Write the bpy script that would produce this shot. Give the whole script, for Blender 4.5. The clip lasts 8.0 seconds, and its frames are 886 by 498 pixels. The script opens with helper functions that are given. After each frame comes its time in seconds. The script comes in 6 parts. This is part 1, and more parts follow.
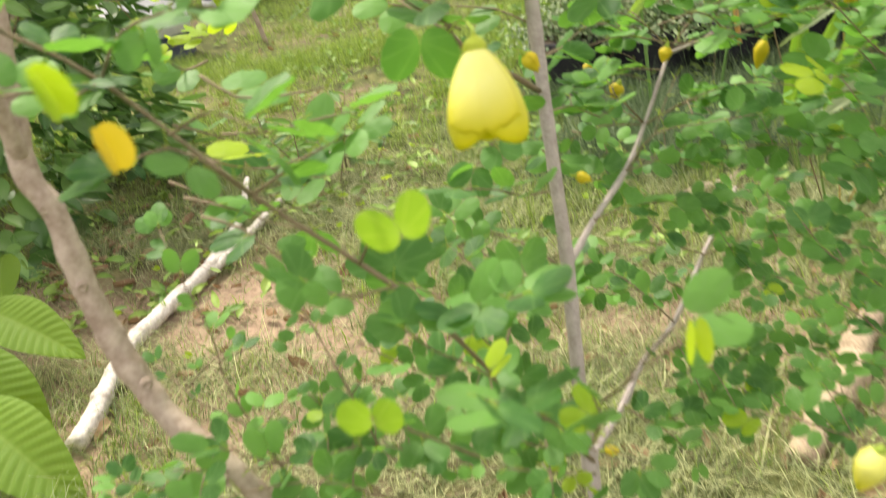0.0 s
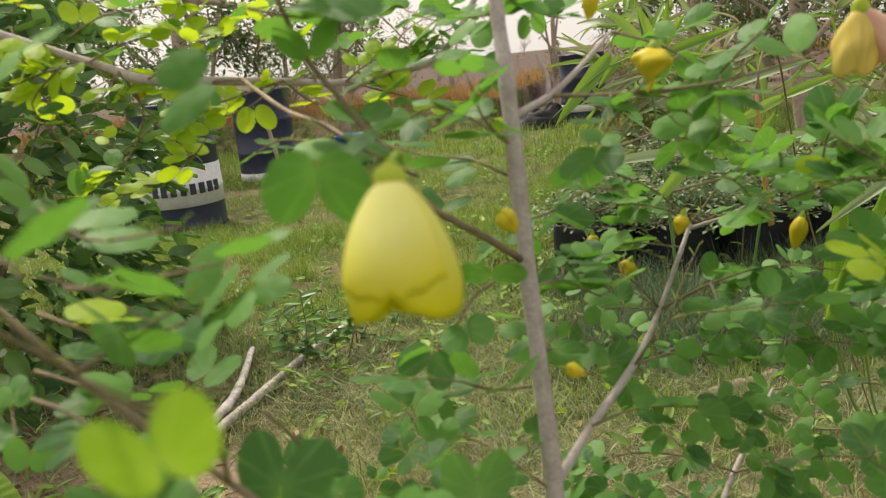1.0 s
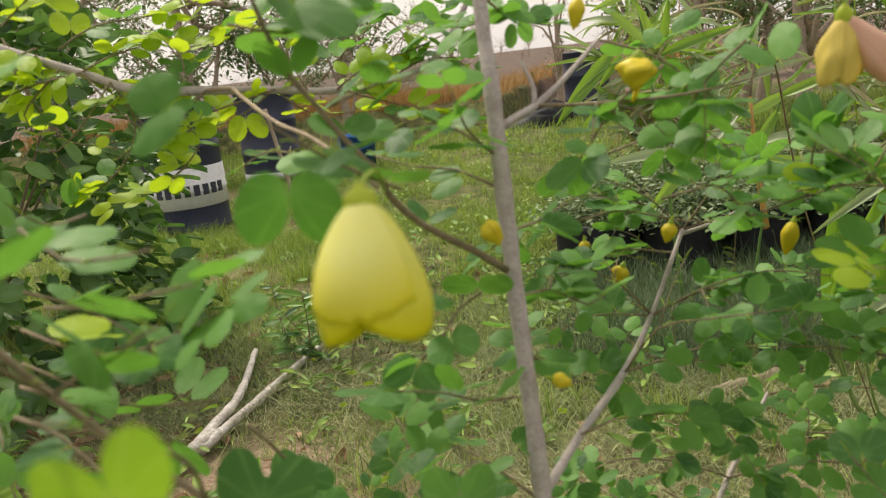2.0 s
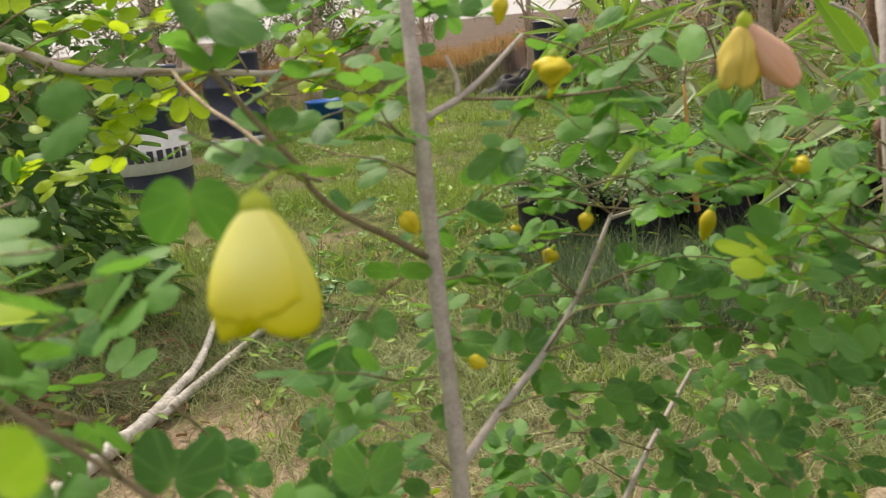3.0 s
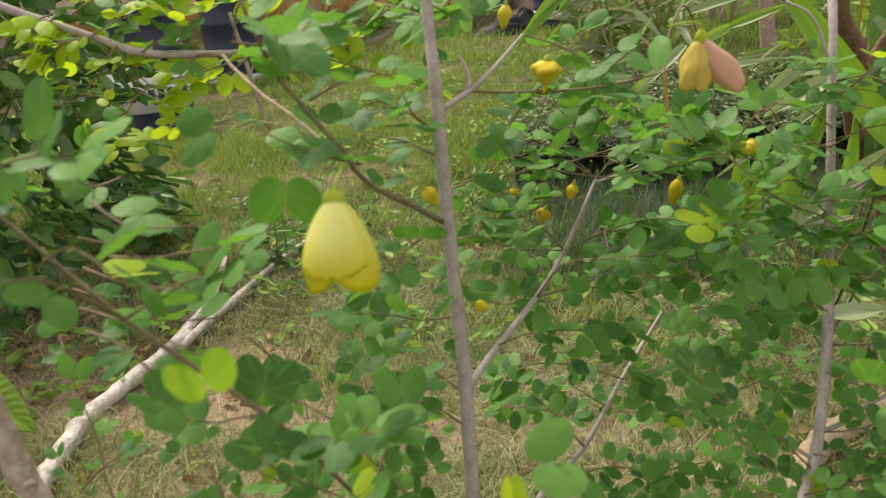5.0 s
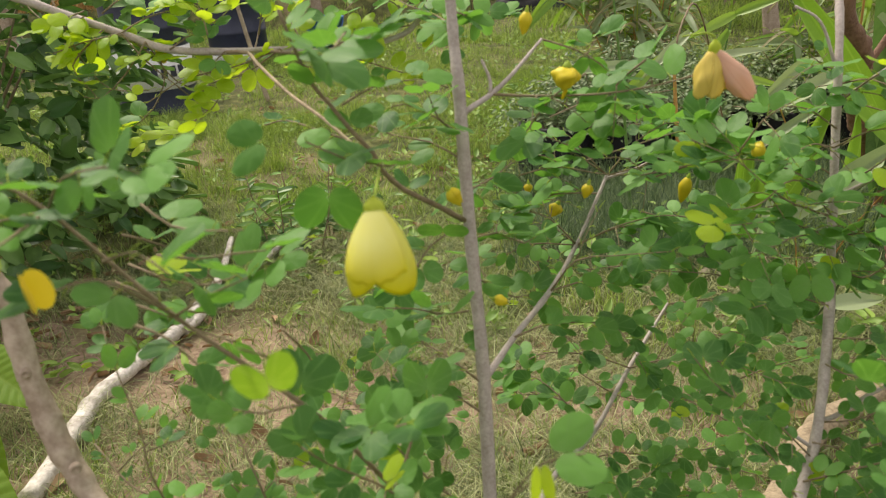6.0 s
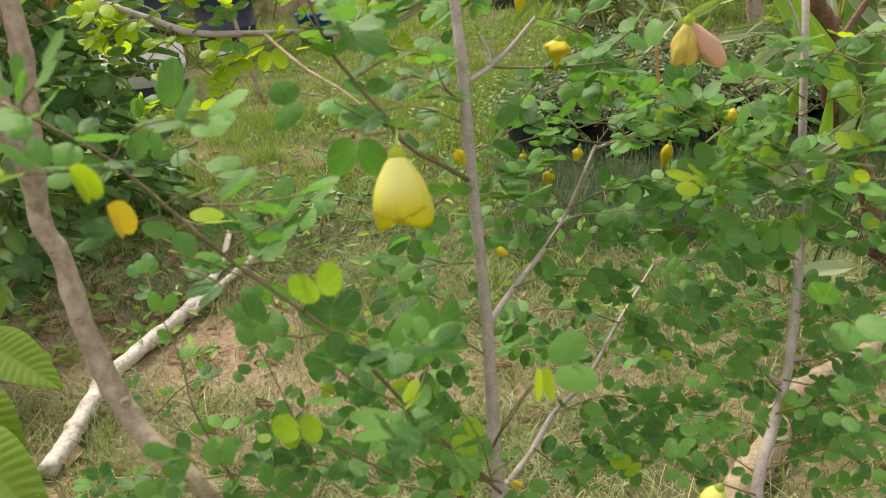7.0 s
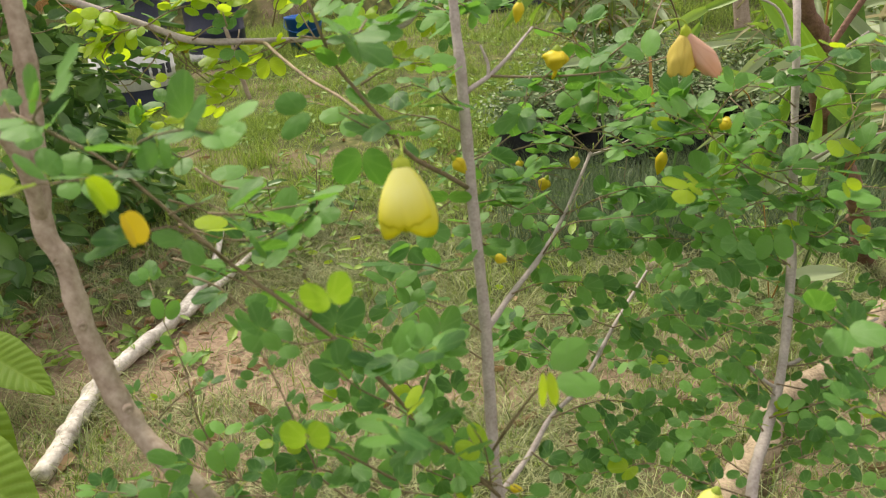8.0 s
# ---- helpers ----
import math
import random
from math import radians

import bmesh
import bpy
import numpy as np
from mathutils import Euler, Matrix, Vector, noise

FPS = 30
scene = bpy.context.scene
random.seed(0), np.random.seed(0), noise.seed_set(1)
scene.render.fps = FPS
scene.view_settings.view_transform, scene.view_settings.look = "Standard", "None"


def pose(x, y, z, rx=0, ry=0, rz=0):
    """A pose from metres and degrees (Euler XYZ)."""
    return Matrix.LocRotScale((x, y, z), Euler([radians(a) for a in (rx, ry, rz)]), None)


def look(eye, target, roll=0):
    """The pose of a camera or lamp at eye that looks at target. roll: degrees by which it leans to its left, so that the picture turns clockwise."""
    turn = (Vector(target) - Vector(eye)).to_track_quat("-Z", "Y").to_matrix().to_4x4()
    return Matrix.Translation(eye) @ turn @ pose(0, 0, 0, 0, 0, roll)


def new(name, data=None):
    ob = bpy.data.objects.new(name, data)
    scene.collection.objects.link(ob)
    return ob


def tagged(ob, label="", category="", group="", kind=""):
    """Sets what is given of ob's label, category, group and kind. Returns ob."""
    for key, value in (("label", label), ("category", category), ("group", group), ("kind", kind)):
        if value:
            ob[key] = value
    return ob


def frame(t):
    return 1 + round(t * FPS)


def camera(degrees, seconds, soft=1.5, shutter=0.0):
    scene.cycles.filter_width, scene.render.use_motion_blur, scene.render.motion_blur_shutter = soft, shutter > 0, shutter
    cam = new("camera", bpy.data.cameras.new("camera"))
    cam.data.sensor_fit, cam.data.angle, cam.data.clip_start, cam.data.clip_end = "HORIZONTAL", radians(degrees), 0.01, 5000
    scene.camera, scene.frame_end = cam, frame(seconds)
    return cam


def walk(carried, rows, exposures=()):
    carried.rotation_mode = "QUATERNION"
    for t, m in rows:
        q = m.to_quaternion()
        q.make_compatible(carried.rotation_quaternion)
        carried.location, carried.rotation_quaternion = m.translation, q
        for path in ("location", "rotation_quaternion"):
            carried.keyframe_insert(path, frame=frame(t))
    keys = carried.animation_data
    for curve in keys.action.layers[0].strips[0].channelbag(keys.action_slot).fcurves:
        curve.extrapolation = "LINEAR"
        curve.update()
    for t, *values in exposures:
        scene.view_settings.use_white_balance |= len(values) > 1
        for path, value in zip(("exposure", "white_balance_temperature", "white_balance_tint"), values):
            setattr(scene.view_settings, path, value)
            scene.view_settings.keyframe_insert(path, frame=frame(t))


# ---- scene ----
cam = camera(56.4, 8.0, soft=0.8, shutter=0.5)
cam.data.dof.use_dof, cam.data.dof.focus_distance, cam.data.dof.aperture_fstop = True, 1.7, 10.0
PATH = [
    (0, (0.022, 0.011, 1.032), (-0.126, 1.813, 0.176), -8.9),
    (0.5, (0.035, 0.108, 0.994), (-0.159, 1.997, 0.368), -7.6),
    (1, (0.063, 0.152, 0.978), (-0.111, 2.094, 0.535), -6.1),
    (1.2, (0.066, 0.163, 0.971), (-0.106, 2.106, 0.524), -5.8),
    (2.3, (0.079, 0.147, 0.993), (-0.11, 2.087, 0.546), -6.9),
    (2.5, (0.08, 0.142, 0.997), (-0.096, 2.079, 0.533), -6.7),
    (3, (0.113, 0.133, 1.002), (-0.01, 2.058, 0.471), -5.5),
    (3.5, (0.124, 0.127, 1.015), (0.019, 2.05, 0.474), -5.5),
    (4, (0.128, 0.114, 1.022), (0.017, 2.032, 0.465), -5.7),
    (4.5, (0.128, 0.069, 1.048), (0.012, 1.969, 0.435), -5.8),
    (5, (0.108, 0.004, 1.065), (-0.013, 1.882, 0.389), -4.9),
    (5.2, (0.101, -0.005, 1.068), (-0.029, 1.868, 0.381), -4.7),
    (6.3, (0.089, -0.042, 1.098), (-0.025, 1.817, 0.369), -4.2),
    (6.5, (0.088, -0.062, 1.096), (-0.016, 1.8, 0.374), -4.4),
    (7, (0.076, -0.117, 1.089), (-0.02, 1.741, 0.354), -4.9),
    (7.5, (0.07, -0.133, 1.092), (-0.006, 1.726, 0.357), -4.7),
    (8, (0.065, -0.125, 1.097), (-0.002, 1.736, 0.367), -4.6),
]
walk(cam, [(t, look(eye, target, roll)) for t, eye, target, roll in PATH],
     exposures=[(0.0, 1.20, 7150, 9), (0.5, 0.84, 7150, 9), (0.9, 0.46, 7150, 9), (1.2, 0.45, 7150, 9), (2.5, 0.42, 7150, 9), (3.0, 0.51, 7150, 9), (3.5, 0.50, 7150, 9), (4.0, 0.41, 7150, 9), (8.0, 0.62, 7150, 9)])

# ---- world and light ----
world = bpy.data.worlds.new("overcast_sky")
scene.world = world
world.use_nodes = True
wn, wl = world.node_tree.nodes, world.node_tree.links
sky = wn.new("ShaderNodeTexSky")
sky.sky_type, sky.sun_disc = "NISHITA", False
sky.sun_elevation, sky.sun_rotation = radians(52), radians(-35)
sky.dust_density, sky.air_density = 4.0, 1.0
sky_scale = wn.new("ShaderNodeMix")
sky_scale.data_type = "RGBA"
sky_scale.inputs["Factor"].default_value = 0.72
sky_scale.inputs["B"].default_value = (9.6, 9.2, 9.3, 1)
wl.new(sky.outputs[0], sky_scale.inputs["A"])
wl.new(sky_scale.outputs["Result"], wn["Background"].inputs["Color"])
wn["Background"].inputs["Strength"].default_value = 0.088

sun_lamp = bpy.data.lights.new("sun", "SUN")
sun_lamp.energy, sun_lamp.angle, sun_lamp.color = 2.95, radians(12), (1.0, 0.95, 0.86)
sun = new("sun", sun_lamp)
sun.matrix_world = look((-4, 6, 10), (0, 0.5, 0))


# ---- materials ----
def material(name):
    m = bpy.data.materials.new(name)
    m.use_nodes = True
    return m, m.node_tree.nodes, m.node_tree.links


def ramp(nodes, *stops):
    r = nodes.new("ShaderNodeValToRGB")
    while len(r.color_ramp.elements) < len(stops):
        r.color_ramp.elements.new(0.5)
    for e, (p, c) in zip(r.color_ramp.elements, stops):
        e.position, e.color = p, (*c, 1)
    return r


def noise_tex(nodes, links, scale, detail=4, coords="Object", rough=0.55):
    tc = nodes.new("ShaderNodeTexCoord")
    n = nodes.new("ShaderNodeTexNoise")
    n.inputs["Scale"].default_value, n.inputs["Detail"].default_value, n.inputs["Roughness"].default_value = scale, detail, rough
    links.new(tc.outputs[coords], n.inputs["Vector"])
    return n


def bump(nodes, links, height, strength, distance):
    b = nodes.new("ShaderNodeBump")
    b.inputs["Strength"].default_value, b.inputs["Distance"].default_value = strength, distance
    links.new(height, b.inputs["Height"])
    links.new(b.outputs[0], nodes["Principled BSDF"].inputs["Normal"])


def surface(name, dark, light, scale, rough=0.7, relief=0.3, depth=0.002, metal=0.0, fine=6.0, spec=0.5):
    """A mottled opaque surface: two colours by noise, with finer grain in the relief."""
    m, n, l = material(name)
    p = n["Principled BSDF"]
    a, b = noise_tex(n, l, scale), noise_tex(n, l, scale * fine, 6)
    mix = n.new("ShaderNodeMath")
    mix.operation = "ADD"
    half = n.new("ShaderNodeMath")
    half.operation = "MULTIPLY"
    half.inputs[1].default_value = 0.5
    l.new(a.outputs["Fac"], mix.inputs[0])
    l.new(b.outputs["Fac"], mix.inputs[1])
    l.new(mix.outputs[0], half.inputs[0])
    r = ramp(n, (0.36, dark), (0.64, light))
    l.new(half.outputs[0], r.inputs[0])
    l.new(r.outputs[0], p.inputs["Base Color"])
    p.inputs["Roughness"].default_value, p.inputs["Metallic"].default_value = rough, metal
    p.inputs["Specular IOR Level"].default_value = spec
    bump(n, l, b.outputs["Fac"], relief, depth)
    return m


def leafy(name, dark, light, glow, through_light=0.35, rough=0.5, vein=(0.0, 0.0, 0.0), vein_amount=0.0, island=False, spec=0.4, grain=260.0, tip=None):
    """A thin leaf: reflects its green, lets light through as a yellower one; a value of its own for every leaf."""
    m, n, l = material(name)
    p, out = n["Principled BSDF"], n["Material Output"]
    if island:
        rnd = n.new("ShaderNodeNewGeometry").outputs["Random Per Island"]
    else:
        rnd = n.new("ShaderNodeObjectInfo").outputs["Random"]
    tex = noise_tex(n, l, grain * 0.15 if island else 60.0, 5)
    add = n.new("ShaderNodeMath")
    add.operation, add.inputs[1].default_value = "MULTIPLY_ADD", 0.6
    l.new(rnd, add.inputs[0])
    sub = n.new("ShaderNodeMath")
    sub.operation, sub.inputs[1].default_value = "MULTIPLY", 0.4
    l.new(tex.outputs["Fac"], sub.inputs[0])
    l.new(sub.outputs[0], add.inputs[2])
    r = ramp(n, (0.2, dark), (0.8, light))
    l.new(add.outputs[0], r.inputs[0])
    colour = r.outputs[0]
    if vein_amount:
        uv = n.new("ShaderNodeUVMap")
        sep = n.new("ShaderNodeSeparateXYZ")
        l.new(uv.outputs[0], sep.inputs[0])
        ang = n.new("ShaderNodeMath")
        ang.operation = "ARCTAN2"
        l.new(sep.outputs[0], ang.inputs[0])
        l.new(sep.outputs[1], ang.inputs[1])
        s = n.new("ShaderNodeMath")
        s.operation, s.inputs[1].default_value = "MULTIPLY", 11.0
        l.new(ang.outputs[0], s.inputs[0])
        c = n.new("ShaderNodeMath")
        c.operation = "COSINE"
        l.new(s.outputs[0], c.inputs[0])
        pw = n.new("ShaderNodeMapRange")
        pw.inputs["From Min"].default_value, pw.inputs["From Max"].default_value = 0.82, 1.0
        pw.inputs["To Max"].default_value = vein_amount
        l.new(c.outputs[0], pw.inputs[0])
        veins = n.new("ShaderNodeMix")
        veins.data_type = "RGBA"
        veins.inputs["B"].default_value = (*vein, 1)
        l.new(pw.outputs[0], veins.inputs["Factor"])
        l.new(colour, veins.inputs["A"])
        colour = veins.outputs["Result"]
        ln = n.new("ShaderNodeVectorMath")
        ln.operation = "LENGTH"
        l.new(uv.outputs[0], ln.inputs[0])
        near = n.new("ShaderNodeMapRange")
        near.inputs["From Min"].default_value, near.inputs["From Max"].default_value = (0.30, 0.02) if tip is None else (0.45, 0.95)
        near.inputs["To Max"].default_value = 0.55 if tip is None else 0.95
        l.new(ln.outputs["Value"], near.inputs[0])
        joint = n.new("ShaderNodeMix")
        joint.data_type = "RGBA"
        joint.inputs["B"].default_value = (*(tip or vein), 1)
        l.new(near.outputs[0], joint.inputs["Factor"])
        l.new(colour, joint.inputs["A"])
        colour = joint.outputs["Result"]
        bump(n, l, pw.outputs[0], 0.25, 0.0006)
    l.new(colour, p.inputs["Base Color"])
    p.inputs["Roughness"].default_value, p.inputs["Specular IOR Level"].default_value = rough, spec
    tr = n.new("ShaderNodeBsdfTranslucent")
    tint = n.new("ShaderNodeMix")
    tint.data_type, tint.blend_type = "RGBA", "MIX"
    tint.inputs["Factor"].default_value, tint.inputs["B"].default_value = 0.6, (*glow, 1)
    l.new(colour, tint.inputs["A"])
    l.new(tint.outputs["Result"], tr.inputs["Color"])
    mix = n.new("ShaderNodeMixShader")
    mix.inputs[0].default_value = through_light
    l.new(p.outputs[0], mix.inputs[1])
    l.new(tr.outputs[0], mix.inputs[2])
    l.new(mix.outputs[0], out.inputs["Surface"])
    return m


LEAF = leafy("orchid_leaf_green", (0.028, 0.112, 0.027), (0.170, 0.385, 0.078), (0.22, 0.50, 0.045), 0.44, 0.55, (0.18, 0.35, 0.10), 0.50, spec=0.42)
# Lime is partly leaf colour, partly backlight put into the colour.
LIME = leafy("orchid_leaf_lime", (0.24, 0.42, 0.022), (0.43, 0.59, 0.045), (0.65, 0.83, 0.025), 0.53, 0.5, (0.42, 0.56, 0.10), 0.4)
YOUNG = leafy("orchid_leaf_young", (0.16, 0.33, 0.03), (0.28, 0.46, 0.05), (0.42, 0.64, 0.03), 0.48, 0.5, (0.36, 0.52, 0.10), 0.4)
MIDGREEN = leafy("orchid_leaf_mid", (0.05, 0.155, 0.028), (0.09, 0.23, 0.045), (0.14, 0.36, 0.03), 0.40, 0.55, (0.16, 0.33, 0.08), 0.4, spec=0.28)
OLD = leafy("orchid_leaf_yellow", (0.52, 0.40, 0.02), (0.62, 0.50, 0.04), (0.75, 0.55, 0.03), 0.45, 0.55)
LEAF_JOINED = leafy("orchid_leaf_green_mass", (0.028, 0.112, 0.027), (0.170, 0.385, 0.078), (0.22, 0.50, 0.045), 0.44, 0.55, (0.18, 0.35, 0.10), 0.50, spec=0.42, island=True)
# Light on the flower is put into the pale upper colour; tips stay yellow.
PETAL = leafy("yellow_petal", (0.88, 0.87, 0.20), (0.93, 0.92, 0.36), (0.92, 0.93, 0.05), 0.50, 0.55, (0.86, 0.80, 0.12), 0.20, tip=(0.86, 0.80, 0.018))
PETAL_PALE = leafy("pale_yellow_petal", (0.89, 0.88, 0.26), (0.93, 0.92, 0.52), (0.93, 0.93, 0.10), 0.48, 0.55, (0.90, 0.86, 0.24), 0.20, tip=(0.87, 0.81, 0.030))
PETAL_OLD = leafy("faded_pink_petal", (0.72, 0.44, 0.31), (0.82, 0.56, 0.43), (0.80, 0.48, 0.25), 0.3, 0.6, (0.62, 0.32, 0.24), 0.4)
PETAL_TAN = leafy("faded_yellow_petal", (0.72, 0.58, 0.10), (0.80, 0.66, 0.17), (0.80, 0.60, 0.08), 0.3, 0.6, (0.6, 0.45, 0.1), 0.3)
BUD = leafy("bud_yellow", (0.66, 0.53, 0.02), (0.76, 0.64, 0.04), (0.8, 0.55, 0.02), 0.25, 0.5)
CALYX_LIME = leafy("calyx_lime", (0.40, 0.50, 0.04), (0.52, 0.60, 0.07), (0.55, 0.68, 0.05), 0.35, 0.6)
CALYX = leafy("calyx_green", (0.30, 0.42, 0.05), (0.40, 0.52, 0.08), (0.45, 0.6, 0.06), 0.3, 0.6)
BARK = surface("grey_stem_bark", (0.33, 0.28, 0.26), (0.52, 0.46, 0.44), 55, 0.8, 0.5, 0.0010, spec=0.25)
BARK_BROWN = surface("brown_twig_bark", (0.13, 0.100, 0.055), (0.28, 0.215, 0.135), 120, 0.75, 0.4, 0.0008)
BARK_TREE = surface("brown_trunk_bark", (0.29, 0.22, 0.17), (0.50, 0.41, 0.34), 34, 0.85, 0.5, 0.0016, spec=0.2, fine=4.0)
BARK_RED = surface("red_brown_bark", (0.11, 0.055, 0.035), (0.23, 0.13, 0.085), 30, 0.8, 0.7, 0.004)
BLEACHED = surface("bleached_wood", (0.33, 0.29, 0.25), (0.76, 0.72, 0.67), 17, 0.8, 0.6, 0.004, fine=5.0)
LOG = surface("tan_log_bark", (0.20, 0.15, 0.095), (0.43, 0.34, 0.23), 25, 0.85, 0.6, 0.004)
LOG_PALE = surface("weathered_stake_wood", (0.28, 0.22, 0.16), (0.50, 0.42, 0.33), 22, 0.85, 0.5, 0.003, spec=0.2)
NAVY = surface("navy_drum_paint", (0.016, 0.020, 0.048), (0.028, 0.034, 0.075), 14, 0.42, 0.15, 0.001)
WHITE = surface("white_drum_paint", (0.60, 0.60, 0.62), (0.78, 0.78, 0.80), 12, 0.45, 0.12, 0.001)
LETTER = surface("dark_marking_paint", (0.025, 0.027, 0.05), (0.04, 0.042, 0.07), 30, 0.5, 0.1, 0.0005)
BLUE = surface("blue_plastic", (0.01, 0.10, 0.42), (0.02, 0.16, 0.55), 18, 0.4, 0.1, 0.0006)
WEED = leafy("weed_leaf_mass", (0.09, 0.20, 0.035), (0.32, 0.46, 0.10), (0.35, 0.55, 0.05), 0.3, 0.5, island=True)
BLACK = surface("black_bag_plastic", (0.006, 0.006, 0.009), (0.018, 0.018, 0.023), 30, 0.62, 0.5, 0.003, spec=0.3)
SOIL = surface("potting_soil", (0.05, 0.035, 0.022), (0.12, 0.085, 0.055), 60, 0.95, 0.8, 0.006)
CITRUS = leafy("citrus_leaf_dark", (0.034, 0.105, 0.024), (0.22, 0.39, 0.105), (0.09, 0.22, 0.02), 0.2, 0.42, spec=0.5)
CITRUS_MASS = leafy("citrus_leaf_mass", (0.034, 0.105, 0.024), (0.22, 0.39, 0.105), (0.09, 0.22, 0.02), 0.2, 0.42, spec=0.5, island=True)
BAMBOO = leafy("bamboo_leaf", (0.09, 0.22, 0.03), (0.36, 0.53, 0.10), (0.34, 0.54, 0.04), 0.36, 0.45)
BAMBOO_PALE = leafy("bamboo_leaf_pale", (0.24, 0.32, 0.17), (0.38, 0.45, 0.27), (0.36, 0.5, 0.1), 0.3, 0.5)
BROAD = leafy("broad_blade_green", (0.085, 0.21, 0.03), (0.17, 0.33, 0.05), (0.28, 0.48, 0.025), 0.38, 0.45, (0.26, 0.42, 0.09), 0.45)
DRY = leafy("dry_cane_orange", (0.38, 0.20, 0.05), (0.55, 0.32, 0.10), (0.6, 0.35, 0.1), 0.15, 0.6)
LITTER = leafy("dry_leaf_litter", (0.20, 0.115, 0.06), (0.46, 0.32, 0.20), (0.4, 0.25, 0.1), 0.15, 0.8, island=True)
VARIEGATED = leafy("variegated_leaf_mass", (0.055, 0.11, 0.04), (0.29, 0.36, 0.19), (0.2, 0.34, 0.08), 0.25, 0.5, island=True)
# Darkest blade tones stand in for the shade in gaps between blades.
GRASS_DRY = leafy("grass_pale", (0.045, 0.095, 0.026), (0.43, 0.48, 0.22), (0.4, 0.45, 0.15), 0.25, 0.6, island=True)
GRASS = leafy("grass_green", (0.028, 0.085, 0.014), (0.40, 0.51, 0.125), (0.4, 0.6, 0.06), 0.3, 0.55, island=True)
# Blue-green grass; its dark tones also stand in for shade lying there.
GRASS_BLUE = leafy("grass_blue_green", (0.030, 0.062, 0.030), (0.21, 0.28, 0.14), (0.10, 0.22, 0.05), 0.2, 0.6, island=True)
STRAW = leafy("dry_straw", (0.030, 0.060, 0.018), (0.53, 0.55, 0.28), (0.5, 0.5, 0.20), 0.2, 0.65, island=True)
DRY_BLADE = leafy("dry_bamboo_blade", (0.34, 0.30, 0.18), (0.56, 0.52, 0.36), (0.5, 0.45, 0.2), 0.25, 0.6)
GRASS_ORANGE = leafy("grass_dry_orange", (0.28, 0.15, 0.055), (0.55, 0.36, 0.15), (0.5, 0.3, 0.1), 0.2, 0.7, island=True)
FAR_LEAF = leafy("far_tree_leaf_mass", (0.045, 0.090, 0.035), (0.14, 0.21, 0.085), (0.18, 0.3, 0.06), 0.25, 0.6, island=True)
CORRUGATED = leafy("ribbed_leaf", (0.11, 0.22, 0.02), (0.19, 0.33, 0.04), (0.46, 0.62, 0.02), 0.45, 0.65, (0.40, 0.55, 0.16), 0.0)


def rib_veins(m):
    """Paler slanting side veins and midrib, after the leaf's own outline."""
    n, l = m.node_tree.nodes, m.node_tree.links
    base = n["Principled BSDF"].inputs["Base Color"]
    colour = base.links[0].from_socket
    uv, sep = n.new("ShaderNodeUVMap"), n.new("ShaderNodeSeparateXYZ")
    l.new(uv.outputs[0], sep.inputs[0])

    def step(kind, a, b=None):
        q = n.new("ShaderNodeMath")
        q.operation = kind
        for socket, value in zip(q.inputs, (a, b)):
            if value is None:
                continue
            if isinstance(value, float):
                socket.default_value = value
            else:
                l.new(value, socket)
        return q.outputs[0]
    side = step("ABSOLUTE", sep.outputs[0])
    along = step("SUBTRACT", sep.outputs[1], step("MULTIPLY", side, 0.13))
    wave = step("COSINE", step("MULTIPLY", along, 2 * math.pi * 15))
    vein = step("MAXIMUM", step("POWER", step("MAXIMUM", wave, 0.0), 6.0), step("LESS_THAN", side, 0.04))
    mix = n.new("ShaderNodeMix")
    mix.data_type = "RGBA"
    mix.inputs["B"].default_value = (0.42, 0.54, 0.14, 1)
    l.new(step("MULTIPLY", vein, 0.18), mix.inputs["Factor"])
    l.new(colour, mix.inputs["A"])
    l.new(mix.outputs["Result"], base)


rib_veins(CORRUGATED)


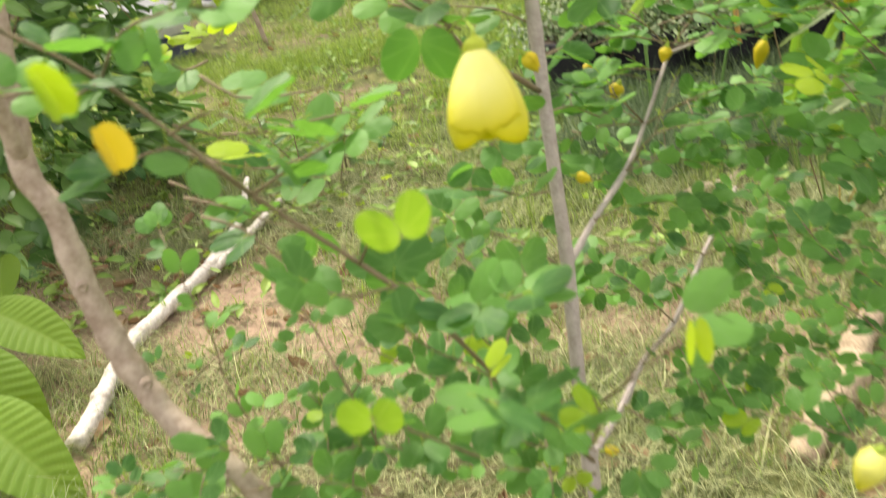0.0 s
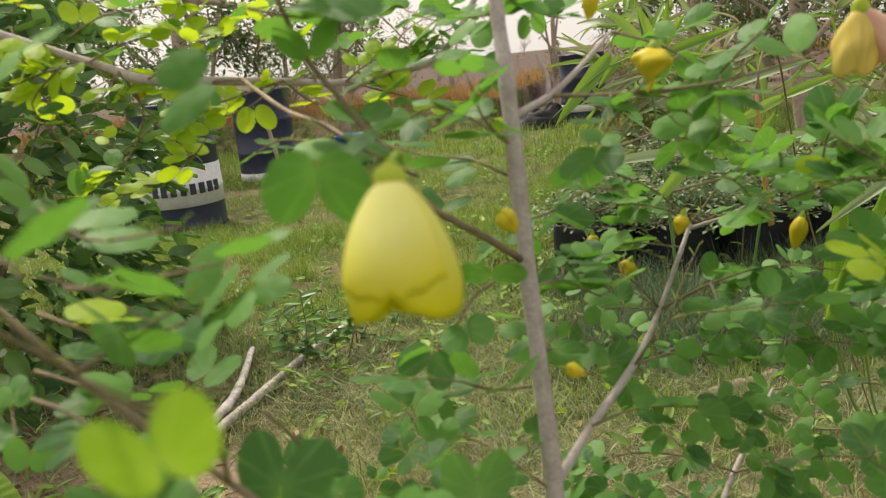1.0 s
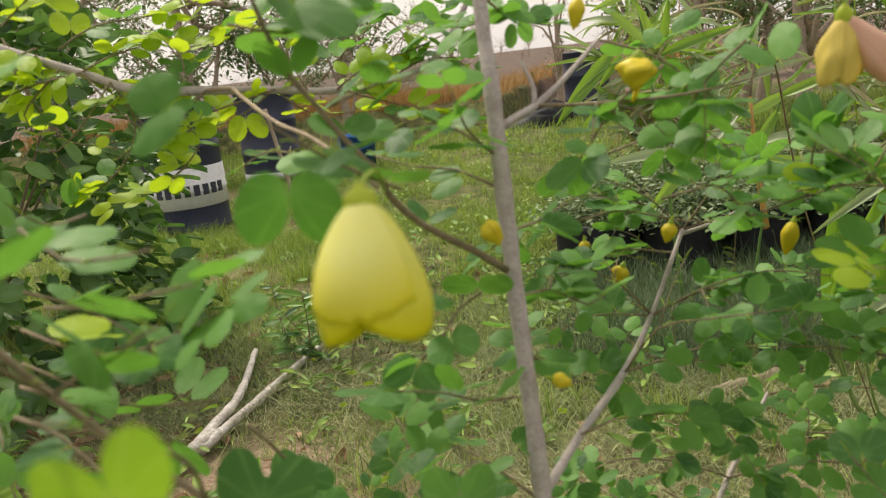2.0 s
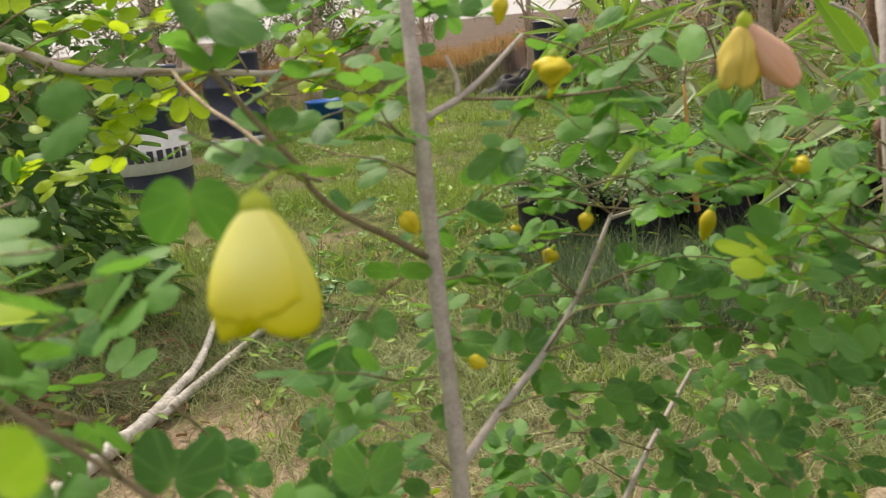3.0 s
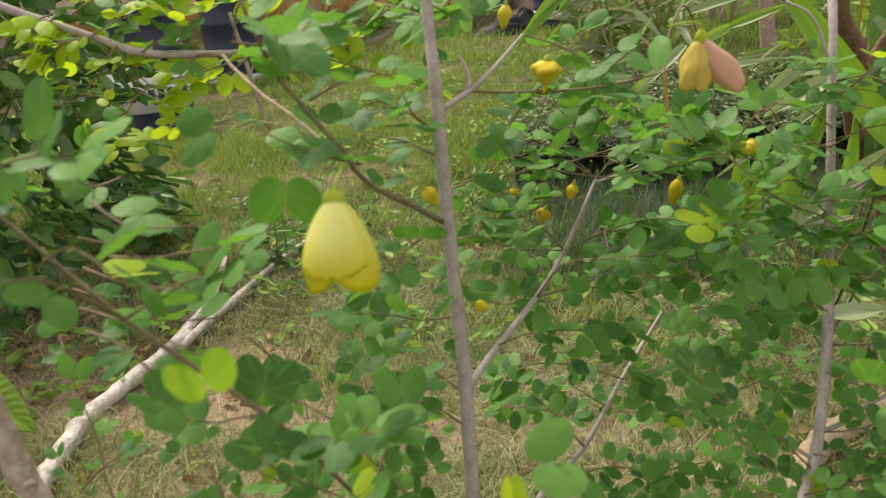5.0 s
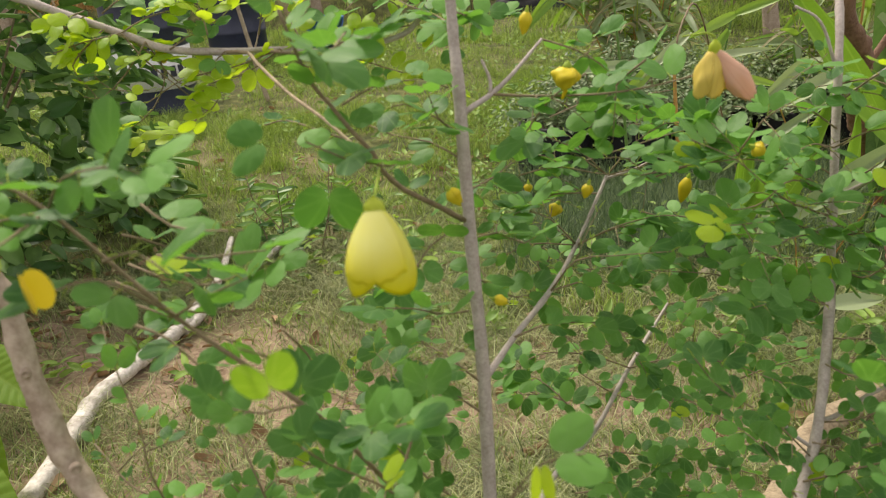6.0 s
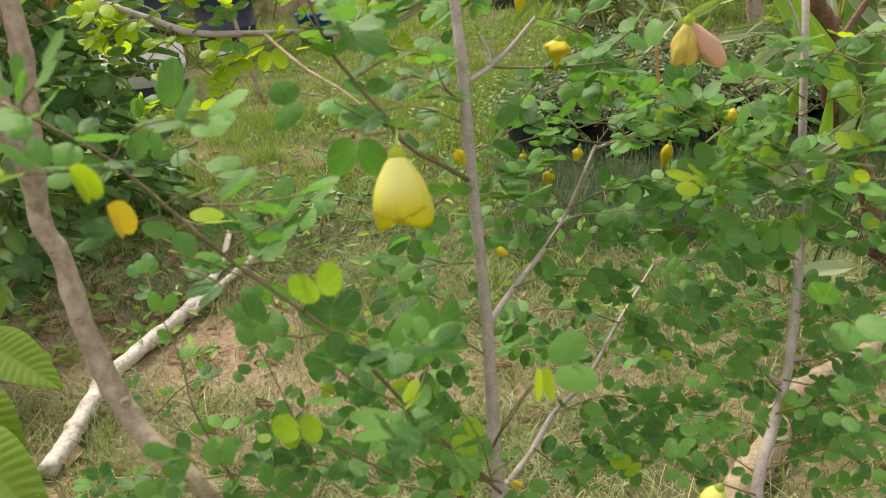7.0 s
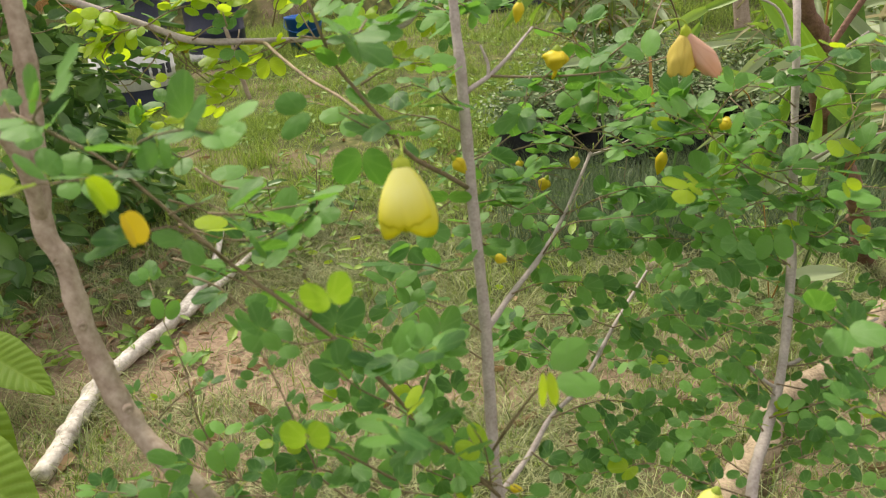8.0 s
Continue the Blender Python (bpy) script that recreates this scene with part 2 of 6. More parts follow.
def ground_material():
    m, n, l = material("grassy_soil")
    p = n["Principled BSDF"]
    geo = n.new("ShaderNodeNewGeometry")
    sep = n.new("ShaderNodeSeparateXYZ")
    l.new(geo.outputs["Position"], sep.inputs[0])
    small, big, mid = noise_tex(n, l, 55, 7), noise_tex(n, l, 1.1, 4), noise_tex(n, l, 9, 5)
    soil = ramp(n, (0.30, (0.18, 0.125, 0.085)), (0.52, (0.295, 0.212, 0.150)), (0.75, (0.39, 0.295, 0.215)))
    l.new(small.outputs["Fac"], soil.inputs[0])
    # dark end of the turf also stands in for shade under the grass
    turf = ramp(n, (0.32, (0.030, 0.036, 0.013)), (0.55, (0.100, 0.110, 0.036)), (0.75, (0.24, 0.215, 0.095)))
    l.new(mid.outputs["Fac"], turf.inputs[0])
    # turf takes over from the bare soil of the track
    off = n.new("ShaderNodeMath")
    off.operation, off.inputs[1].default_value, off.inputs[2].default_value = "MULTIPLY_ADD", 0.22, -1.68
    l.new(sep.outputs[0], off.inputs[0])
    line = n.new("ShaderNodeMath")
    line.operation = "ADD"
    l.new(sep.outputs[1], line.inputs[0])
    l.new(off.outputs[0], line.inputs[1])
    away = n.new("ShaderNodeMath")
    away.operation = "ABSOLUTE"
    l.new(line.outputs[0], away.inputs[0])
    far = n.new("ShaderNodeMapRange")
    far.inputs["From Min"].default_value, far.inputs["From Max"].default_value = 0.05, 0.75
    far.inputs["To Min"].default_value, far.inputs["To Max"].default_value = -0.14, 0.22
    l.new(away.outputs[0], far.inputs[0])
    side = n.new("ShaderNodeMapRange")
    side.inputs["From Min"].default_value, side.inputs["From Max"].default_value = -0.35, 0.15
    side.inputs["To Max"].default_value = 0.10
    l.new(sep.outputs[0], side.inputs[0])
    spread = n.new("ShaderNodeMath")
    spread.operation = "ADD"
    l.new(side.outputs[0], spread.inputs[0])
    l.new(far.outputs[0], spread.inputs[1])
    patch = n.new("ShaderNodeMath")
    patch.operation = "ADD"
    l.new(big.outputs["Fac"], patch.inputs[0])
    l.new(spread.outputs[0], patch.inputs[1])
    wob = n.new("ShaderNodeMath")
    wob.operation, wob.inputs[1].default_value = "MULTIPLY_ADD", 0.25
    l.new(mid.outputs["Fac"], wob.inputs[0])
    l.new(patch.outputs[0], wob.inputs[2])
    edge = n.new("ShaderNodeMapRange")
    edge.inputs["From Min"].default_value, edge.inputs["From Max"].default_value = 0.60, 0.82
    l.new(wob.outputs[0], edge.inputs[0])
    a = n.new("ShaderNodeMix")
    a.data_type = "RGBA"
    l.new(edge.outputs[0], a.inputs["Factor"])
    l.new(soil.outputs[0], a.inputs["A"])
    l.new(turf.outputs[0], a.inputs["B"])
    # the ploughed field beyond the bank; furrow shade is put into the colour as bands
    field = n.new("ShaderNodeMapRange")
    field.inputs["From Min"].default_value, field.inputs["From Max"].default_value = 14.0, 15.0
    l.new(sep.outputs[1], field.inputs[0])
    wave = n.new("ShaderNodeTexWave")
    wave.bands_direction = "Y"
    wave.inputs["Scale"].default_value, wave.inputs["Distortion"].default_value = 0.10, 3.0
    tc = n.new("ShaderNodeTexCoord")
    l.new(tc.outputs["Object"], wave.inputs["Vector"])
    earth = ramp(n, (0.1, (0.045, 0.032, 0.025)), (0.9, (0.17, 0.120, 0.092)))
    l.new(wave.outputs["Fac"], earth.inputs[0])
    b = n.new("ShaderNodeMix")
    b.data_type = "RGBA"
    l.new(field.outputs[0], b.inputs["Factor"])
    l.new(a.outputs["Result"], b.inputs["A"])
    l.new(earth.outputs[0], b.inputs["B"])
    l.new(b.outputs["Result"], p.inputs["Base Color"])
    p.inputs["Roughness"].default_value, p.inputs["Specular IOR Level"].default_value = 0.95, 0.2
    bump(n, l, small.outputs["Fac"], 0.8, 0.01)
    return m


GROUND = ground_material()

# ---- building helpers ----
WORLD = {}


def thing(name, base, label, category, group="", kind=""):
    ob = new(name)
    ob.location = base
    ob.empty_display_size = 0.05
    WORLD[ob.name] = Matrix.Translation(base)
    return tagged(ob, label, category, group, kind)


def attach(ob, parent, m=None):
    ob.parent = parent
    ob.matrix_parent_inverse = WORLD[parent.name].inverted()
    ob.matrix_basis = m if m is not None else Matrix.Identity(4)
    WORLD[ob.name] = ob.matrix_basis.copy()
    return ob


def mesh_of(name, verts, faces, mat, smooth=True, uvs=None):
    me = bpy.data.meshes.new(name)
    me.from_pydata([tuple(v) for v in verts], [], faces)
    me.materials.append(mat)
    if smooth:
        me.polygons.foreach_set("use_smooth", [True] * len(me.polygons))
    if uvs is not None:
        layer = me.uv_layers.new(name="UVMap")
        idx = np.empty(len(me.loops), dtype=np.int32)
        me.loops.foreach_get("vertex_index", idx)
        layer.data.foreach_set("uv", np.asarray(uvs, dtype=np.float32)[idx].ravel())
    me.update()
    return me


def part(name, me, parent, m=None, label=""):
    ob = attach(new(name, me), parent, m)
    if label:
        ob["label"] = label
    return ob


def smooth_path(points, step=0.012):
    """Points along a Catmull-Rom curve through the given ones."""
    p = [Vector(q) for q in points]
    p = [2 * p[0] - p[1]] + p + [2 * p[-1] - p[-2]]
    out = []
    for i in range(1, len(p) - 2):
        n = max(2, int((p[i + 1] - p[i]).length / step))
        for k in range(n):
            t = k / n
            out.append(0.5 * (2 * p[i] + (p[i + 1] - p[i - 1]) * t + (2 * p[i - 1] - 5 * p[i] + 4 * p[i + 1] - p[i + 2]) * t * t
                              + (3 * p[i] - p[i - 1] - 3 * p[i + 1] + p[i + 2]) * t ** 3))
    return out + [p[-2]]


def tube_data(points, r0, r1, sides=8, step=0.012, knots=0.0, rnd=None, flat=1.0):
    """A tapering tube along a curve, with swellings (knots) where twigs have left it. Returns vertices and faces."""
    path = smooth_path(points, step)
    verts, faces, n = [], [], len(path)
    for i, q in enumerate(path):
        d = (path[min(i + 1, n - 1)] - path[max(i - 1, 0)]).normalized()
        a = d.orthogonal().normalized() if i == 0 else (a - d * a.dot(d)).normalized()
        b = d.cross(a)
        r = r0 + (r1 - r0) * i / (n - 1)
        if knots:
            r *= 1 + knots * max(0.0, noise.noise(q * 60)) + 0.5 * knots * noise.noise(q * 23)
        for k in range(sides):
            u = 2 * math.pi * k / sides
            w = 1 + (knots * 0.5 * noise.noise(q * 40 + Vector((math.cos(u), math.sin(u), 0))) if knots else 0)
            verts.append(q + (a * math.cos(u) + b * math.sin(u) * flat) * r * w)
    for i in range(n - 1):
        for k in range(sides):
            j = (k + 1) % sides
            faces.append((i * sides + k, i * sides + j, (i + 1) * sides + j, (i + 1) * sides + k))
    faces.append(tuple(range(sides - 1, -1, -1)))
    faces.append(tuple(range((n - 1) * sides, n * sides)))
    return verts, faces


def tube(name, parent, points, r0, r1, mat, sides=8, step=0.012, knots=0.0, label="", flat=1.0):
    v, f = tube_data(points, r0, r1, sides, step, knots, flat=flat)
    return part(name, mesh_of(name, v, f, mat), parent, label=label)


def lathe(profile, sides=28):
    """Vertices and faces of a turned shape from (radius, height) pairs."""
    v, f, n = [], [], len(profile)
    for r, z in profile:
        for k in range(sides):
            a = 2 * math.pi * k / sides
            v.append((r * math.cos(a), r * math.sin(a), z))
    for i in range(n - 1):
        for k in range(sides):
            j = (k + 1) % sides
            f.append((i * sides + k, i * sides + j, (i + 1) * sides + j, (i + 1) * sides + k))
    return v, f


def aim(origin, forward, normal, size=1.0):
    """A pose whose y axis runs forward and whose z axis is as near the normal as it can be."""
    y = Vector(forward).normalized()
    z = Vector(normal)
    z = (z - y * z.dot(y))
    z = z.normalized() if z.length > 1e-4 else y.orthogonal().normalized()
    x = y.cross(z)
    m = Matrix((x, y, z)).transposed().to_4x4()
    return Matrix.Translation(origin) @ m @ Matrix.Diagonal((size, size, size, 1))


# ---- ground ----
def bank(x):
    """Where the foot of the earth bank runs: it falls back to the right of the clearing."""
    return 11.2 + 0.3 * noise.noise(Vector((x * 0.7, 0, 5))) + 5.5 * min(1.2, max(0.0, x + 0.1))


def height(x, y):
    """The lie of the land: gentle bumps, a bank across the far side; furrows beyond it are colour only."""
    h = 0.025 * noise.noise(Vector((x * 1.3, y * 1.3, 0))) + 0.010 * noise.noise(Vector((x * 6, y * 6, 3)))
    if y > 8:
        h += 0.40 / (1 + math.exp(max(-60.0, min(60.0, -(y - bank(x)) * 12)))) * (1 - 0.85 / (1 + math.exp(max(-60.0, min(60.0, -(y - bank(x) - 2.6) * 3)))))
    return h


def build_ground():
    def axis(lo, hi, fine_lo, fine_hi, fine):
        a = list(np.arange(fine_lo, fine_hi, fine))
        s, q = fine, fine_hi
        while q < hi:
            a.append(q)
            s *= 1.22
            q += s
        a.append(hi)
        s, q = fine, fine_lo
        low = []
        while q > lo:
            s *= 1.22
            q -= s
            low.append(max(q, lo))
        return low[::-1] + a
    xs, ys = axis(-2500, 2500, -2.6, 2.6, 0.05), axis(-60, 3000, -0.6, 4.5, 0.05)
    ys = sorted(ys + list(np.arange(10.5, 21.0, 0.21)))
    v = [(x, y, height(x, y)) for y in ys for x in xs]
    nx = len(xs)
    f = [(j * nx + i, j * nx + i + 1, (j + 1) * nx + i + 1, (j + 1) * nx + i) for j in range(len(ys) - 1) for i in range(nx - 1)]
    tagged(new("ground", mesh_of("ground", v, f, GROUND)), "sandy soil track and trampled grass running to a ploughed field", "ground", kind="structure")


build_ground()


# ---- leaves of the yellow orchid shrubs ----
def leaf_mesh(name, mat, fold, cup, spread, width=0.345):
    """A two-lobed leaf, one unit long, its stalk at the origin: two oval lobes that touch beside the stalk and fold like a book."""
    verts, faces, uvs = [], [], []
    for side in (1, -1):
        base, rings, count = len(verts), (0.0, 0.5, 0.85, 1.0), 14
        reach = math.sqrt((0.5 * math.sin(spread)) ** 2 + (width * math.cos(spread)) ** 2)
        for ring in rings:
            for k in range(1 if ring == 0 else count):
                a = 2 * math.pi * k / count
                ex, ey = width * ring * math.cos(a), 0.5 * ring * math.sin(a)
                x = reach - 0.012 + ex * math.cos(spread) + ey * math.sin(spread)
                y = 0.25 - ex * math.sin(spread) + ey * math.cos(spread)
                x = max(x, 0.0)
                z = math.tan(fold) * x - cup * ring * ring + 0.02 * math.sin(5 * a) * ring
                c = math.cos(fold)
                verts.append((side * x * c, y, z * c))
                uvs.append((side * x, y))
        for k in range(count):
            j = (k + 1) % count
            tri = (base, base + 1 + k, base + 1 + j)
            faces.append(tri if side > 0 else tri[::-1])
            for r in range(len(rings) - 2):
                o, p = base + 1 + r * count, base + 1 + (r + 1) * count
                quad = (o + k, p + k, p + j, o + j)
                faces.append(quad if side > 0 else quad[::-1])
    return mesh_of(name, verts, faces, mat, uvs=uvs)


SHAPES = [(-0.05, 0.04, 0.30), (0.15, 0.05, 0.40), (0.30, 0.04, 0.25), (0.45, 0.06, 0.35), (-0.20, 0.03, 0.45), (0.08, -0.04, 0.36)]
GREEN_LEAVES = [leaf_mesh("leaf_green", LEAF, *s) for s in SHAPES]
LIME_LEAVES = [leaf_mesh("leaf_lime", LIME, *s) for s in SHAPES[:4]]
YOUNG_LEAVES = [leaf_mesh("leaf_young", YOUNG, *s) for s in SHAPES[:4]]
OLD_LEAF = leaf_mesh("leaf_yellow", OLD, 1.1, 0.08, 0.1)
FOLDED_LIME = leaf_mesh("leaf_lime_folded", LIME, 0.75, 0.05, 0.08, 0.20)
LEAVES = {}
rng = random.Random(11)


# rough camera position; leaves are left out between it and these stems and flowers
CAMERA_SIDE = Vector((0.08, 0.0, 1.07))
SHOWN_STEMS = [((0.075, 0.640, 0.58), 0.016), ((0.076, 0.619, 0.516), 0.018), ((0.075, 0.668, 0.706), 0.014), ((0.072, 0.684, 0.784), 0.014), ((0.069, 0.702, 0.875), 0.012), ((0.075, 0.652, 0.65), 0.014),
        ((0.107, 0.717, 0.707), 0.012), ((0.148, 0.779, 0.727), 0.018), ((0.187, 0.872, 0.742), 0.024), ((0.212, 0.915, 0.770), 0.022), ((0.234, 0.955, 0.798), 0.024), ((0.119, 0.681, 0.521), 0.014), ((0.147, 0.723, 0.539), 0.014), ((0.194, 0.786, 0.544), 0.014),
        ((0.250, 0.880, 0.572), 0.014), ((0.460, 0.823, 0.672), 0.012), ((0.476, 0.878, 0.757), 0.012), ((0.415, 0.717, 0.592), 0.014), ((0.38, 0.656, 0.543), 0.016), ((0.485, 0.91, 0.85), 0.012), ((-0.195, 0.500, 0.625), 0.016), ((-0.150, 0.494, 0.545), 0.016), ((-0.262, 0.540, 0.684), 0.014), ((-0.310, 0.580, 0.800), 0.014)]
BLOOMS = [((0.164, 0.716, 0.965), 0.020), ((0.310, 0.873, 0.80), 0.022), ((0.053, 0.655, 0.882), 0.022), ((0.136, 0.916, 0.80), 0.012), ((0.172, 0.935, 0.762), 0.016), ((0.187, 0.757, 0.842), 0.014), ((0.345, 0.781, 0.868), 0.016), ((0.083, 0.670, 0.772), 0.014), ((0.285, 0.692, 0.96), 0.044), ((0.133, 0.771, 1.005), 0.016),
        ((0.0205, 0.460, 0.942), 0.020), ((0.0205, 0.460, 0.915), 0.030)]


# spheres set along the camera's sight lines to the navy drum
SIGHT_GAPS = [((-0.213, 0.950, 0.903), 0.030), ((-0.133, 0.750, 0.928), 0.022), ((-0.053, 0.550, 0.952), 0.015), ((-0.001, 0.420, 0.967), 0.011), ((-0.210, 0.950, 0.911), 0.030), ((-0.129, 0.750, 0.936), 0.022), ((-0.048, 0.550, 0.962), 0.015), ((0.005, 0.420, 0.978), 0.011), ((-0.214, 0.950, 0.914), 0.030), ((-0.132, 0.750, 0.940), 0.022), ((-0.050, 0.550, 0.966), 0.015), ((0.003, 0.420, 0.982), 0.011), ((-0.222, 0.950, 0.903), 0.030), ((-0.147, 0.750, 0.926), 0.022), ((-0.240, 0.950, 0.910), 0.030), ((-0.152, 0.750, 0.935), 0.022), ((-0.063, 0.550, 0.961), 0.015), ((-0.006, 0.420, 0.978), 0.011), ((-0.026, 0.533, 0.959), 0.018), ((-0.023, 0.509, 0.974), 0.014), ((-0.278, 0.885, 0.950), 0.020), ((-0.119, 0.407, 1.014), 0.010), ((-0.105, 0.750, 0.936), 0.026), ((-0.070, 0.474, 0.933), 0.013), ((-0.189, 0.905, 0.930), 0.016)]


def hides_view(q):
    """True where a leaf would hide the stems, flowers or drum from the camera."""
    for at, r in SIGHT_GAPS:
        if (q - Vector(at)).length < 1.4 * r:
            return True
    for at, r in SHOWN_STEMS + BLOOMS:
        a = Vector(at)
        d = CAMERA_SIDE - a
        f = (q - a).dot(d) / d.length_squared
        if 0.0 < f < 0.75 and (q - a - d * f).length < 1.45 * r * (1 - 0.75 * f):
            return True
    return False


thin_rng = random.Random(23)


def fullness(q):
    """Share of leaves kept: zones thinned to fit the camera's view of things behind."""
    if q.x > 0.10 and q.z > 0.74:
        return 0.80 if q.x < 0.33 else 0.42
    if q.x < -0.15 and q.y > 0.80:
        if q.x < -0.385:
            return 0.25
        return 0.14 if q.x < -0.255 and 0.905 < q.z < 0.968 else 0.90
    if -0.14 < q.x < -0.02 and 0.42 < q.y < 0.82 and 0.925 < q.z < 0.965:
        return 0.25
    if -0.17 < q.x < 0.02 and q.y < 0.68 and 0.76 < q.z < 0.93:
        return 0.52
    return 0.92 if q.z > 0.74 or q.x > 0.06 else 0.78


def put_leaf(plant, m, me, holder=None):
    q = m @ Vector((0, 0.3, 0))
    if holder and (hides_view(q) or thin_rng.random() > fullness(q)):
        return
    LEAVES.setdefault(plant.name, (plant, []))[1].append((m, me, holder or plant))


def twig(plant, r, spacing, lime, size, *points, bushy=True):
    """A thin twig through the points, with two-lobed leaves by turns on either side and one at the tip."""
    if bushy and spacing < 1:
        line = smooth_path(points, 0.02)
        for q, q2 in list(zip(line, line[1:]))[2::4]:
            if q.x > 0.08 or (q.z < 0.74 and q.y > 0.45):
                d = (q2 - q).normalized()
                side = d.cross(Vector((0, -0.5, 0.8))).normalized() * rng.choice((-1, 1))
                e = q + (side + d * rng.uniform(0, 0.8) + Vector((0, rng.gauss(0.45, 0.6), rng.gauss(0, 0.3)))).normalized() * rng.uniform(0.035, 0.07)
                twig(plant, r * 0.6, spacing, lime, size * 0.9, q, (q + e) / 2 + Vector((0, 0, 0.004)), e, bushy=False)
    holder = tube("twig", plant, points, r, r * 0.55, BARK_BROWN if r < 0.0029 else BARK, 6, 0.014, 0.25)
    if spacing > 1:
        return
    path = smooth_path(points, 0.004)
    dist, target, side = 0.0, spacing * rng.uniform(0.6, 1.2), 1
    total = sum((b - a).length for a, b in zip(path, path[1:]))
    spots = []
    for a, b in zip(path, path[1:]):
        dist += (b - a).length
        if dist >= target:
            spots.append((b, (b - a).normalized(), dist / total))
            target += spacing * rng.uniform(0.7, 1.3)
    spots.append((path[-1], (path[-1] - path[-2]).normalized(), 1.0))
    for q, d, f in spots:
        side = -side
        up = Vector((rng.gauss(0, 0.32), (-0.14 if q.z > 0.76 else -0.36) + rng.gauss(0, 0.30), 0.90)).normalized()
        across = d.cross(up).normalized() * side
        way = (across * 0.85 + d * (0.45 if f < 1 else 2.0) + Vector((rng.gauss(0, 0.3), rng.gauss(0, 0.3), rng.gauss(-0.05, 0.25)))).normalized()
        stalk = 0.009 * size * rng.uniform(0.7, 1.3)
        s = 0.0240 * size * rng.uniform(0.72, 1.20) * (1.22 if q.z > 0.74 and q.y < 0.84 else 0.90 if q.z < 0.68 else 1.0)
        young = rng.random() < lime
        me = rng.choice(LIME_LEAVES) if young else rng.choice(GREEN_LEAVES)
        if not young and rng.random() < 0.002:
            me = OLD_LEAF
        tip = q + way * stalk + Vector((0, 0, 0.002))
        v, fc = tube_data([q, (q + tip) / 2 + Vector((0, 0, 0.001)), tip], 0.0005, 0.0004, 4, 0.02)
        STALKS.setdefault(plant.name, ([], []))
        sv, sf = STALKS[plant.name]
        o = len(sv)
        sv.extend(v)
        sf.extend([tuple(i + o for i in g) for g in fc])
        put_leaf(plant, aim(tip, way, up, s), me, holder)


STALKS = {}


def joined(name, parent, pieces, mat, label="", uv=True):
    """Many placed copies of small meshes as one mesh."""
    verts, faces, uvs, o = [], [], [], 0
    cache = {}
    for m, me in pieces:
        if me.name not in cache:
            co = np.array([v.co[:] for v in me.vertices])
            uvv = np.zeros((len(co), 2))
            if me.uv_layers:
                for lp, d in zip(me.loops, me.uv_layers[0].data):
                    uvv[lp.vertex_index] = d.uv
            cache[me.name] = (co, [tuple(p.vertices) for p in me.polygons], uvv)
        co, fc, uvv = cache[me.name]
        a = np.array(m)
        verts.append(co @ a[:3, :3].T + a[:3, 3])
        uvs.append(uvv)
        faces.extend([tuple(i + o for i in g) for g in fc])
        o += len(co)
    me = mesh_of(name, np.concatenate(verts), faces, mat, uvs=np.concatenate(uvs))
    ob = part(name, me, parent, label=label)
    ob["kind"] = "stuff"
    return ob


def leaves_out():
    """Hangs the leaves on their plants: those in the front of the plot one by one, the rest as one mass."""
    for plant, items in LEAVES.values():
        items.sort(key=lambda i: i[0].translation.y)
        for m, me, holder in items[:300]:
            attach(new("leaf", me), holder, m)
        if items[300:]:
            joined("leaf_mass", plant, [i[:2] for i in items[300:]], LEAF_JOINED)
    for key, (v, f) in STALKS.items():
        ob = part("leaf_stalk", mesh_of("leaf_stalk", v, f, CALYX), LEAVES[key][0])
        ob["kind"] = "stuff"


shrub = thing("flowering_shrub", (0.105, 0.58, 0), "slender grey-stemmed shrub with two-lobed green leaves and yellow flowers", "shrub", "yellow-flowered shrubs")
right_shrub = thing("flowering_shrub", (0.28, 0.46, 0), "grey-stemmed shrub with two-lobed leaves beside a tan log", "shrub", "yellow-flowered shrubs")
tree = thing("young_tree", (-0.03, 0.42, 0), "young tree with a leaning brown trunk and lime-green two-lobed leaves", "tree")

tube("stem", shrub, [(0.105, 0.58, 0), (0.090, 0.585, 0.30), (0.076, 0.619, 0.516), (0.075, 0.648, 0.607), (0.075, 0.668, 0.706), (0.072, 0.684, 0.784),
                     (0.069, 0.702, 0.875), (0.067, 0.725, 0.958), (0.064, 0.748, 1.027), (0.062, 0.765, 1.194)], 0.0086, 0.0047, BARK, 12, 0.006, 0.2, "grey slender main stem")
tube("branch", shrub, [(0.077, 0.664, 0.692), (0.107, 0.717, 0.707), (0.148, 0.779, 0.727), (0.187, 0.872, 0.742), (0.234, 0.955, 0.798)], 0.0036, 0.0019, BARK, 8, 0.006, 0.3)
tube("branch", shrub, [(0.078, 0.620, 0.510), (0.119, 0.681, 0.521), (0.147, 0.723, 0.539), (0.194, 0.786, 0.544), (0.250, 0.880, 0.572), (0.319, 0.986, 0.606)], 0.0036, 0.0019, BARK, 8, 0.006, 0.3)
tube("branch", shrub, [(0.068, 0.718, 0.934), (0.080, 0.728, 0.940), (0.096, 0.745, 0.946), (0.117, 0.765, 0.960), (0.148, 0.800, 0.986)], 0.0031, 0.0014, BARK, 8, 0.006, 0.2)
tube("branch", shrub, [(0.095, 0.744, 0.946), (0.096, 0.750, 0.958), (0.089, 0.755, 0.977)], 0.0020, 0.0011, BARK, 8, 0.006, 0.2)
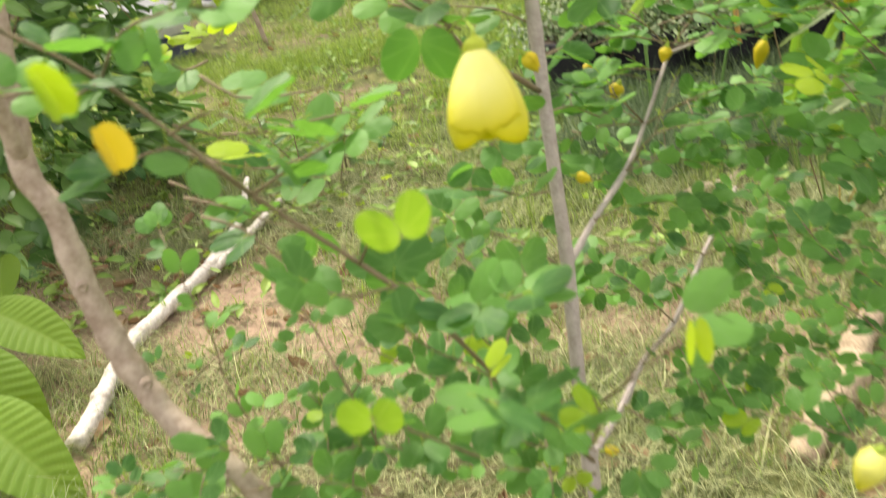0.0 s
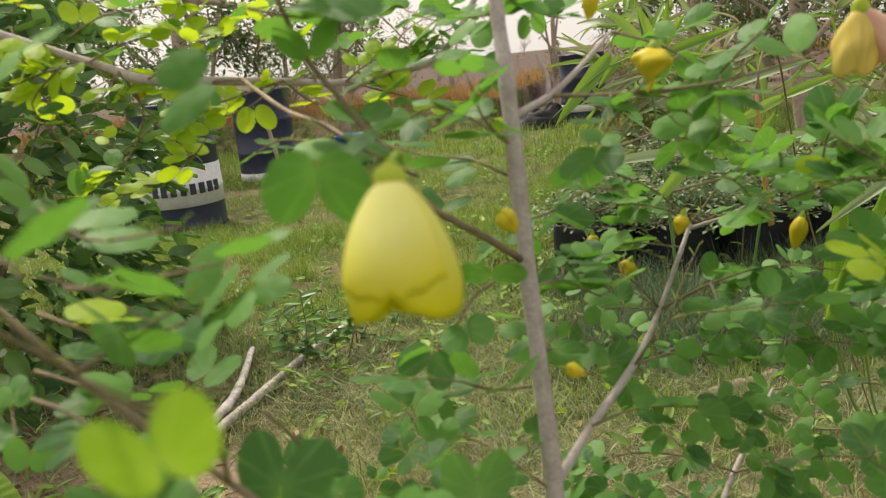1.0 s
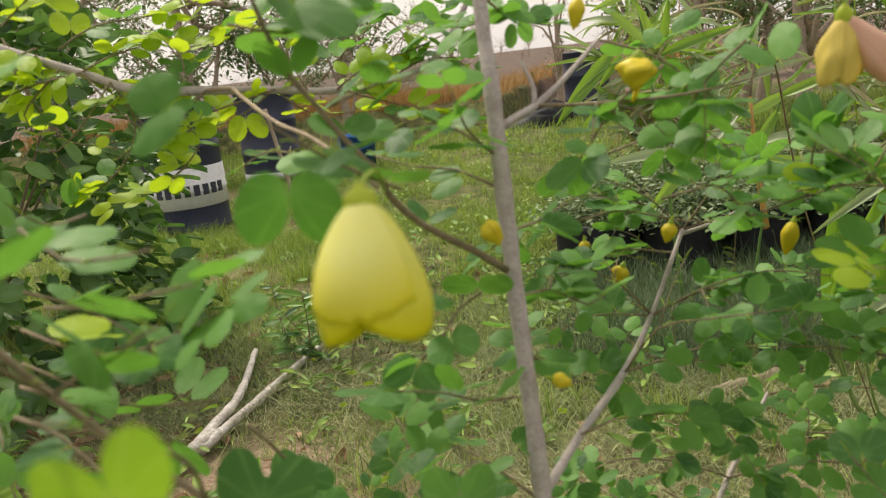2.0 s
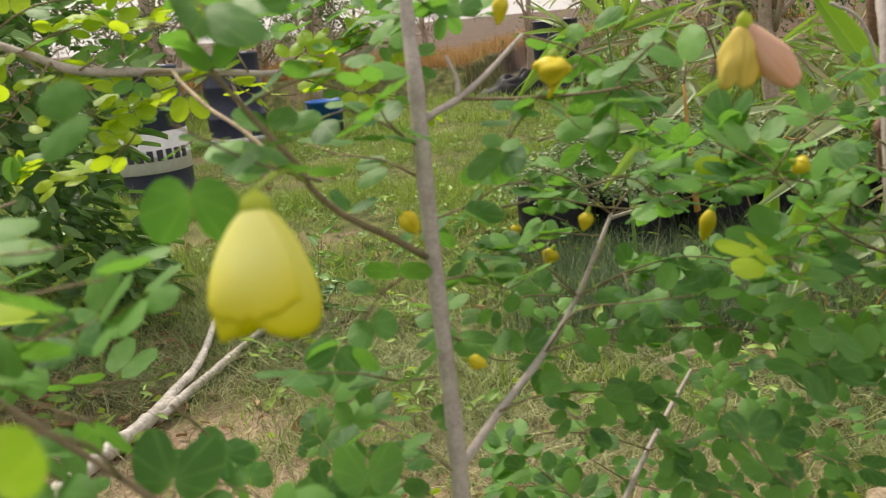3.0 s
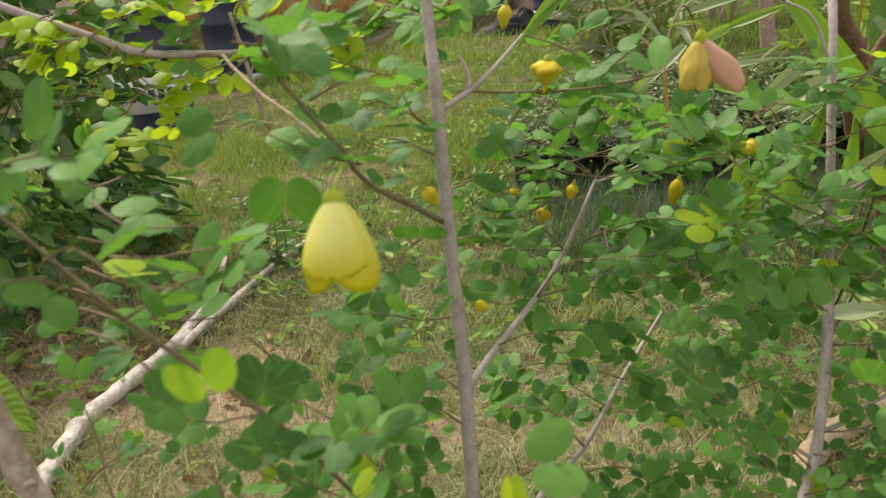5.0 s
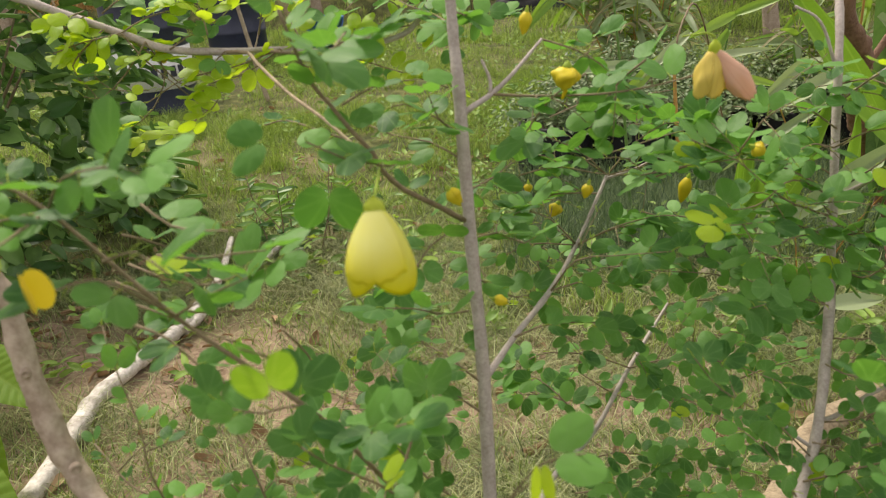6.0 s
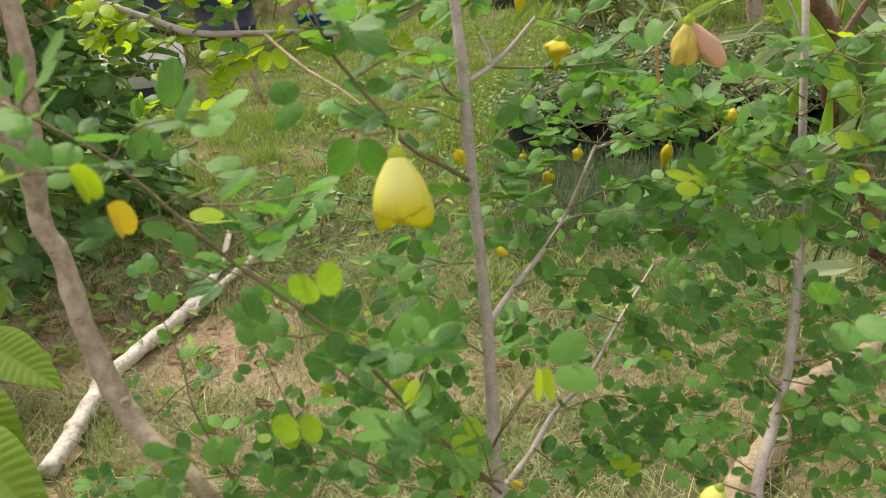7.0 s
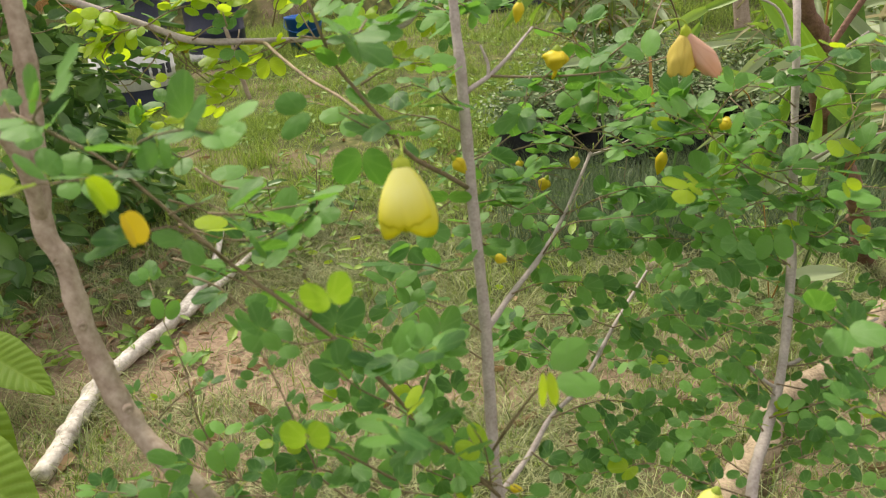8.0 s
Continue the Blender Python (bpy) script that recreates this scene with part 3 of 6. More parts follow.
tube("branch", shrub, [(0.234, 0.955, 0.794), (0.281, 0.989, 0.797), (0.322, 1.013, 0.810)], 0.0022, 0.0014, BARK, 6, 0.008, 0.2)

tube("stem", right_shrub, [(0.28, 0.46, 0), (0.315, 0.51, 0.30), (0.343, 0.593, 0.509), (0.378, 0.656, 0.543), (0.415, 0.717, 0.592), (0.460, 0.823, 0.672),
                           (0.476, 0.878, 0.757), (0.493, 0.946, 0.936), (0.503, 0.986, 1.014), (0.516, 1.014, 1.188)], 0.0072, 0.0040, BARK, 12, 0.006, 0.22, "grey upright stem")
tube("branch", right_shrub, [(0.491, 0.942, 0.911), (0.466, 0.936, 0.966), (0.437, 0.936, 0.985)], 0.0022, 0.0014, BARK, 8, 0.008, 0.2)
tube("branch", right_shrub, [(0.489, 0.935, 0.876), (0.505, 0.916, 0.894), (0.522, 0.895, 0.916), (0.548, 0.873, 0.943)], 0.0021, 0.0014, BARK, 8, 0.008, 0.2)
tube("branch", right_shrub, [(0.478, 0.888, 0.776), (0.499, 0.877, 0.791), (0.528, 0.855, 0.817), (0.565, 0.834, 0.831)], 0.0026, 0.0016, BARK, 8, 0.008, 0.2)
tube("branch", right_shrub, [(0.414, 0.717, 0.592), (0.442, 0.727, 0.596), (0.477, 0.736, 0.614), (0.528, 0.735, 0.638)], 0.0028, 0.0016, BARK, 8, 0.008, 0.2)
tube("branch", right_shrub, [(0.405, 0.697, 0.575), (0.384, 0.696, 0.592), (0.359, 0.689, 0.624)], 0.0024, 0.0016, BARK, 8, 0.008, 0.2)

tube("trunk", tree, [(-0.03, 0.42, 0), (-0.06, 0.44, 0.30), (-0.130, 0.490, 0.514), (-0.195, 0.500, 0.625), (-0.246, 0.529, 0.661), (-0.279, 0.550, 0.707), (-0.303, 0.571, 0.769),
                     (-0.315, 0.587, 0.830), (-0.329, 0.594, 0.871), (-0.323, 0.621, 0.991), (-0.323, 0.629, 1.064), (-0.338, 0.664, 1.294)], 0.0118, 0.0085, BARK_TREE, 16, 0.0035, 0.34, "brown knotty leaning trunk")
tube("branch", tree, [(-0.328, 0.595, 0.871), (-0.339, 0.600, 0.980), (-0.346, 0.611, 1.057), (-0.360, 0.618, 1.200)], 0.0078, 0.0062, BARK_TREE, 10, 0.008, 0.15)
tube("branch", tree, [(-0.328, 0.594, 0.871), (-0.322, 0.569, 0.943), (-0.340, 0.545, 0.996), (-0.384, 0.516, 1.067)], 0.0078, 0.0064, BARK_TREE, 10, 0.008, 0.15)
tube("branch", tree, [(-0.343, 0.664, 1.294), (-0.451, 0.782, 1.203), (-0.499, 0.880, 1.101), (-0.404, 0.907, 1.049), (-0.309, 0.906, 1.009), (-0.257, 0.905, 0.988), (-0.197, 0.914, 0.981),
                      (-0.146, 0.955, 0.974), (-0.086, 0.964, 0.967), (-0.013, 0.982, 0.975), (0.017, 0.991, 0.994), (0.048, 1.003, 1.039)], 0.0065, 0.0030, BARK, 10, 0.008, 0.15, "long arching grey branch")

for at, way, size in [((-0.317, 0.579, 0.835), (0.3, -1, 0.2), 1.0), ((-0.300, 0.561, 0.775), (0.5, -1, 0.1), 0.9), ((-0.306, 0.564, 0.745), (-0.4, -1, 0.2), 0.8), ((-0.262, 0.533, 0.700), (0.6, -1, 0.4), 1.0),
                      ((-0.270, 0.536, 0.686), (-0.5, -1, 0.0), 0.8), ((-0.225, 0.509, 0.655), (0.4, -1, 0.5), 0.9), ((-0.205, 0.494, 0.632), (0.2, -1, 0.3), 1.1), ((-0.160, 0.483, 0.580), (0.4, -1, 0.4), 1.0)]:
    v, f = lathe([(0.0052, -0.003), (0.0046, 0.0006), (0.0034, 0.0018), (0.0018, 0.0016), (0.0009, 0.0004), (0.0001, 0.0002)], 12)
    m = aim(at, (0, 0.1, 1), way, size)
    part("knot", mesh_of("knot", v, f, BARK_TREE), tree, m)

# twigs with their leaves
twig(right_shrub, 0.00105, 0.0165, 0.05, 1.0, (0.476, 0.882, 0.785), (0.379, 0.817, 0.844), (0.296, 0.749, 0.867), (0.230, 0.723, 0.866))
twig(right_shrub, 0.00105, 0.0165, 0.05, 1.0, (0.460, 0.825, 0.671), (0.409, 0.840, 0.688), (0.342, 0.855, 0.703), (0.273, 0.868, 0.706))
twig(right_shrub, 0.00105, 0.0165, 0.05, 1.0, (0.479, 0.882, 0.755), (0.394, 0.798, 0.808), (0.320, 0.731, 0.873), (0.267, 0.686, 0.907))
twig(shrub, 0.00105, 0.0165, 0.05, 1.0, (0.234, 0.956, 0.798), (0.196, 0.922, 0.840), (0.144, 0.896, 0.871))
twig(shrub, 0.0014, 0.03, 0.05, 1.0, (0.096, 0.745, 0.946), (0.138, 0.740, 0.943), (0.194, 0.725, 0.944), (0.237, 0.710, 0.951), (0.275, 0.695, 0.962))
twig(right_shrub, 0.00105, 0.0165, 0.05, 1.0, (0.481, 0.892, 0.775), (0.415, 0.841, 0.815), (0.361, 0.795, 0.804), (0.290, 0.769, 0.811))
twig(shrub, 0.00105, 0.0165, 0.05, 1.0, (0.188, 0.870, 0.742), (0.230, 0.864, 0.764), (0.283, 0.849, 0.780), (0.334, 0.833, 0.774))
twig(shrub, 0.00105, 0.0165, 0.05, 1.0, (0.221, 0.944, 0.779), (0.161, 0.868, 0.805), (0.115, 0.814, 0.803))
twig(shrub, 0.00105, 0.0165, 0.05, 1.0, (0.149, 0.777, 0.728), (0.174, 0.759, 0.769), (0.209, 0.742, 0.779), (0.262, 0.726, 0.787))
twig(shrub, 0.00105, 0.0165, 0.05, 1.0, (0.107, 0.713, 0.709), (0.144, 0.736, 0.710), (0.200, 0.771, 0.691), (0.247, 0.805, 0.669))
twig(shrub, 0.00105, 0.0165, 0.05, 1.0, (0.188, 0.870, 0.742), (0.137, 0.866, 0.748), (0.101, 0.862, 0.736))
twig(shrub, 0.00105, 0.0165, 0.05, 1.0, (0.250, 0.876, 0.574), (0.288, 0.829, 0.611), (0.332, 0.782, 0.631), (0.384, 0.736, 0.629))
twig(shrub, 0.00105, 0.0165, 0.05, 1.0, (0.319, 0.985, 0.606), (0.367, 0.938, 0.631), (0.414, 0.892, 0.639), (0.447, 0.841, 0.642))
twig(shrub, 0.00105, 0.0165, 0.05, 1.0, (0.193, 0.781, 0.547), (0.148, 0.817, 0.587), (0.108, 0.863, 0.591))
twig(shrub, 0.00105, 0.0165, 0.05, 1.0, (0.250, 0.876, 0.574), (0.200, 0.872, 0.597), (0.139, 0.866, 0.604), (0.100, 0.862, 0.575))
twig(right_shrub, 0.00105, 0.0165, 0.05, 1.0, (0.377, 0.653, 0.545), (0.353, 0.692, 0.581), (0.312, 0.730, 0.600), (0.255, 0.746, 0.625))
twig(right_shrub, 0.00105, 0.0165, 0.05, 1.0, (0.396, 0.685, 0.575), (0.343, 0.651, 0.642), (0.287, 0.627, 0.692), (0.262, 0.625, 0.726))
twig(right_shrub, 0.00105, 0.0165, 0.05, 1.0, (0.355, 0.611, 0.518), (0.317, 0.649, 0.530), (0.277, 0.687, 0.530), (0.232, 0.723, 0.491))
twig(right_shrub, 0.00105, 0.0165, 0.05, 1.0, (0.342, 0.590, 0.512), (0.281, 0.586, 0.543), (0.238, 0.603, 0.554), (0.187, 0.620, 0.531))
twig(right_shrub, 0.00105, 0.0165, 0.05, 1.0, (0.416, 0.718, 0.592), (0.448, 0.697, 0.608), (0.479, 0.677, 0.646), (0.513, 0.656, 0.674))
twig(right_shrub, 0.00105, 0.0165, 0.05, 1.0, (0.383, 0.664, 0.560), (0.422, 0.656, 0.577), (0.453, 0.636, 0.602), (0.499, 0.615, 0.618))
twig(right_shrub, 0.00105, 0.0165, 0.05, 1.0, (0.354, 0.611, 0.526), (0.402, 0.614, 0.542), (0.432, 0.595, 0.568), (0.484, 0.574, 0.572))
twig(right_shrub, 0.00105, 0.0165, 0.05, 1.0, (0.449, 0.800, 0.645), (0.478, 0.779, 0.653), (0.507, 0.759, 0.667), (0.552, 0.738, 0.694))
twig(right_shrub, 0.00105, 0.0165, 0.05, 1.0, (0.463, 0.841, 0.718), (0.462, 0.759, 0.734), (0.467, 0.697, 0.782), (0.497, 0.656, 0.800))
twig(right_shrub, 0.00105, 0.0165, 0.05, 1.0, (0.497, 0.943, 0.872), (0.491, 0.841, 0.923), (0.489, 0.759, 0.947), (0.510, 0.697, 0.948))
twig(right_shrub, 0.00105, 0.0165, 0.05, 1.0, (0.476, 0.882, 0.785), (0.476, 0.800, 0.835), (0.487, 0.738, 0.880), (0.518, 0.697, 0.881))
twig(shrub, 0.00105, 0.0165, 0.05, 1.0, (0.073, 0.656, 0.658), (0.038, 0.668, 0.681), (0.002, 0.695, 0.698), (-0.028, 0.724, 0.728))
twig(shrub, 0.00105, 0.0165, 0.05, 1.0, (0.072, 0.661, 0.690), (0.034, 0.688, 0.710), (-0.001, 0.724, 0.705), (-0.036, 0.763, 0.678))
twig(shrub, 0.00105, 0.0165, 0.05, 1.0, (0.073, 0.621, 0.567), (0.033, 0.608, 0.607), (-0.002, 0.586, 0.671), (-0.036, 0.586, 0.718), (-0.073, 0.586, 0.739))
twig(shrub, 0.00105, 0.0165, 0.05, 1.0, (0.076, 0.612, 0.530), (0.030, 0.569, 0.573), (-0.021, 0.547, 0.626), (-0.042, 0.537, 0.673), (-0.084, 0.527, 0.712))
twig(shrub, 0.00105, 0.0165, 0.05, 1.0, (0.078, 0.592, 0.516), (0.021, 0.509, 0.600), (-0.027, 0.488, 0.632), (-0.059, 0.468, 0.685))
twig(shrub, 0.00105, 0.0165, 0.05, 1.0, (0.119, 0.674, 0.526), (0.151, 0.677, 0.498), (0.201, 0.701, 0.501), (0.252, 0.725, 0.537))
twig(shrub, 0.00105, 0.0165, 0.05, 1.0, (0.147, 0.717, 0.542), (0.208, 0.742, 0.546), (0.278, 0.778, 0.514), (0.345, 0.814, 0.499))
twig(shrub, 0.0022, 0.03, 0.05, 1.0, (0.078, 0.597, 0.527), (0.017, 0.508, 0.672), (-0.031, 0.478, 0.765), (-0.068, 0.468, 0.812), (-0.120, 0.458, 0.869), (-0.187, 0.458, 0.946), (-0.219, 0.440, 0.980), (-0.246, 0.440, 0.998))
twig(shrub, 0.00105, 0.0165, 0.05, 1.0, (-0.120, 0.458, 0.869), (-0.127, 0.429, 0.897), (-0.141, 0.409, 0.918), (-0.166, 0.409, 0.912))
twig(shrub, 0.00105, 0.0165, 0.05, 1.0, (-0.120, 0.458, 0.869), (-0.094, 0.458, 0.883), (-0.064, 0.448, 0.898))
twig(shrub, 0.00105, 5, 0.05, 1.0, (-0.068, 0.468, 0.812), (-0.046, 0.409, 0.860), (-0.040, 0.350, 0.898), (-0.029, 0.310, 0.920))
twig(shrub, 0.00105, 0.0165, 0.05, 1.0, (-0.031, 0.478, 0.765), (-0.044, 0.458, 0.798), (-0.067, 0.438, 0.805), (-0.089, 0.429, 0.817))
twig(shrub, 0.00105, 0.0165, 0.05, 1.0, (-0.031, 0.478, 0.765), (-0.000, 0.448, 0.780), (0.029, 0.430, 0.798))
twig(shrub, 0.00105, 5, 0.05, 1.0, (-0.187, 0.458, 0.946), (-0.164, 0.369, 0.957), (-0.143, 0.310, 0.971))
twig(shrub, 0.00105, 0.0165, 0.05, 1.0, (-0.187, 0.458, 0.946), (-0.156, 0.429, 0.974), (-0.116, 0.409, 0.984), (-0.089, 0.389, 0.983))
twig(shrub, 0.00105, 0.025, 0.05, 1.0, (-0.219, 0.440, 0.980), (-0.205, 0.389, 1.002), (-0.167, 0.350, 1.025))
twig(shrub, 0.00105, 0.0165, 0.05, 1.0, (-0.187, 0.458, 0.946), (-0.201, 0.412, 0.954), (-0.225, 0.393, 0.958))
twig(shrub, 0.00105, 0.0165, 0.05, 1.0, (-0.154, 0.448, 0.914), (-0.114, 0.409, 0.933), (-0.088, 0.389, 0.926))
twig(shrub, 0.00105, 0.0165, 0.05, 1.0, (0.017, 0.508, 0.672), (-0.006, 0.468, 0.726), (-0.030, 0.448, 0.756), (-0.042, 0.429, 0.784))
twig(shrub, 0.001, 0.022, 0.05, 0.6, (-0.181, 0.557, 0.576), (-0.201, 0.536, 0.685), (-0.206, 0.545, 0.728), (-0.226, 0.565, 0.778), (-0.238, 0.584, 0.805))
twig(shrub, 0.0015, 0.03, 0.05, 0.6, (-0.181, 0.557, 0.576), (-0.220, 0.584, 0.621), (-0.259, 0.603, 0.631), (-0.305, 0.641, 0.652))
twig(shrub, 0.00105, 0.0165, 0.05, 0.75, (-0.090, 0.507, 0.641), (-0.112, 0.527, 0.696), (-0.131, 0.547, 0.734), (-0.148, 0.566, 0.754))
twig(shrub, 0.00105, 0.0165, 0.05, 1.0, (-0.021, 0.507, 0.604), (-0.090, 0.507, 0.641), (-0.153, 0.488, 0.647), (-0.192, 0.468, 0.683))
twig(shrub, 0.00105, 0.025, 0.05, 1.0, (0.070, 0.561, 0.569), (0.039, 0.431, 0.704), (0.019, 0.370, 0.763), (0.004, 0.340, 0.793))
twig(shrub, 0.00105, 5, 0.05, 1.0, (0.072, 0.572, 0.602), (0.086, 0.433, 0.726), (0.103, 0.365, 0.797))
twig(shrub, 0.00105, 5, 0.05, 1.0, (0.073, 0.572, 0.602), (0.086, 0.463, 0.701), (0.114, 0.435, 0.759), (0.142, 0.416, 0.780))
twig(shrub, 0.00105, 5, 0.05, 1.0, (-0.012, 0.458, 0.660), (-0.038, 0.409, 0.721), (-0.049, 0.369, 0.761), (-0.056, 0.352, 0.781))
twig(shrub, 0.00105, 0.025, 0.05, 1.0, (0.070, 0.561, 0.569), (0.066, 0.412, 0.716), (0.059, 0.372, 0.764))
twig(shrub, 0.0026, 0.04, 0.05, 1.0, (0.066, 0.684, 0.845), (0.045, 0.665, 0.866), (0.018, 0.648, 0.888), (0.002, 0.636, 0.910), (-0.003, 0.634, 0.924), (-0.020, 0.632, 0.947), (-0.032, 0.630, 0.966), (-0.045, 0.626, 0.986), (-0.052, 0.620, 1.009), (-0.060, 0.610, 1.045))
twig(shrub, 0.00105, 0.0165, 0.05, 1.0, (-0.025, 0.635, 0.966), (0.000, 0.665, 0.975), (0.032, 0.687, 0.974))
twig(shrub, 0.00105, 0.0165, 0.0, 1.0, (-0.044, 0.626, 1.009), (-0.016, 0.606, 1.014), (0.010, 0.587, 1.024))
twig(shrub, 0.00105, 0.03, 0.05, 1.0, (0.009, 0.636, 0.913), (-0.010, 0.557, 0.941), (-0.029, 0.507, 0.968))
twig(shrub, 0.00105, 0.0165, 0.05, 1.0, (0.067, 0.710, 0.917), (0.045, 0.708, 0.936), (0.017, 0.716, 0.948), (-0.007, 0.724, 0.940))
tube("twig", tree, [(-0.194, 0.905, 0.981), (-0.170, 0.900, 0.980), (-0.145, 0.850, 0.972), (-0.101, 0.780, 0.953), (-0.057, 0.700, 0.945), (-0.033, 0.670, 0.933), (-0.005, 0.640, 0.915)], 0.0020, 0.0014, LOG, 7, 0.01, 0.25)
twig(tree, 0.00105, 0.013, 0.9, 1.0, (-0.306, 0.899, 1.010), (-0.285, 0.899, 0.979), (-0.259, 0.908, 0.948), (-0.234, 0.927, 0.914))
twig(tree, 0.00105, 0.013, 0.9, 1.0, (-0.281, 0.899, 0.999), (-0.305, 0.889, 0.968), (-0.338, 0.889, 0.943), (-0.359, 0.889, 0.945))
twig(tree, 0.00105, 0.013, 0.9, 1.0, (-0.145, 0.951, 0.975), (-0.189, 0.951, 0.950), (-0.226, 0.918, 0.944), (-0.254, 0.918, 0.910))
twig(tree, 0.00105, 0.013, 0.85, 1.0, (-0.145, 0.951, 0.975), (-0.121, 0.980, 0.948), (-0.079, 1.000, 0.942))
twig(tree, 0.00105, 0.013, 0.75, 1.0, (-0.086, 0.960, 0.968), (-0.043, 0.951, 0.953), (0.007, 0.932, 0.938), (0.049, 0.926, 0.922))
twig(tree, 0.00105, 0.013, 0.9, 1.0, (-0.306, 0.899, 1.010), (-0.346, 0.889, 1.004), (-0.383, 0.889, 0.994))
twig(tree, 0.00105, 0.013, 0.9, 1.0, (-0.234, 0.927, 0.914), (-0.267, 0.927, 0.894), (-0.317, 0.937, 0.881))
twig(tree, 0.00105, 0.013, 0.85, 1.0, (-0.342, 0.899, 1.036), (-0.431, 0.870, 1.013), (-0.436, 0.851, 1.035))
twig(tree, 0.00105, 0.013, 0.9, 1.0, (-0.385, 0.918, 1.050), (-0.367, 0.918, 0.984), (-0.341, 0.918, 0.948), (-0.296, 0.918, 0.943))
twig(tree, 0.00105, 0.013, 0.9, 1.0, (-0.320, 0.908, 1.016), (-0.283, 0.908, 0.986), (-0.261, 0.918, 0.951), (-0.229, 0.927, 0.930))
twig(tree, 0.00105, 0.013, 0.75, 1.0, (-0.323, 0.899, 1.032), (-0.296, 0.918, 1.050), (-0.248, 0.937, 1.055), (-0.211, 0.947, 1.061))
twig(tree, 0.00105, 0.013, 0.85, 1.0, (-0.210, 0.899, 1.002), (-0.226, 0.927, 1.031), (-0.268, 0.947, 1.031))
twig(tree, 0.00105, 0.013, 0.2, 1.0, (-0.162, 0.931, 0.995), (-0.141, 0.901, 1.032), (-0.104, 0.882, 1.037))
twig(tree, 0.00105, 0.013, 0.75, 1.0, (-0.354, 0.870, 1.056), (-0.302, 0.822, 1.067), (-0.254, 0.775, 1.076))
twig(tree, 0.00105, 0.013, 0.2, 1.0, (-0.079, 0.970, 0.976), (-0.038, 1.000, 0.970), (0.000, 1.020, 1.011), (0.032, 1.043, 1.042))
twig(tree, 0.00105, 0.013, 0.4, 1.0, (-0.038, 1.000, 0.970), (-0.013, 1.000, 0.984), (0.028, 1.003, 0.985), (0.049, 0.986, 0.961))
twig(shrub, 0.00105, 0.0165, 0.05, 1.0, (0.069, 0.745, 1.005), (0.044, 0.856, 1.010), (0.007, 0.951, 1.015), (-0.025, 1.000, 1.030))
twig(shrub, 0.00105, 0.0165, 0.05, 0.8, (0.069, 0.750, 1.021), (0.086, 0.811, 1.009), (0.119, 0.864, 1.001))
twig(shrub, 0.00105, 0.0165, 0.3, 1.0, (-0.104, 0.980, 0.978), (-0.077, 0.980, 1.003), (-0.055, 1.000, 1.023))
twig(shrub, 0.00105, 0.0165, 0.0, 1.0, (-0.011, 0.606, 1.026), (-0.016, 0.557, 1.018), (-0.014, 0.507, 1.024))
twig(shrub, 0.00105, 0.0165, 0.0, 1.0, (-0.069, 0.606, 1.016), (-0.043, 0.626, 1.009), (-0.018, 0.645, 1.013))
twig(shrub, 0.00105, 0.0165, 0.05, 0.95, (0.123, 1.014, 0.697), (0.167, 0.999, 0.684), (0.207, 0.973, 0.654))
twig(shrub, 0.00105, 0.0165, 0.05, 0.95, (0.208, 1.043, 0.635), (0.261, 1.029, 0.645), (0.310, 1.004, 0.652))
twig(shrub, 0.00105, 0.0165, 0.05, 0.95, (0.287, 1.012, 0.729), (0.344, 0.997, 0.713), (0.397, 0.972, 0.709))
twig(shrub, 0.00105, 0.0165, 0.05, 0.95, (0.396, 1.023, 0.674), (0.449, 1.005, 0.658), (0.494, 0.974, 0.667))
twig(shrub, 0.00105, 0.0165, 0.05, 0.95, (0.274, 1.030, 0.552), (0.322, 1.015, 0.576), (0.366, 0.989, 0.582))
twig(shrub, 0.00105, 0.0165, 0.05, 0.95, (0.372, 1.010, 0.545), (0.426, 0.994, 0.547), (0.474, 0.964, 0.550))
twig(shrub, 0.00105, 0.0165, 0.05, 0.95, (0.111, 0.963, 0.502), (0.155, 0.947, 0.494), (0.197, 0.922, 0.500))
twig(shrub, 0.00105, 0.0165, 0.05, 0.95, (0.208, 1.003, 0.493), (0.253, 0.988, 0.467), (0.295, 0.962, 0.471))
twig(shrub, 0.00105, 0.0165, 0.05, 0.95, (0.308, 0.983, 0.457), (0.359, 0.968, 0.464), (0.407, 0.942, 0.455))
twig(shrub, 0.00105, 0.0165, 0.05, 0.95, (0.411, 0.963, 0.499), (0.448, 0.943, 0.529), (0.479, 0.912, 0.557))
twig(shrub, 0.00105, 0.0165, 0.05, 0.95, (0.546, 0.964, 0.650), (0.585, 0.943, 0.644), (0.616, 0.912, 0.648))
twig(shrub, 0.00105, 0.0165, 0.05, 0.95, (0.540, 0.943, 0.537), (0.582, 0.923, 0.543), (0.614, 0.892, 0.574))
twig(shrub, 0.00105, 0.0165, 0.05, 0.95, (0.524, 0.902, 0.442), (0.567, 0.882, 0.476), (0.604, 0.851, 0.494))
twig(shrub, 0.00105, 0.0165, 0.05, 0.95, (0.347, 0.896, 0.411), (0.394, 0.880, 0.413), (0.436, 0.851, 0.416))
twig(shrub, 0.00105, 0.0165, 0.05, 0.95, (0.184, 0.900, 0.371), (0.231, 0.885, 0.389), (0.274, 0.858, 0.422))
twig(shrub, 0.00105, 0.0165, 0.05, 0.95, (0.484, 0.820, 0.341), (0.529, 0.800, 0.343), (0.564, 0.769, 0.375))
twig(shrub, 0.00105, 0.0165, 0.05, 0.95, (-0.047, 0.862, 0.551), (-0.007, 0.842, 0.561), (0.030, 0.816, 0.555))
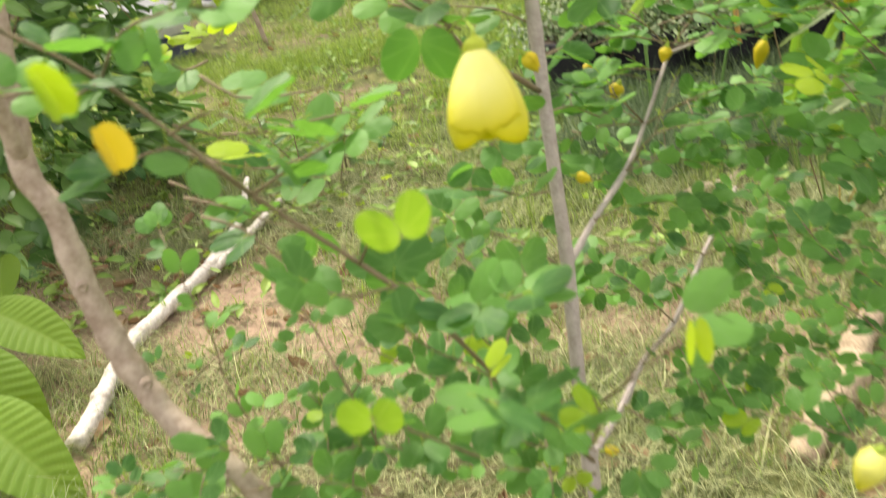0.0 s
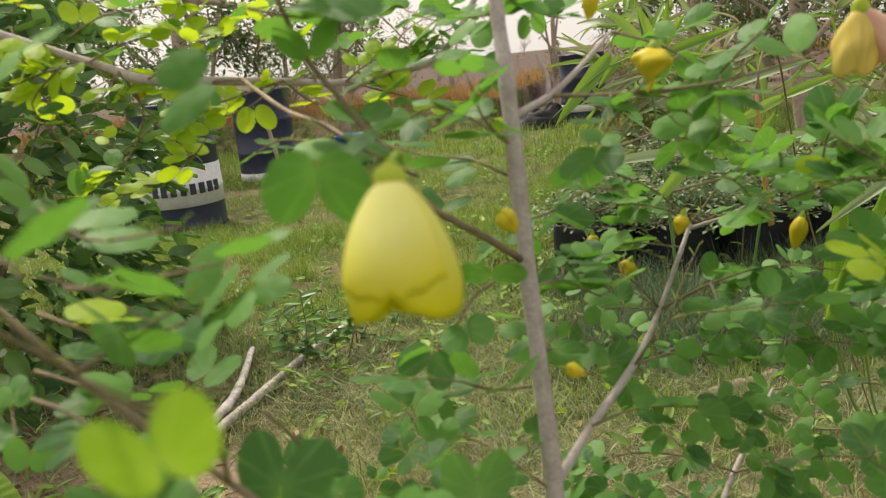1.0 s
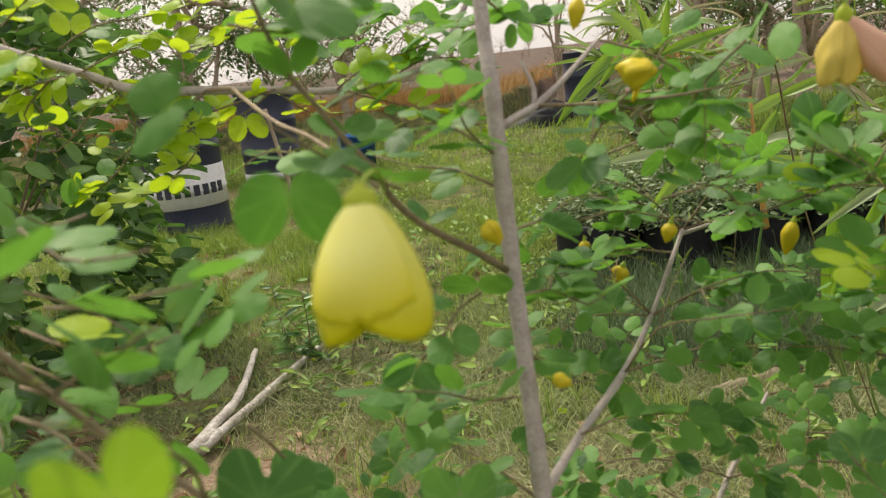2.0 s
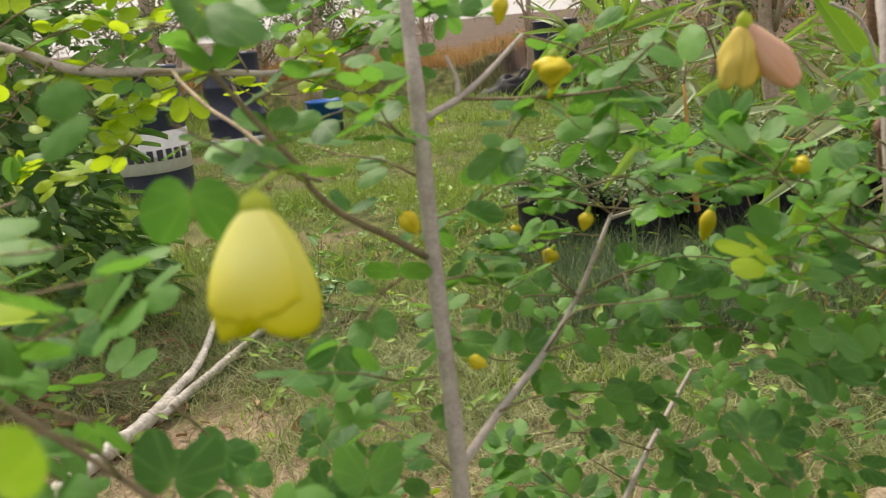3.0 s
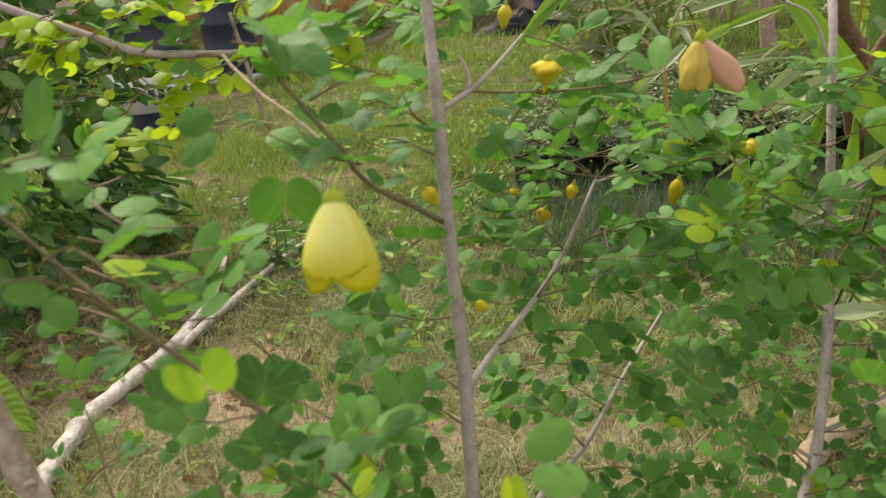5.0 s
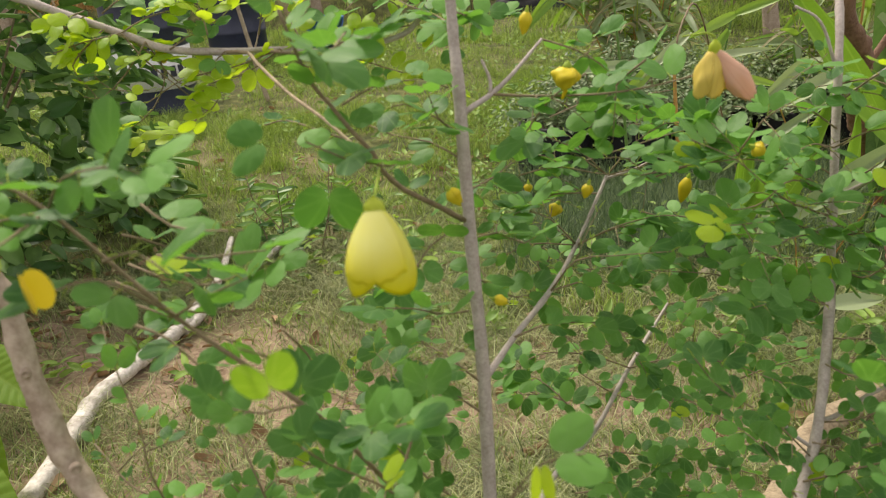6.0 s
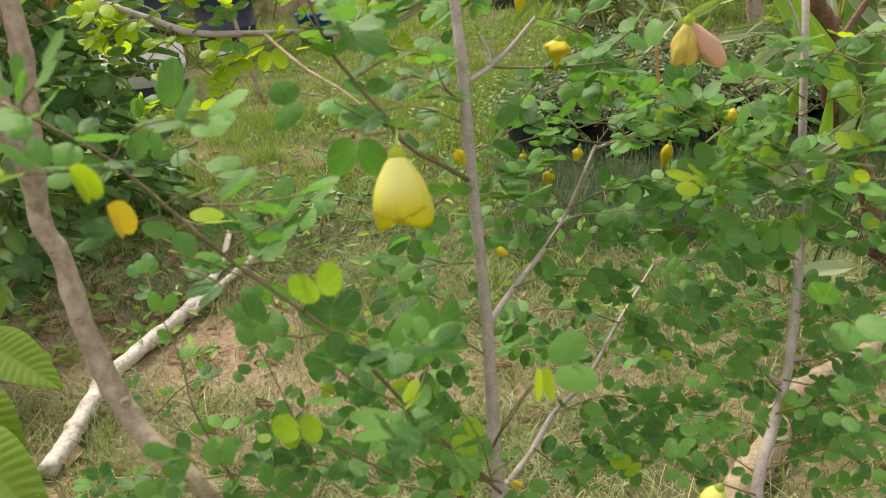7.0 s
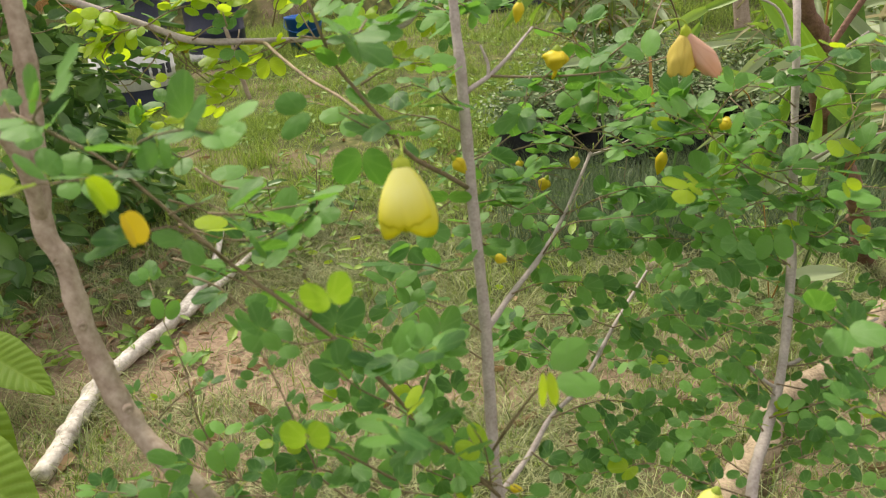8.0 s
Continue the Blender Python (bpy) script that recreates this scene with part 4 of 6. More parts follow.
twig(shrub, 0.00105, 0.0165, 0.05, 0.95, (-0.148, 0.823, 0.563), (-0.095, 0.803, 0.578), (-0.045, 0.773, 0.593))
twig(shrub, 0.00105, 0.0165, 0.05, 0.95, (-0.110, 0.803, 0.487), (-0.054, 0.783, 0.510), (0.001, 0.754, 0.545))
twig(shrub, 0.00105, 0.0165, 0.05, 0.95, (0.562, 1.046, 0.848), (0.605, 1.025, 0.836), (0.639, 0.994, 0.844))
twig(shrub, 0.00105, 0.0165, 0.05, 0.95, (0.452, 1.046, 0.840), (0.482, 1.025, 0.871), (0.508, 0.994, 0.884))
twig(shrub, 0.00105, 0.0165, 0.05, 0.95, (0.274, 1.030, 0.841), (0.326, 1.016, 0.843), (0.374, 0.990, 0.842))
twig(right_shrub, 0.00105, 0.025, 0.05, 1.0, (0.446, 0.533, 0.712), (0.387, 0.490, 0.750), (0.346, 0.468, 0.785))
twig(right_shrub, 0.00105, 0.025, 0.05, 1.0, (0.457, 0.533, 0.628), (0.395, 0.491, 0.684), (0.360, 0.468, 0.689))
twig(shrub, 0.00105, 0.0232, 0.05, 1.0, (-0.149, 0.507, 0.932), (-0.127, 0.498, 0.918), (-0.095, 0.478, 0.920), (-0.065, 0.458, 0.926))
twig(shrub, 0.00105, 0.0203, 0.05, 1.0, (-0.186, 0.547, 0.873), (-0.154, 0.537, 0.863), (-0.121, 0.527, 0.861), (-0.086, 0.517, 0.874), (-0.062, 0.507, 0.884))
twig(shrub, 0.00105, 0.0232, 0.05, 1.0, (-0.201, 0.557, 0.838), (-0.164, 0.547, 0.828), (-0.136, 0.537, 0.818), (-0.107, 0.527, 0.813))
twig(shrub, 0.00105, 0.0232, 0.05, 1.0, (-0.145, 0.507, 0.894), (-0.111, 0.488, 0.897), (-0.080, 0.478, 0.903), (-0.056, 0.468, 0.908))
twig(shrub, 0.00105, 0.02175, 0.05, 1.0, (-0.204, 0.584, 0.884), (-0.184, 0.606, 0.866), (-0.156, 0.606, 0.846), (-0.140, 0.606, 0.823))
twig(shrub, 0.00105, 0.0232, 0.05, 1.0, (-0.173, 0.507, 0.841), (-0.146, 0.498, 0.833), (-0.119, 0.488, 0.810), (-0.093, 0.478, 0.799))
twig(shrub, 0.00105, 0.02175, 0.05, 1.0, (-0.228, 0.603, 0.836), (-0.191, 0.603, 0.815), (-0.173, 0.626, 0.793), (-0.124, 0.635, 0.789))
twig(shrub, 0.00105, 0.0232, 0.05, 1.0, (-0.181, 0.626, 0.918), (-0.192, 0.606, 0.917), (-0.193, 0.584, 0.927))
twig(shrub, 0.00105, 0.0232, 0.05, 1.0, (-0.082, 0.566, 0.802), (-0.070, 0.586, 0.769), (-0.065, 0.606, 0.728))
twig(shrub, 0.00105, 0.0203, 0.05, 1.0, (0.059, 0.709, 0.924), (0.049, 0.679, 0.942), (0.044, 0.659, 0.965))
twig(shrub, 0.00105, 0.0203, 0.05, 1.0, (0.058, 0.709, 0.830), (0.033, 0.678, 0.824), (0.020, 0.657, 0.810), (0.007, 0.646, 0.801))
twig(shrub, 0.00105, 0.02175, 0.05, 1.0, (0.065, 0.670, 0.761), (0.042, 0.649, 0.769), (0.021, 0.627, 0.786), (-0.004, 0.606, 0.798))
twig(shrub, 0.00105, 0.02175, 0.05, 1.0, (-0.019, 0.606, 0.695), (0.005, 0.626, 0.700), (0.032, 0.648, 0.715), (0.058, 0.670, 0.721))
twig(shrub, 0.00105, 0.026099999999999998, 0.05, 1.0, (0.065, 0.710, 0.896), (0.037, 0.727, 0.909), (0.003, 0.744, 0.913), (-0.024, 0.763, 0.921))
twig(shrub, 0.00105, 0.02175, 0.05, 1.0, (0.064, 0.690, 0.792), (0.088, 0.732, 0.757), (0.111, 0.773, 0.725), (0.138, 0.816, 0.709))
twig(shrub, 0.00105, 0.02175, 0.05, 1.0, (0.065, 0.690, 0.822), (0.094, 0.712, 0.821), (0.121, 0.735, 0.800), (0.142, 0.756, 0.806))
twig(shrub, 0.00105, 0.0232, 0.05, 1.0, (0.065, 0.700, 0.866), (0.093, 0.752, 0.863), (0.123, 0.814, 0.865), (0.150, 0.857, 0.858))
twig(shrub, 0.00105, 0.024, 0.05, 1.0, (0.162, 0.898, 0.887), (0.216, 0.944, 0.894), (0.269, 0.989, 0.886), (0.326, 1.036, 0.881))
twig(shrub, 0.00105, 0.024, 0.05, 1.0, (0.193, 0.821, 0.856), (0.249, 0.866, 0.857), (0.311, 0.912, 0.858), (0.371, 0.939, 0.859))
twig(shrub, 0.00105, 0.024, 0.05, 1.0, (0.251, 0.785, 0.843), (0.295, 0.789, 0.854), (0.339, 0.793, 0.860), (0.374, 0.796, 0.860))
twig(shrub, 0.00105, 0.024, 0.05, 1.0, (0.122, 0.814, 0.846), (0.162, 0.838, 0.846), (0.213, 0.863, 0.828), (0.258, 0.887, 0.816))
twig(tree, 0.00105, 0.013, 0.85, 1.0, (-0.145, 0.951, 0.975), (-0.195, 0.918, 0.962), (-0.256, 0.927, 0.951), (-0.308, 0.937, 0.925))
twig(tree, 0.00105, 0.013, 0.9, 1.0, (-0.281, 0.899, 0.999), (-0.273, 0.918, 0.961), (-0.299, 0.927, 0.919), (-0.333, 0.927, 0.896))
twig(tree, 0.00105, 0.013, 0.8, 1.0, (-0.196, 0.908, 0.982), (-0.219, 0.899, 0.960), (-0.209, 0.899, 0.932), (-0.235, 0.899, 0.909))
twig(tree, 0.00105, 0.013, 0.85, 1.0, (-0.255, 0.899, 0.989), (-0.238, 0.918, 1.000), (-0.204, 0.937, 1.016), (-0.194, 1.000, 1.037))
twig(tree, 0.00105, 0.013, 0.85, 1.0, (-0.306, 0.899, 1.010), (-0.282, 0.918, 1.023), (-0.244, 0.937, 1.032), (-0.220, 0.966, 1.049))
twig(tree, 0.00105, 0.013, 0.8, 1.0, (-0.326, 0.899, 1.015), (-0.369, 0.899, 0.978), (-0.358, 0.908, 0.948), (-0.347, 0.918, 0.917))
twig(tree, 0.00105, 0.013, 0.8, 1.0, (-0.344, 0.899, 1.030), (-0.382, 0.918, 1.017), (-0.415, 0.937, 1.031), (-0.450, 0.966, 1.059))
twig(tree, 0.00105, 0.013, 0.5, 1.0, (-0.086, 0.960, 0.968), (-0.055, 0.970, 0.987), (-0.011, 0.980, 0.997), (0.033, 1.004, 1.013))
twig(tree, 0.00105, 0.013, 0.7, 1.0, (-0.114, 0.956, 0.971), (-0.128, 0.970, 0.993), (-0.143, 0.990, 1.013), (-0.172, 1.000, 1.036))
twig(tree, 0.00105, 0.013, 0.0, 1.0, (-0.033, 0.675, 0.929), (-0.064, 0.704, 0.933), (-0.099, 0.744, 0.934), (-0.132, 0.783, 0.922))
twig(right_shrub, 0.00105, 0.024, 0.05, 1.1, (0.494, 0.943, 0.894), (0.512, 0.902, 0.906), (0.535, 0.861, 0.897), (0.566, 0.820, 0.908))
twig(right_shrub, 0.00105, 0.022, 0.05, 1.1, (0.480, 0.902, 0.831), (0.490, 0.841, 0.864), (0.516, 0.800, 0.877), (0.536, 0.759, 0.896))
twig(right_shrub, 0.00105, 0.014, 0.15, 1.1, (0.481, 0.892, 0.775), (0.504, 0.841, 0.795), (0.522, 0.800, 0.818), (0.546, 0.759, 0.821))
twig(right_shrub, 0.00105, 0.014, 0.2, 1.1, (0.470, 0.861, 0.740), (0.482, 0.800, 0.767), (0.490, 0.738, 0.799), (0.511, 0.697, 0.804))
twig(right_shrub, 0.00105, 0.015, 0.05, 1.0, (0.464, 0.841, 0.703), (0.498, 0.820, 0.693), (0.535, 0.800, 0.706), (0.569, 0.779, 0.718))
twig(right_shrub, 0.00105, 0.014, 0.05, 1.0, (0.434, 0.759, 0.636), (0.463, 0.738, 0.629), (0.507, 0.738, 0.641), (0.557, 0.738, 0.651))
twig(right_shrub, 0.00105, 0.014, 0.05, 1.0, (0.402, 0.696, 0.583), (0.445, 0.697, 0.572), (0.488, 0.697, 0.584), (0.544, 0.697, 0.594))
twig(right_shrub, 0.00105, 0.014, 0.05, 1.0, (0.364, 0.632, 0.539), (0.419, 0.656, 0.533), (0.468, 0.656, 0.544), (0.528, 0.656, 0.555))
twig(shrub, 0.00105, 0.015, 0.05, 1.0, (-0.096, 0.507, 0.596), (-0.149, 0.507, 0.632), (-0.199, 0.498, 0.637), (-0.230, 0.469, 0.667))
twig(shrub, 0.00105, 0.015, 0.05, 1.0, (-0.072, 0.488, 0.598), (-0.127, 0.478, 0.635), (-0.174, 0.468, 0.643), (-0.202, 0.440, 0.658))
twig(shrub, 0.00105, 0.016, 0.05, 0.85, (-0.065, 0.566, 0.546), (-0.108, 0.576, 0.584), (-0.140, 0.586, 0.614), (-0.167, 0.596, 0.643))
twig(shrub, 0.00105, 0.015, 0.05, 0.9, (-0.221, 0.507, 0.592), (-0.258, 0.507, 0.621), (-0.294, 0.507, 0.630))

# twigs placed so that leaves cover the black bags from the camera
def side_twigs(plant, *pairs):
    for base, end in pairs:
        a, b = Vector(base), Vector(end)
        twig(plant, 0.00105, 0.0165, 0.09, 1.0, base, (a + b) / 2 + Vector((0, 0, 0.010)), end)


side_twigs(shrub, ((0.187, 0.872, 0.742), (0.125, 0.840, 0.800)), ((0.234, 0.955, 0.798), (0.150, 0.930, 0.845)), ((0.187, 0.872, 0.742), (0.290, 0.860, 0.765)), ((0.234, 0.955, 0.798), (0.330, 0.920, 0.805)), ((0.281, 0.989, 0.797), (0.370, 0.920, 0.835)))
side_twigs(shrub, ((0.234, 0.955, 0.798), (0.300, 0.940, 0.862)), ((0.148, 0.779, 0.727), (0.240, 0.830, 0.705)), ((0.187, 0.872, 0.742), (0.130, 0.930, 0.752)), ((0.180, 0.715, 0.965), (0.120, 0.740, 0.900)), ((0.230, 0.705, 0.975), (0.190, 0.760, 0.905)))
side_twigs(shrub, ((0.148, 0.800, 0.986), (0.235, 0.800, 0.930)), ((0.251, 0.785, 0.843), (0.200, 0.740, 0.880)), ((0.295, 0.789, 0.854), (0.290, 0.750, 0.905)), ((0.339, 0.793, 0.860), (0.380, 0.770, 0.915)))
side_twigs(right_shrub, ((0.476, 0.878, 0.757), (0.385, 0.880, 0.770)), ((0.480, 0.895, 0.800), (0.400, 0.950, 0.830)), ((0.460, 0.823, 0.672), (0.350, 0.850, 0.715)), ((0.485, 0.910, 0.850), (0.400, 0.870, 0.890)), ((0.491, 0.942, 0.911), (0.400, 0.830, 0.925)))
side_twigs(right_shrub, ((0.480, 0.902, 0.831), (0.390, 0.800, 0.850)), ((0.470, 0.861, 0.740), (0.340, 0.720, 0.780)), ((0.470, 0.861, 0.740), (0.300, 0.700, 0.820)), ((0.460, 0.823, 0.672), (0.330, 0.690, 0.740)), ((0.476, 0.878, 0.757), (0.390, 0.740, 0.820)))

# single leaves that stand out
put_leaf(shrub, aim((-0.010, 0.462, 0.943), (-0.10, 0.10, -1), (0.05, -1, 0.15), 0.031), leaf_mesh("leaf_broad", MIDGREEN, 0.02, 0.05, 0.34))
put_leaf(shrub, aim((-0.019, 0.315, 0.896), (-0.25, -0.10, 1), (0.1, -1, 0.35), 0.0225), YOUNG_LEAVES[0])
put_leaf(shrub, aim((0.110, 0.362, 0.806), (0.02, -0.15, -1), (0.1, -1, 0.0), 0.024), FOLDED_LIME)
put_leaf(shrub, aim((-0.139, 0.300, 0.981), (0.05, 0.1, -1), (1, -0.40, 0.1), 0.022), leaf_mesh("leaf_young_folded", LIME, 1.25, 0.05, 0.35))
put_leaf(shrub, aim((0.128, 0.420, 0.778), (1, 0.1, 0.15), (0, -0.7, 0.7), 0.033), GREEN_LEAVES[1])
put_leaf(shrub, aim((-0.056, 0.355, 0.774), (0.05, -0.1, 1), (0.0, -0.8, 0.6), 0.026), YOUNG_LEAVES[2])
put_leaf(shrub, aim((-0.145, 0.345, 0.944), (0.20, -0.1, -1), (0.95, -0.3, 0.1), 0.022), OLD_LEAF)
put_leaf(shrub, aim((-0.050, 0.462, 0.980), (-0.9, 0.1, -0.3), (0.1, -0.75, 0.6), 0.026), leaf_mesh("leaf_broad", MIDGREEN, 0.1, 0.05, 0.34))
put_leaf(right_shrub, aim((0.430, 0.640, 0.836), (0.5, -0.2, -0.8), (0.2, -0.9, 0.4), 0.016), LIME_LEAVES[3])
put_leaf(tree, aim((-0.28, 0.92, 0.985), (0.2, -0.2, -1), (0.9, -0.6, 0.2), 0.020), OLD_LEAF)
leaves_out()


# ---- flowers ----
def petal_mesh(name, mat, length, radius, span, close, wave_seed, tip=0.30, peak=0.80, scallop=0.0, neck=0.19, bulge=0.70, wavy=0.020):
    """One petal of a hanging bell: narrow at the calyx, widest near its rounded lower edge."""
    rows, cols = 16, 12
    verts, faces, uvs = [], [], []
    for j in range(cols + 1):
        u = j / cols * 2 - 1
        low = 1.0 - tip * abs(u) ** 2.3 - scallop * math.cos(u * math.pi * 2.6) ** 2
        for i in range(rows + 1):
            s = i / rows * low
            prof = neck + (1 - neck) * math.sin(min(1.0, s / peak) * math.pi / 2) ** bulge
            prof -= close * max(0.0, s - peak + 0.08) ** 1.4 * 2.2
            wid = 0.86 + 0.14 * min(1.0, s * 2.2)
            a = u * span / 2 * wid
            rr = radius * prof * (1 + wavy * math.sin(7 * u + wave_seed) * s + 0.8 * wavy * math.sin(11 * s + 4 * u + wave_seed) * (wavy > 0.03)) + 0.0004 * math.sin(wave_seed * 3)
            verts.append((rr * math.sin(a), -rr * math.cos(a), -length * s))
            uvs.append((u * 0.5 * wid, s))
    n = rows + 1
    for j in range(cols):
        for i in range(rows):
            faces.append((j * n + i, j * n + i + 1, (j + 1) * n + i + 1, (j + 1) * n + i))
    return mesh_of(name, verts, faces, mat, uvs=uvs)


def thicken(ob, t):
    m = ob.modifiers.new("thickness", "SOLIDIFY")
    m.thickness, m.offset = t, 0.0


def calyx_and_stalk(flower, top, r, stalk):
    v, f = lathe([(0.0012, 0.0075), (0.0020, 0.006), (r * 0.58, 0.0050), (r * 0.86, 0.0028), (r * 0.95, 0.0), (r * 0.90, -0.0035), (r * 0.72, -0.006), (0.001, -0.007)], 18)
    part("calyx", mesh_of("calyx", v, f, CALYX_LIME), flower, Matrix.Translation(top), "yellow-green calyx")
    tube("flower_stalk", flower, stalk, 0.0010, 0.0008, CALYX, 8, 0.006)


def bell_flower():
    top = Vector((0.0190, 0.454, 0.9365))
    fl = thing("bell_flower", top, "large hanging bell-shaped flower with overlapping pale yellow petals", "flower", "yellow flowers")
    turn = Matrix.Translation(top) @ Euler((radians(-18), radians(-3), 0)).to_matrix().to_4x4()
    for k, (deg, length, rad, span, mat) in enumerate([(-4, 0.0462, 0.0230, 112, PETAL_PALE), (-52, 0.0515, 0.0221, 122, PETAL), (50, 0.0530, 0.0221, 120, PETAL),
                                                       (118, 0.050, 0.0203, 108, PETAL), (-122, 0.051, 0.0205, 108, PETAL), (180, 0.049, 0.0198, 112, PETAL)]):
        me = petal_mesh("petal", mat, length, rad, radians(span), 0.34 if k else 0.25, k * 1.7, 0.22 if k else 0.14, 0.82 if k else 0.86, 0.0 if k else 0.070)
        ob = part("petal", me, fl, turn @ Matrix.Rotation(radians(deg), 4, "Z"))
        thicken(ob, 0.0004)
    calyx_and_stalk(fl, top + Vector((0, 0, 0.0005)), 0.0070, [top + Vector((0, 0, 0.005)), (0.0190, 0.470, 0.9440), (0.012, 0.545, 0.936), (0.000, 0.634, 0.913)])


def faded_flower():
    top = Vector((0.285, 0.692, 0.982))
    fl = thing("bell_flower", top, "withering flower with one faded pink petal and tan-yellow petals", "flower", "yellow flowers")
    for deg, lean, length, rad, mat in [(-15, (-6, -38), 0.053, 0.0128, PETAL_OLD), (-70, (0, 8), 0.043, 0.0135, PETAL_TAN), (10, (2, 4), 0.041, 0.0130, PETAL_TAN), (150, (4, -8), 0.040, 0.0115, PETAL_TAN)]:
        me = petal_mesh("petal", mat, length, rad, radians(125), 0.45, deg, 0.16, 0.62, 0.06, wavy=0.07)
        ob = part("petal", me, fl, Matrix.Translation(top) @ Euler((radians(lean[0]), radians(lean[1]), 0)).to_matrix().to_4x4() @ Matrix.Rotation(radians(deg), 4, "Z"))
        thicken(ob, 0.0004)
    calyx_and_stalk(fl, top + Vector((0, 0, 0.001)), 0.0056, [top + Vector((0, 0, 0.010)), (0.278, 0.693, 0.996), (0.260, 0.702, 0.993)])


def small_bud(at, length, radius, lean, label, mat=None, crumple=0.020):
    """A closed bud of three overlapping petals; a crumpled one has withered open, its style hanging out."""
    top = Vector(at)
    fl = thing("flower_bud", top, label, "flower bud", "flower buds")
    turn = Matrix.Translation(top) @ Euler((radians(lean[0]), radians(lean[1]), 0)).to_matrix().to_4x4()
    for k in range(3):
        me = petal_mesh("petal", mat or BUD, length * (1 - 0.07 * k), radius * (1 - 0.06 * k), radians(150), 0.62, k + length * 90, 0.3, 0.42, wavy=crumple)
        thicken(part("petal", me, fl, turn @ Matrix.Rotation(radians(120 * k - 30), 4, "Z")), 0.0005)
    v, f = lathe([(0.0008, 0.005), (radius * 0.22, 0.003), (radius * 0.38, 0.0), (radius * 0.36, -0.002), (0.0005, -0.002)], 12)
    part("calyx", mesh_of("calyx", v, f, CALYX), fl, turn, "green calyx")
    if crumple > 0.05:
        tube("style", fl, [turn @ Vector((0, 0, -0.5 * length)), turn @ Vector((0.001, 0, -1.0 * length)), turn @ Vector((-0.001, 0.001, -1.4 * length))], 0.0030, 0.0012, mat or BUD, 7, 0.004, 0.3)


bell_flower()
faded_flower()
small_bud((0.164, 0.716, 0.972), 0.021, 0.0130, (0, 8), "withered mustard-yellow flower drooping from a twig", crumple=0.11)
small_bud((0.312, 0.873, 0.815), 0.030, 0.0075, (0, 14), "long narrow yellow bud among green leaves")
small_bud((0.055, 0.655, 0.884), 0.018, 0.0070, (0, -35), "small yellow bud beside the grey stem")
small_bud((0.136, 0.916, 0.805), 0.012, 0.0055, (0, 0), "small round yellow bud among green leaves")
small_bud((0.172, 0.935, 0.772), 0.018, 0.0090, (0, 25), "round mustard-yellow bud below the bare side branch", crumple=0.04)
small_bud((0.187, 0.757, 0.850), 0.015, 0.0060, (0, 15), "small greenish-yellow bud among green leaves")
small_bud((0.351, 0.781, 0.871), 0.014, 0.0085, (0, -60), "round orange-yellow bud among green leaves")
small_bud((0.089, 0.670, 0.772), 0.014, 0.0055, (0, -70), "small yellow bud close to the stem")
small_bud((0.133, 0.771, 1.016), 0.022, 0.0062, (0, 10), "narrow yellow bud high on the shrub")
small_bud((0.089, 0.605, 0.531), 0.015, 0.0050, (0, -80), "small orange bud low on the stem")
small_bud((0.268, 0.480, 0.612), 0.036, 0.0125, (0, 20), "pale yellow half-open flower low on the shrub", PETAL)


# ---- things on the ground ----
def bleached_branch():
    b = thing("dead_branch", (-0.92, 1.75, 0), "bleached white forked dead branch lying on the sandy soil", "branch")
    tube("limb", b, [(-0.940, 1.40, 0.008), (-0.929, 1.473, 0.016), (-0.931, 1.554, 0.026), (-0.938, 1.668, 0.030), (-0.946, 1.781, 0.030), (-0.924, 1.886, 0.030), (-0.900, 2.000, 0.030), (-0.861, 2.142, 0.030), (-0.840, 2.25, 0.028)], 0.033, 0.027, BLEACHED, 14, 0.016, 0.34, "", 0.7)
    tube("limb", b, [(-0.860, 2.14, 0.034), (-0.845, 2.284, 0.040), (-0.828, 2.44, 0.048), (-0.845, 2.62, 0.058), (-0.880, 2.83, 0.068)], 0.022, 0.013, BLEACHED, 12, 0.016, 0.4, "", 0.7)
    tube("limb", b, [(-0.842, 2.16, 0.026), (-0.808, 2.32, 0.028), (-0.778, 2.45, 0.028), (-0.735, 2.59, 0.040), (-0.675, 2.79, 0.052), (-0.60, 3.06, 0.05)], 0.021, 0.013, BLEACHED, 12, 0.016, 0.4, "", 0.7)


def tan_log():
    b = thing("log", (0.86, 1.6, 0), "thick tan dry branch lying on bare ground", "log")
    tube("limb", b, [(0.48, 1.14, 0.004), (0.56, 1.24, 0.020), (0.65, 1.34, 0.030), (0.69, 1.42, 0.034), (0.76, 1.51, 0.036), (0.85, 1.58, 0.036), (1.01, 1.69, 0.036), (1.12, 1.84, 0.04), (1.30, 2.05, 0.05), (1.5, 2.2, 0.07)], 0.031, 0.018, LOG, 16, 0.012, 0.35)


def dry_stick():
    b = thing("stick", (0.69, 2.35, 0), "short tan dry stick lying in the straw", "stick")
    tube("limb", b, [(0.560, 2.30, 0.022), (0.609, 2.318, 0.028), (0.689, 2.352, 0.026), (0.763, 2.413, 0.022)], 0.016, 0.011, LOG_PALE, 10, 0.012, 0.3)


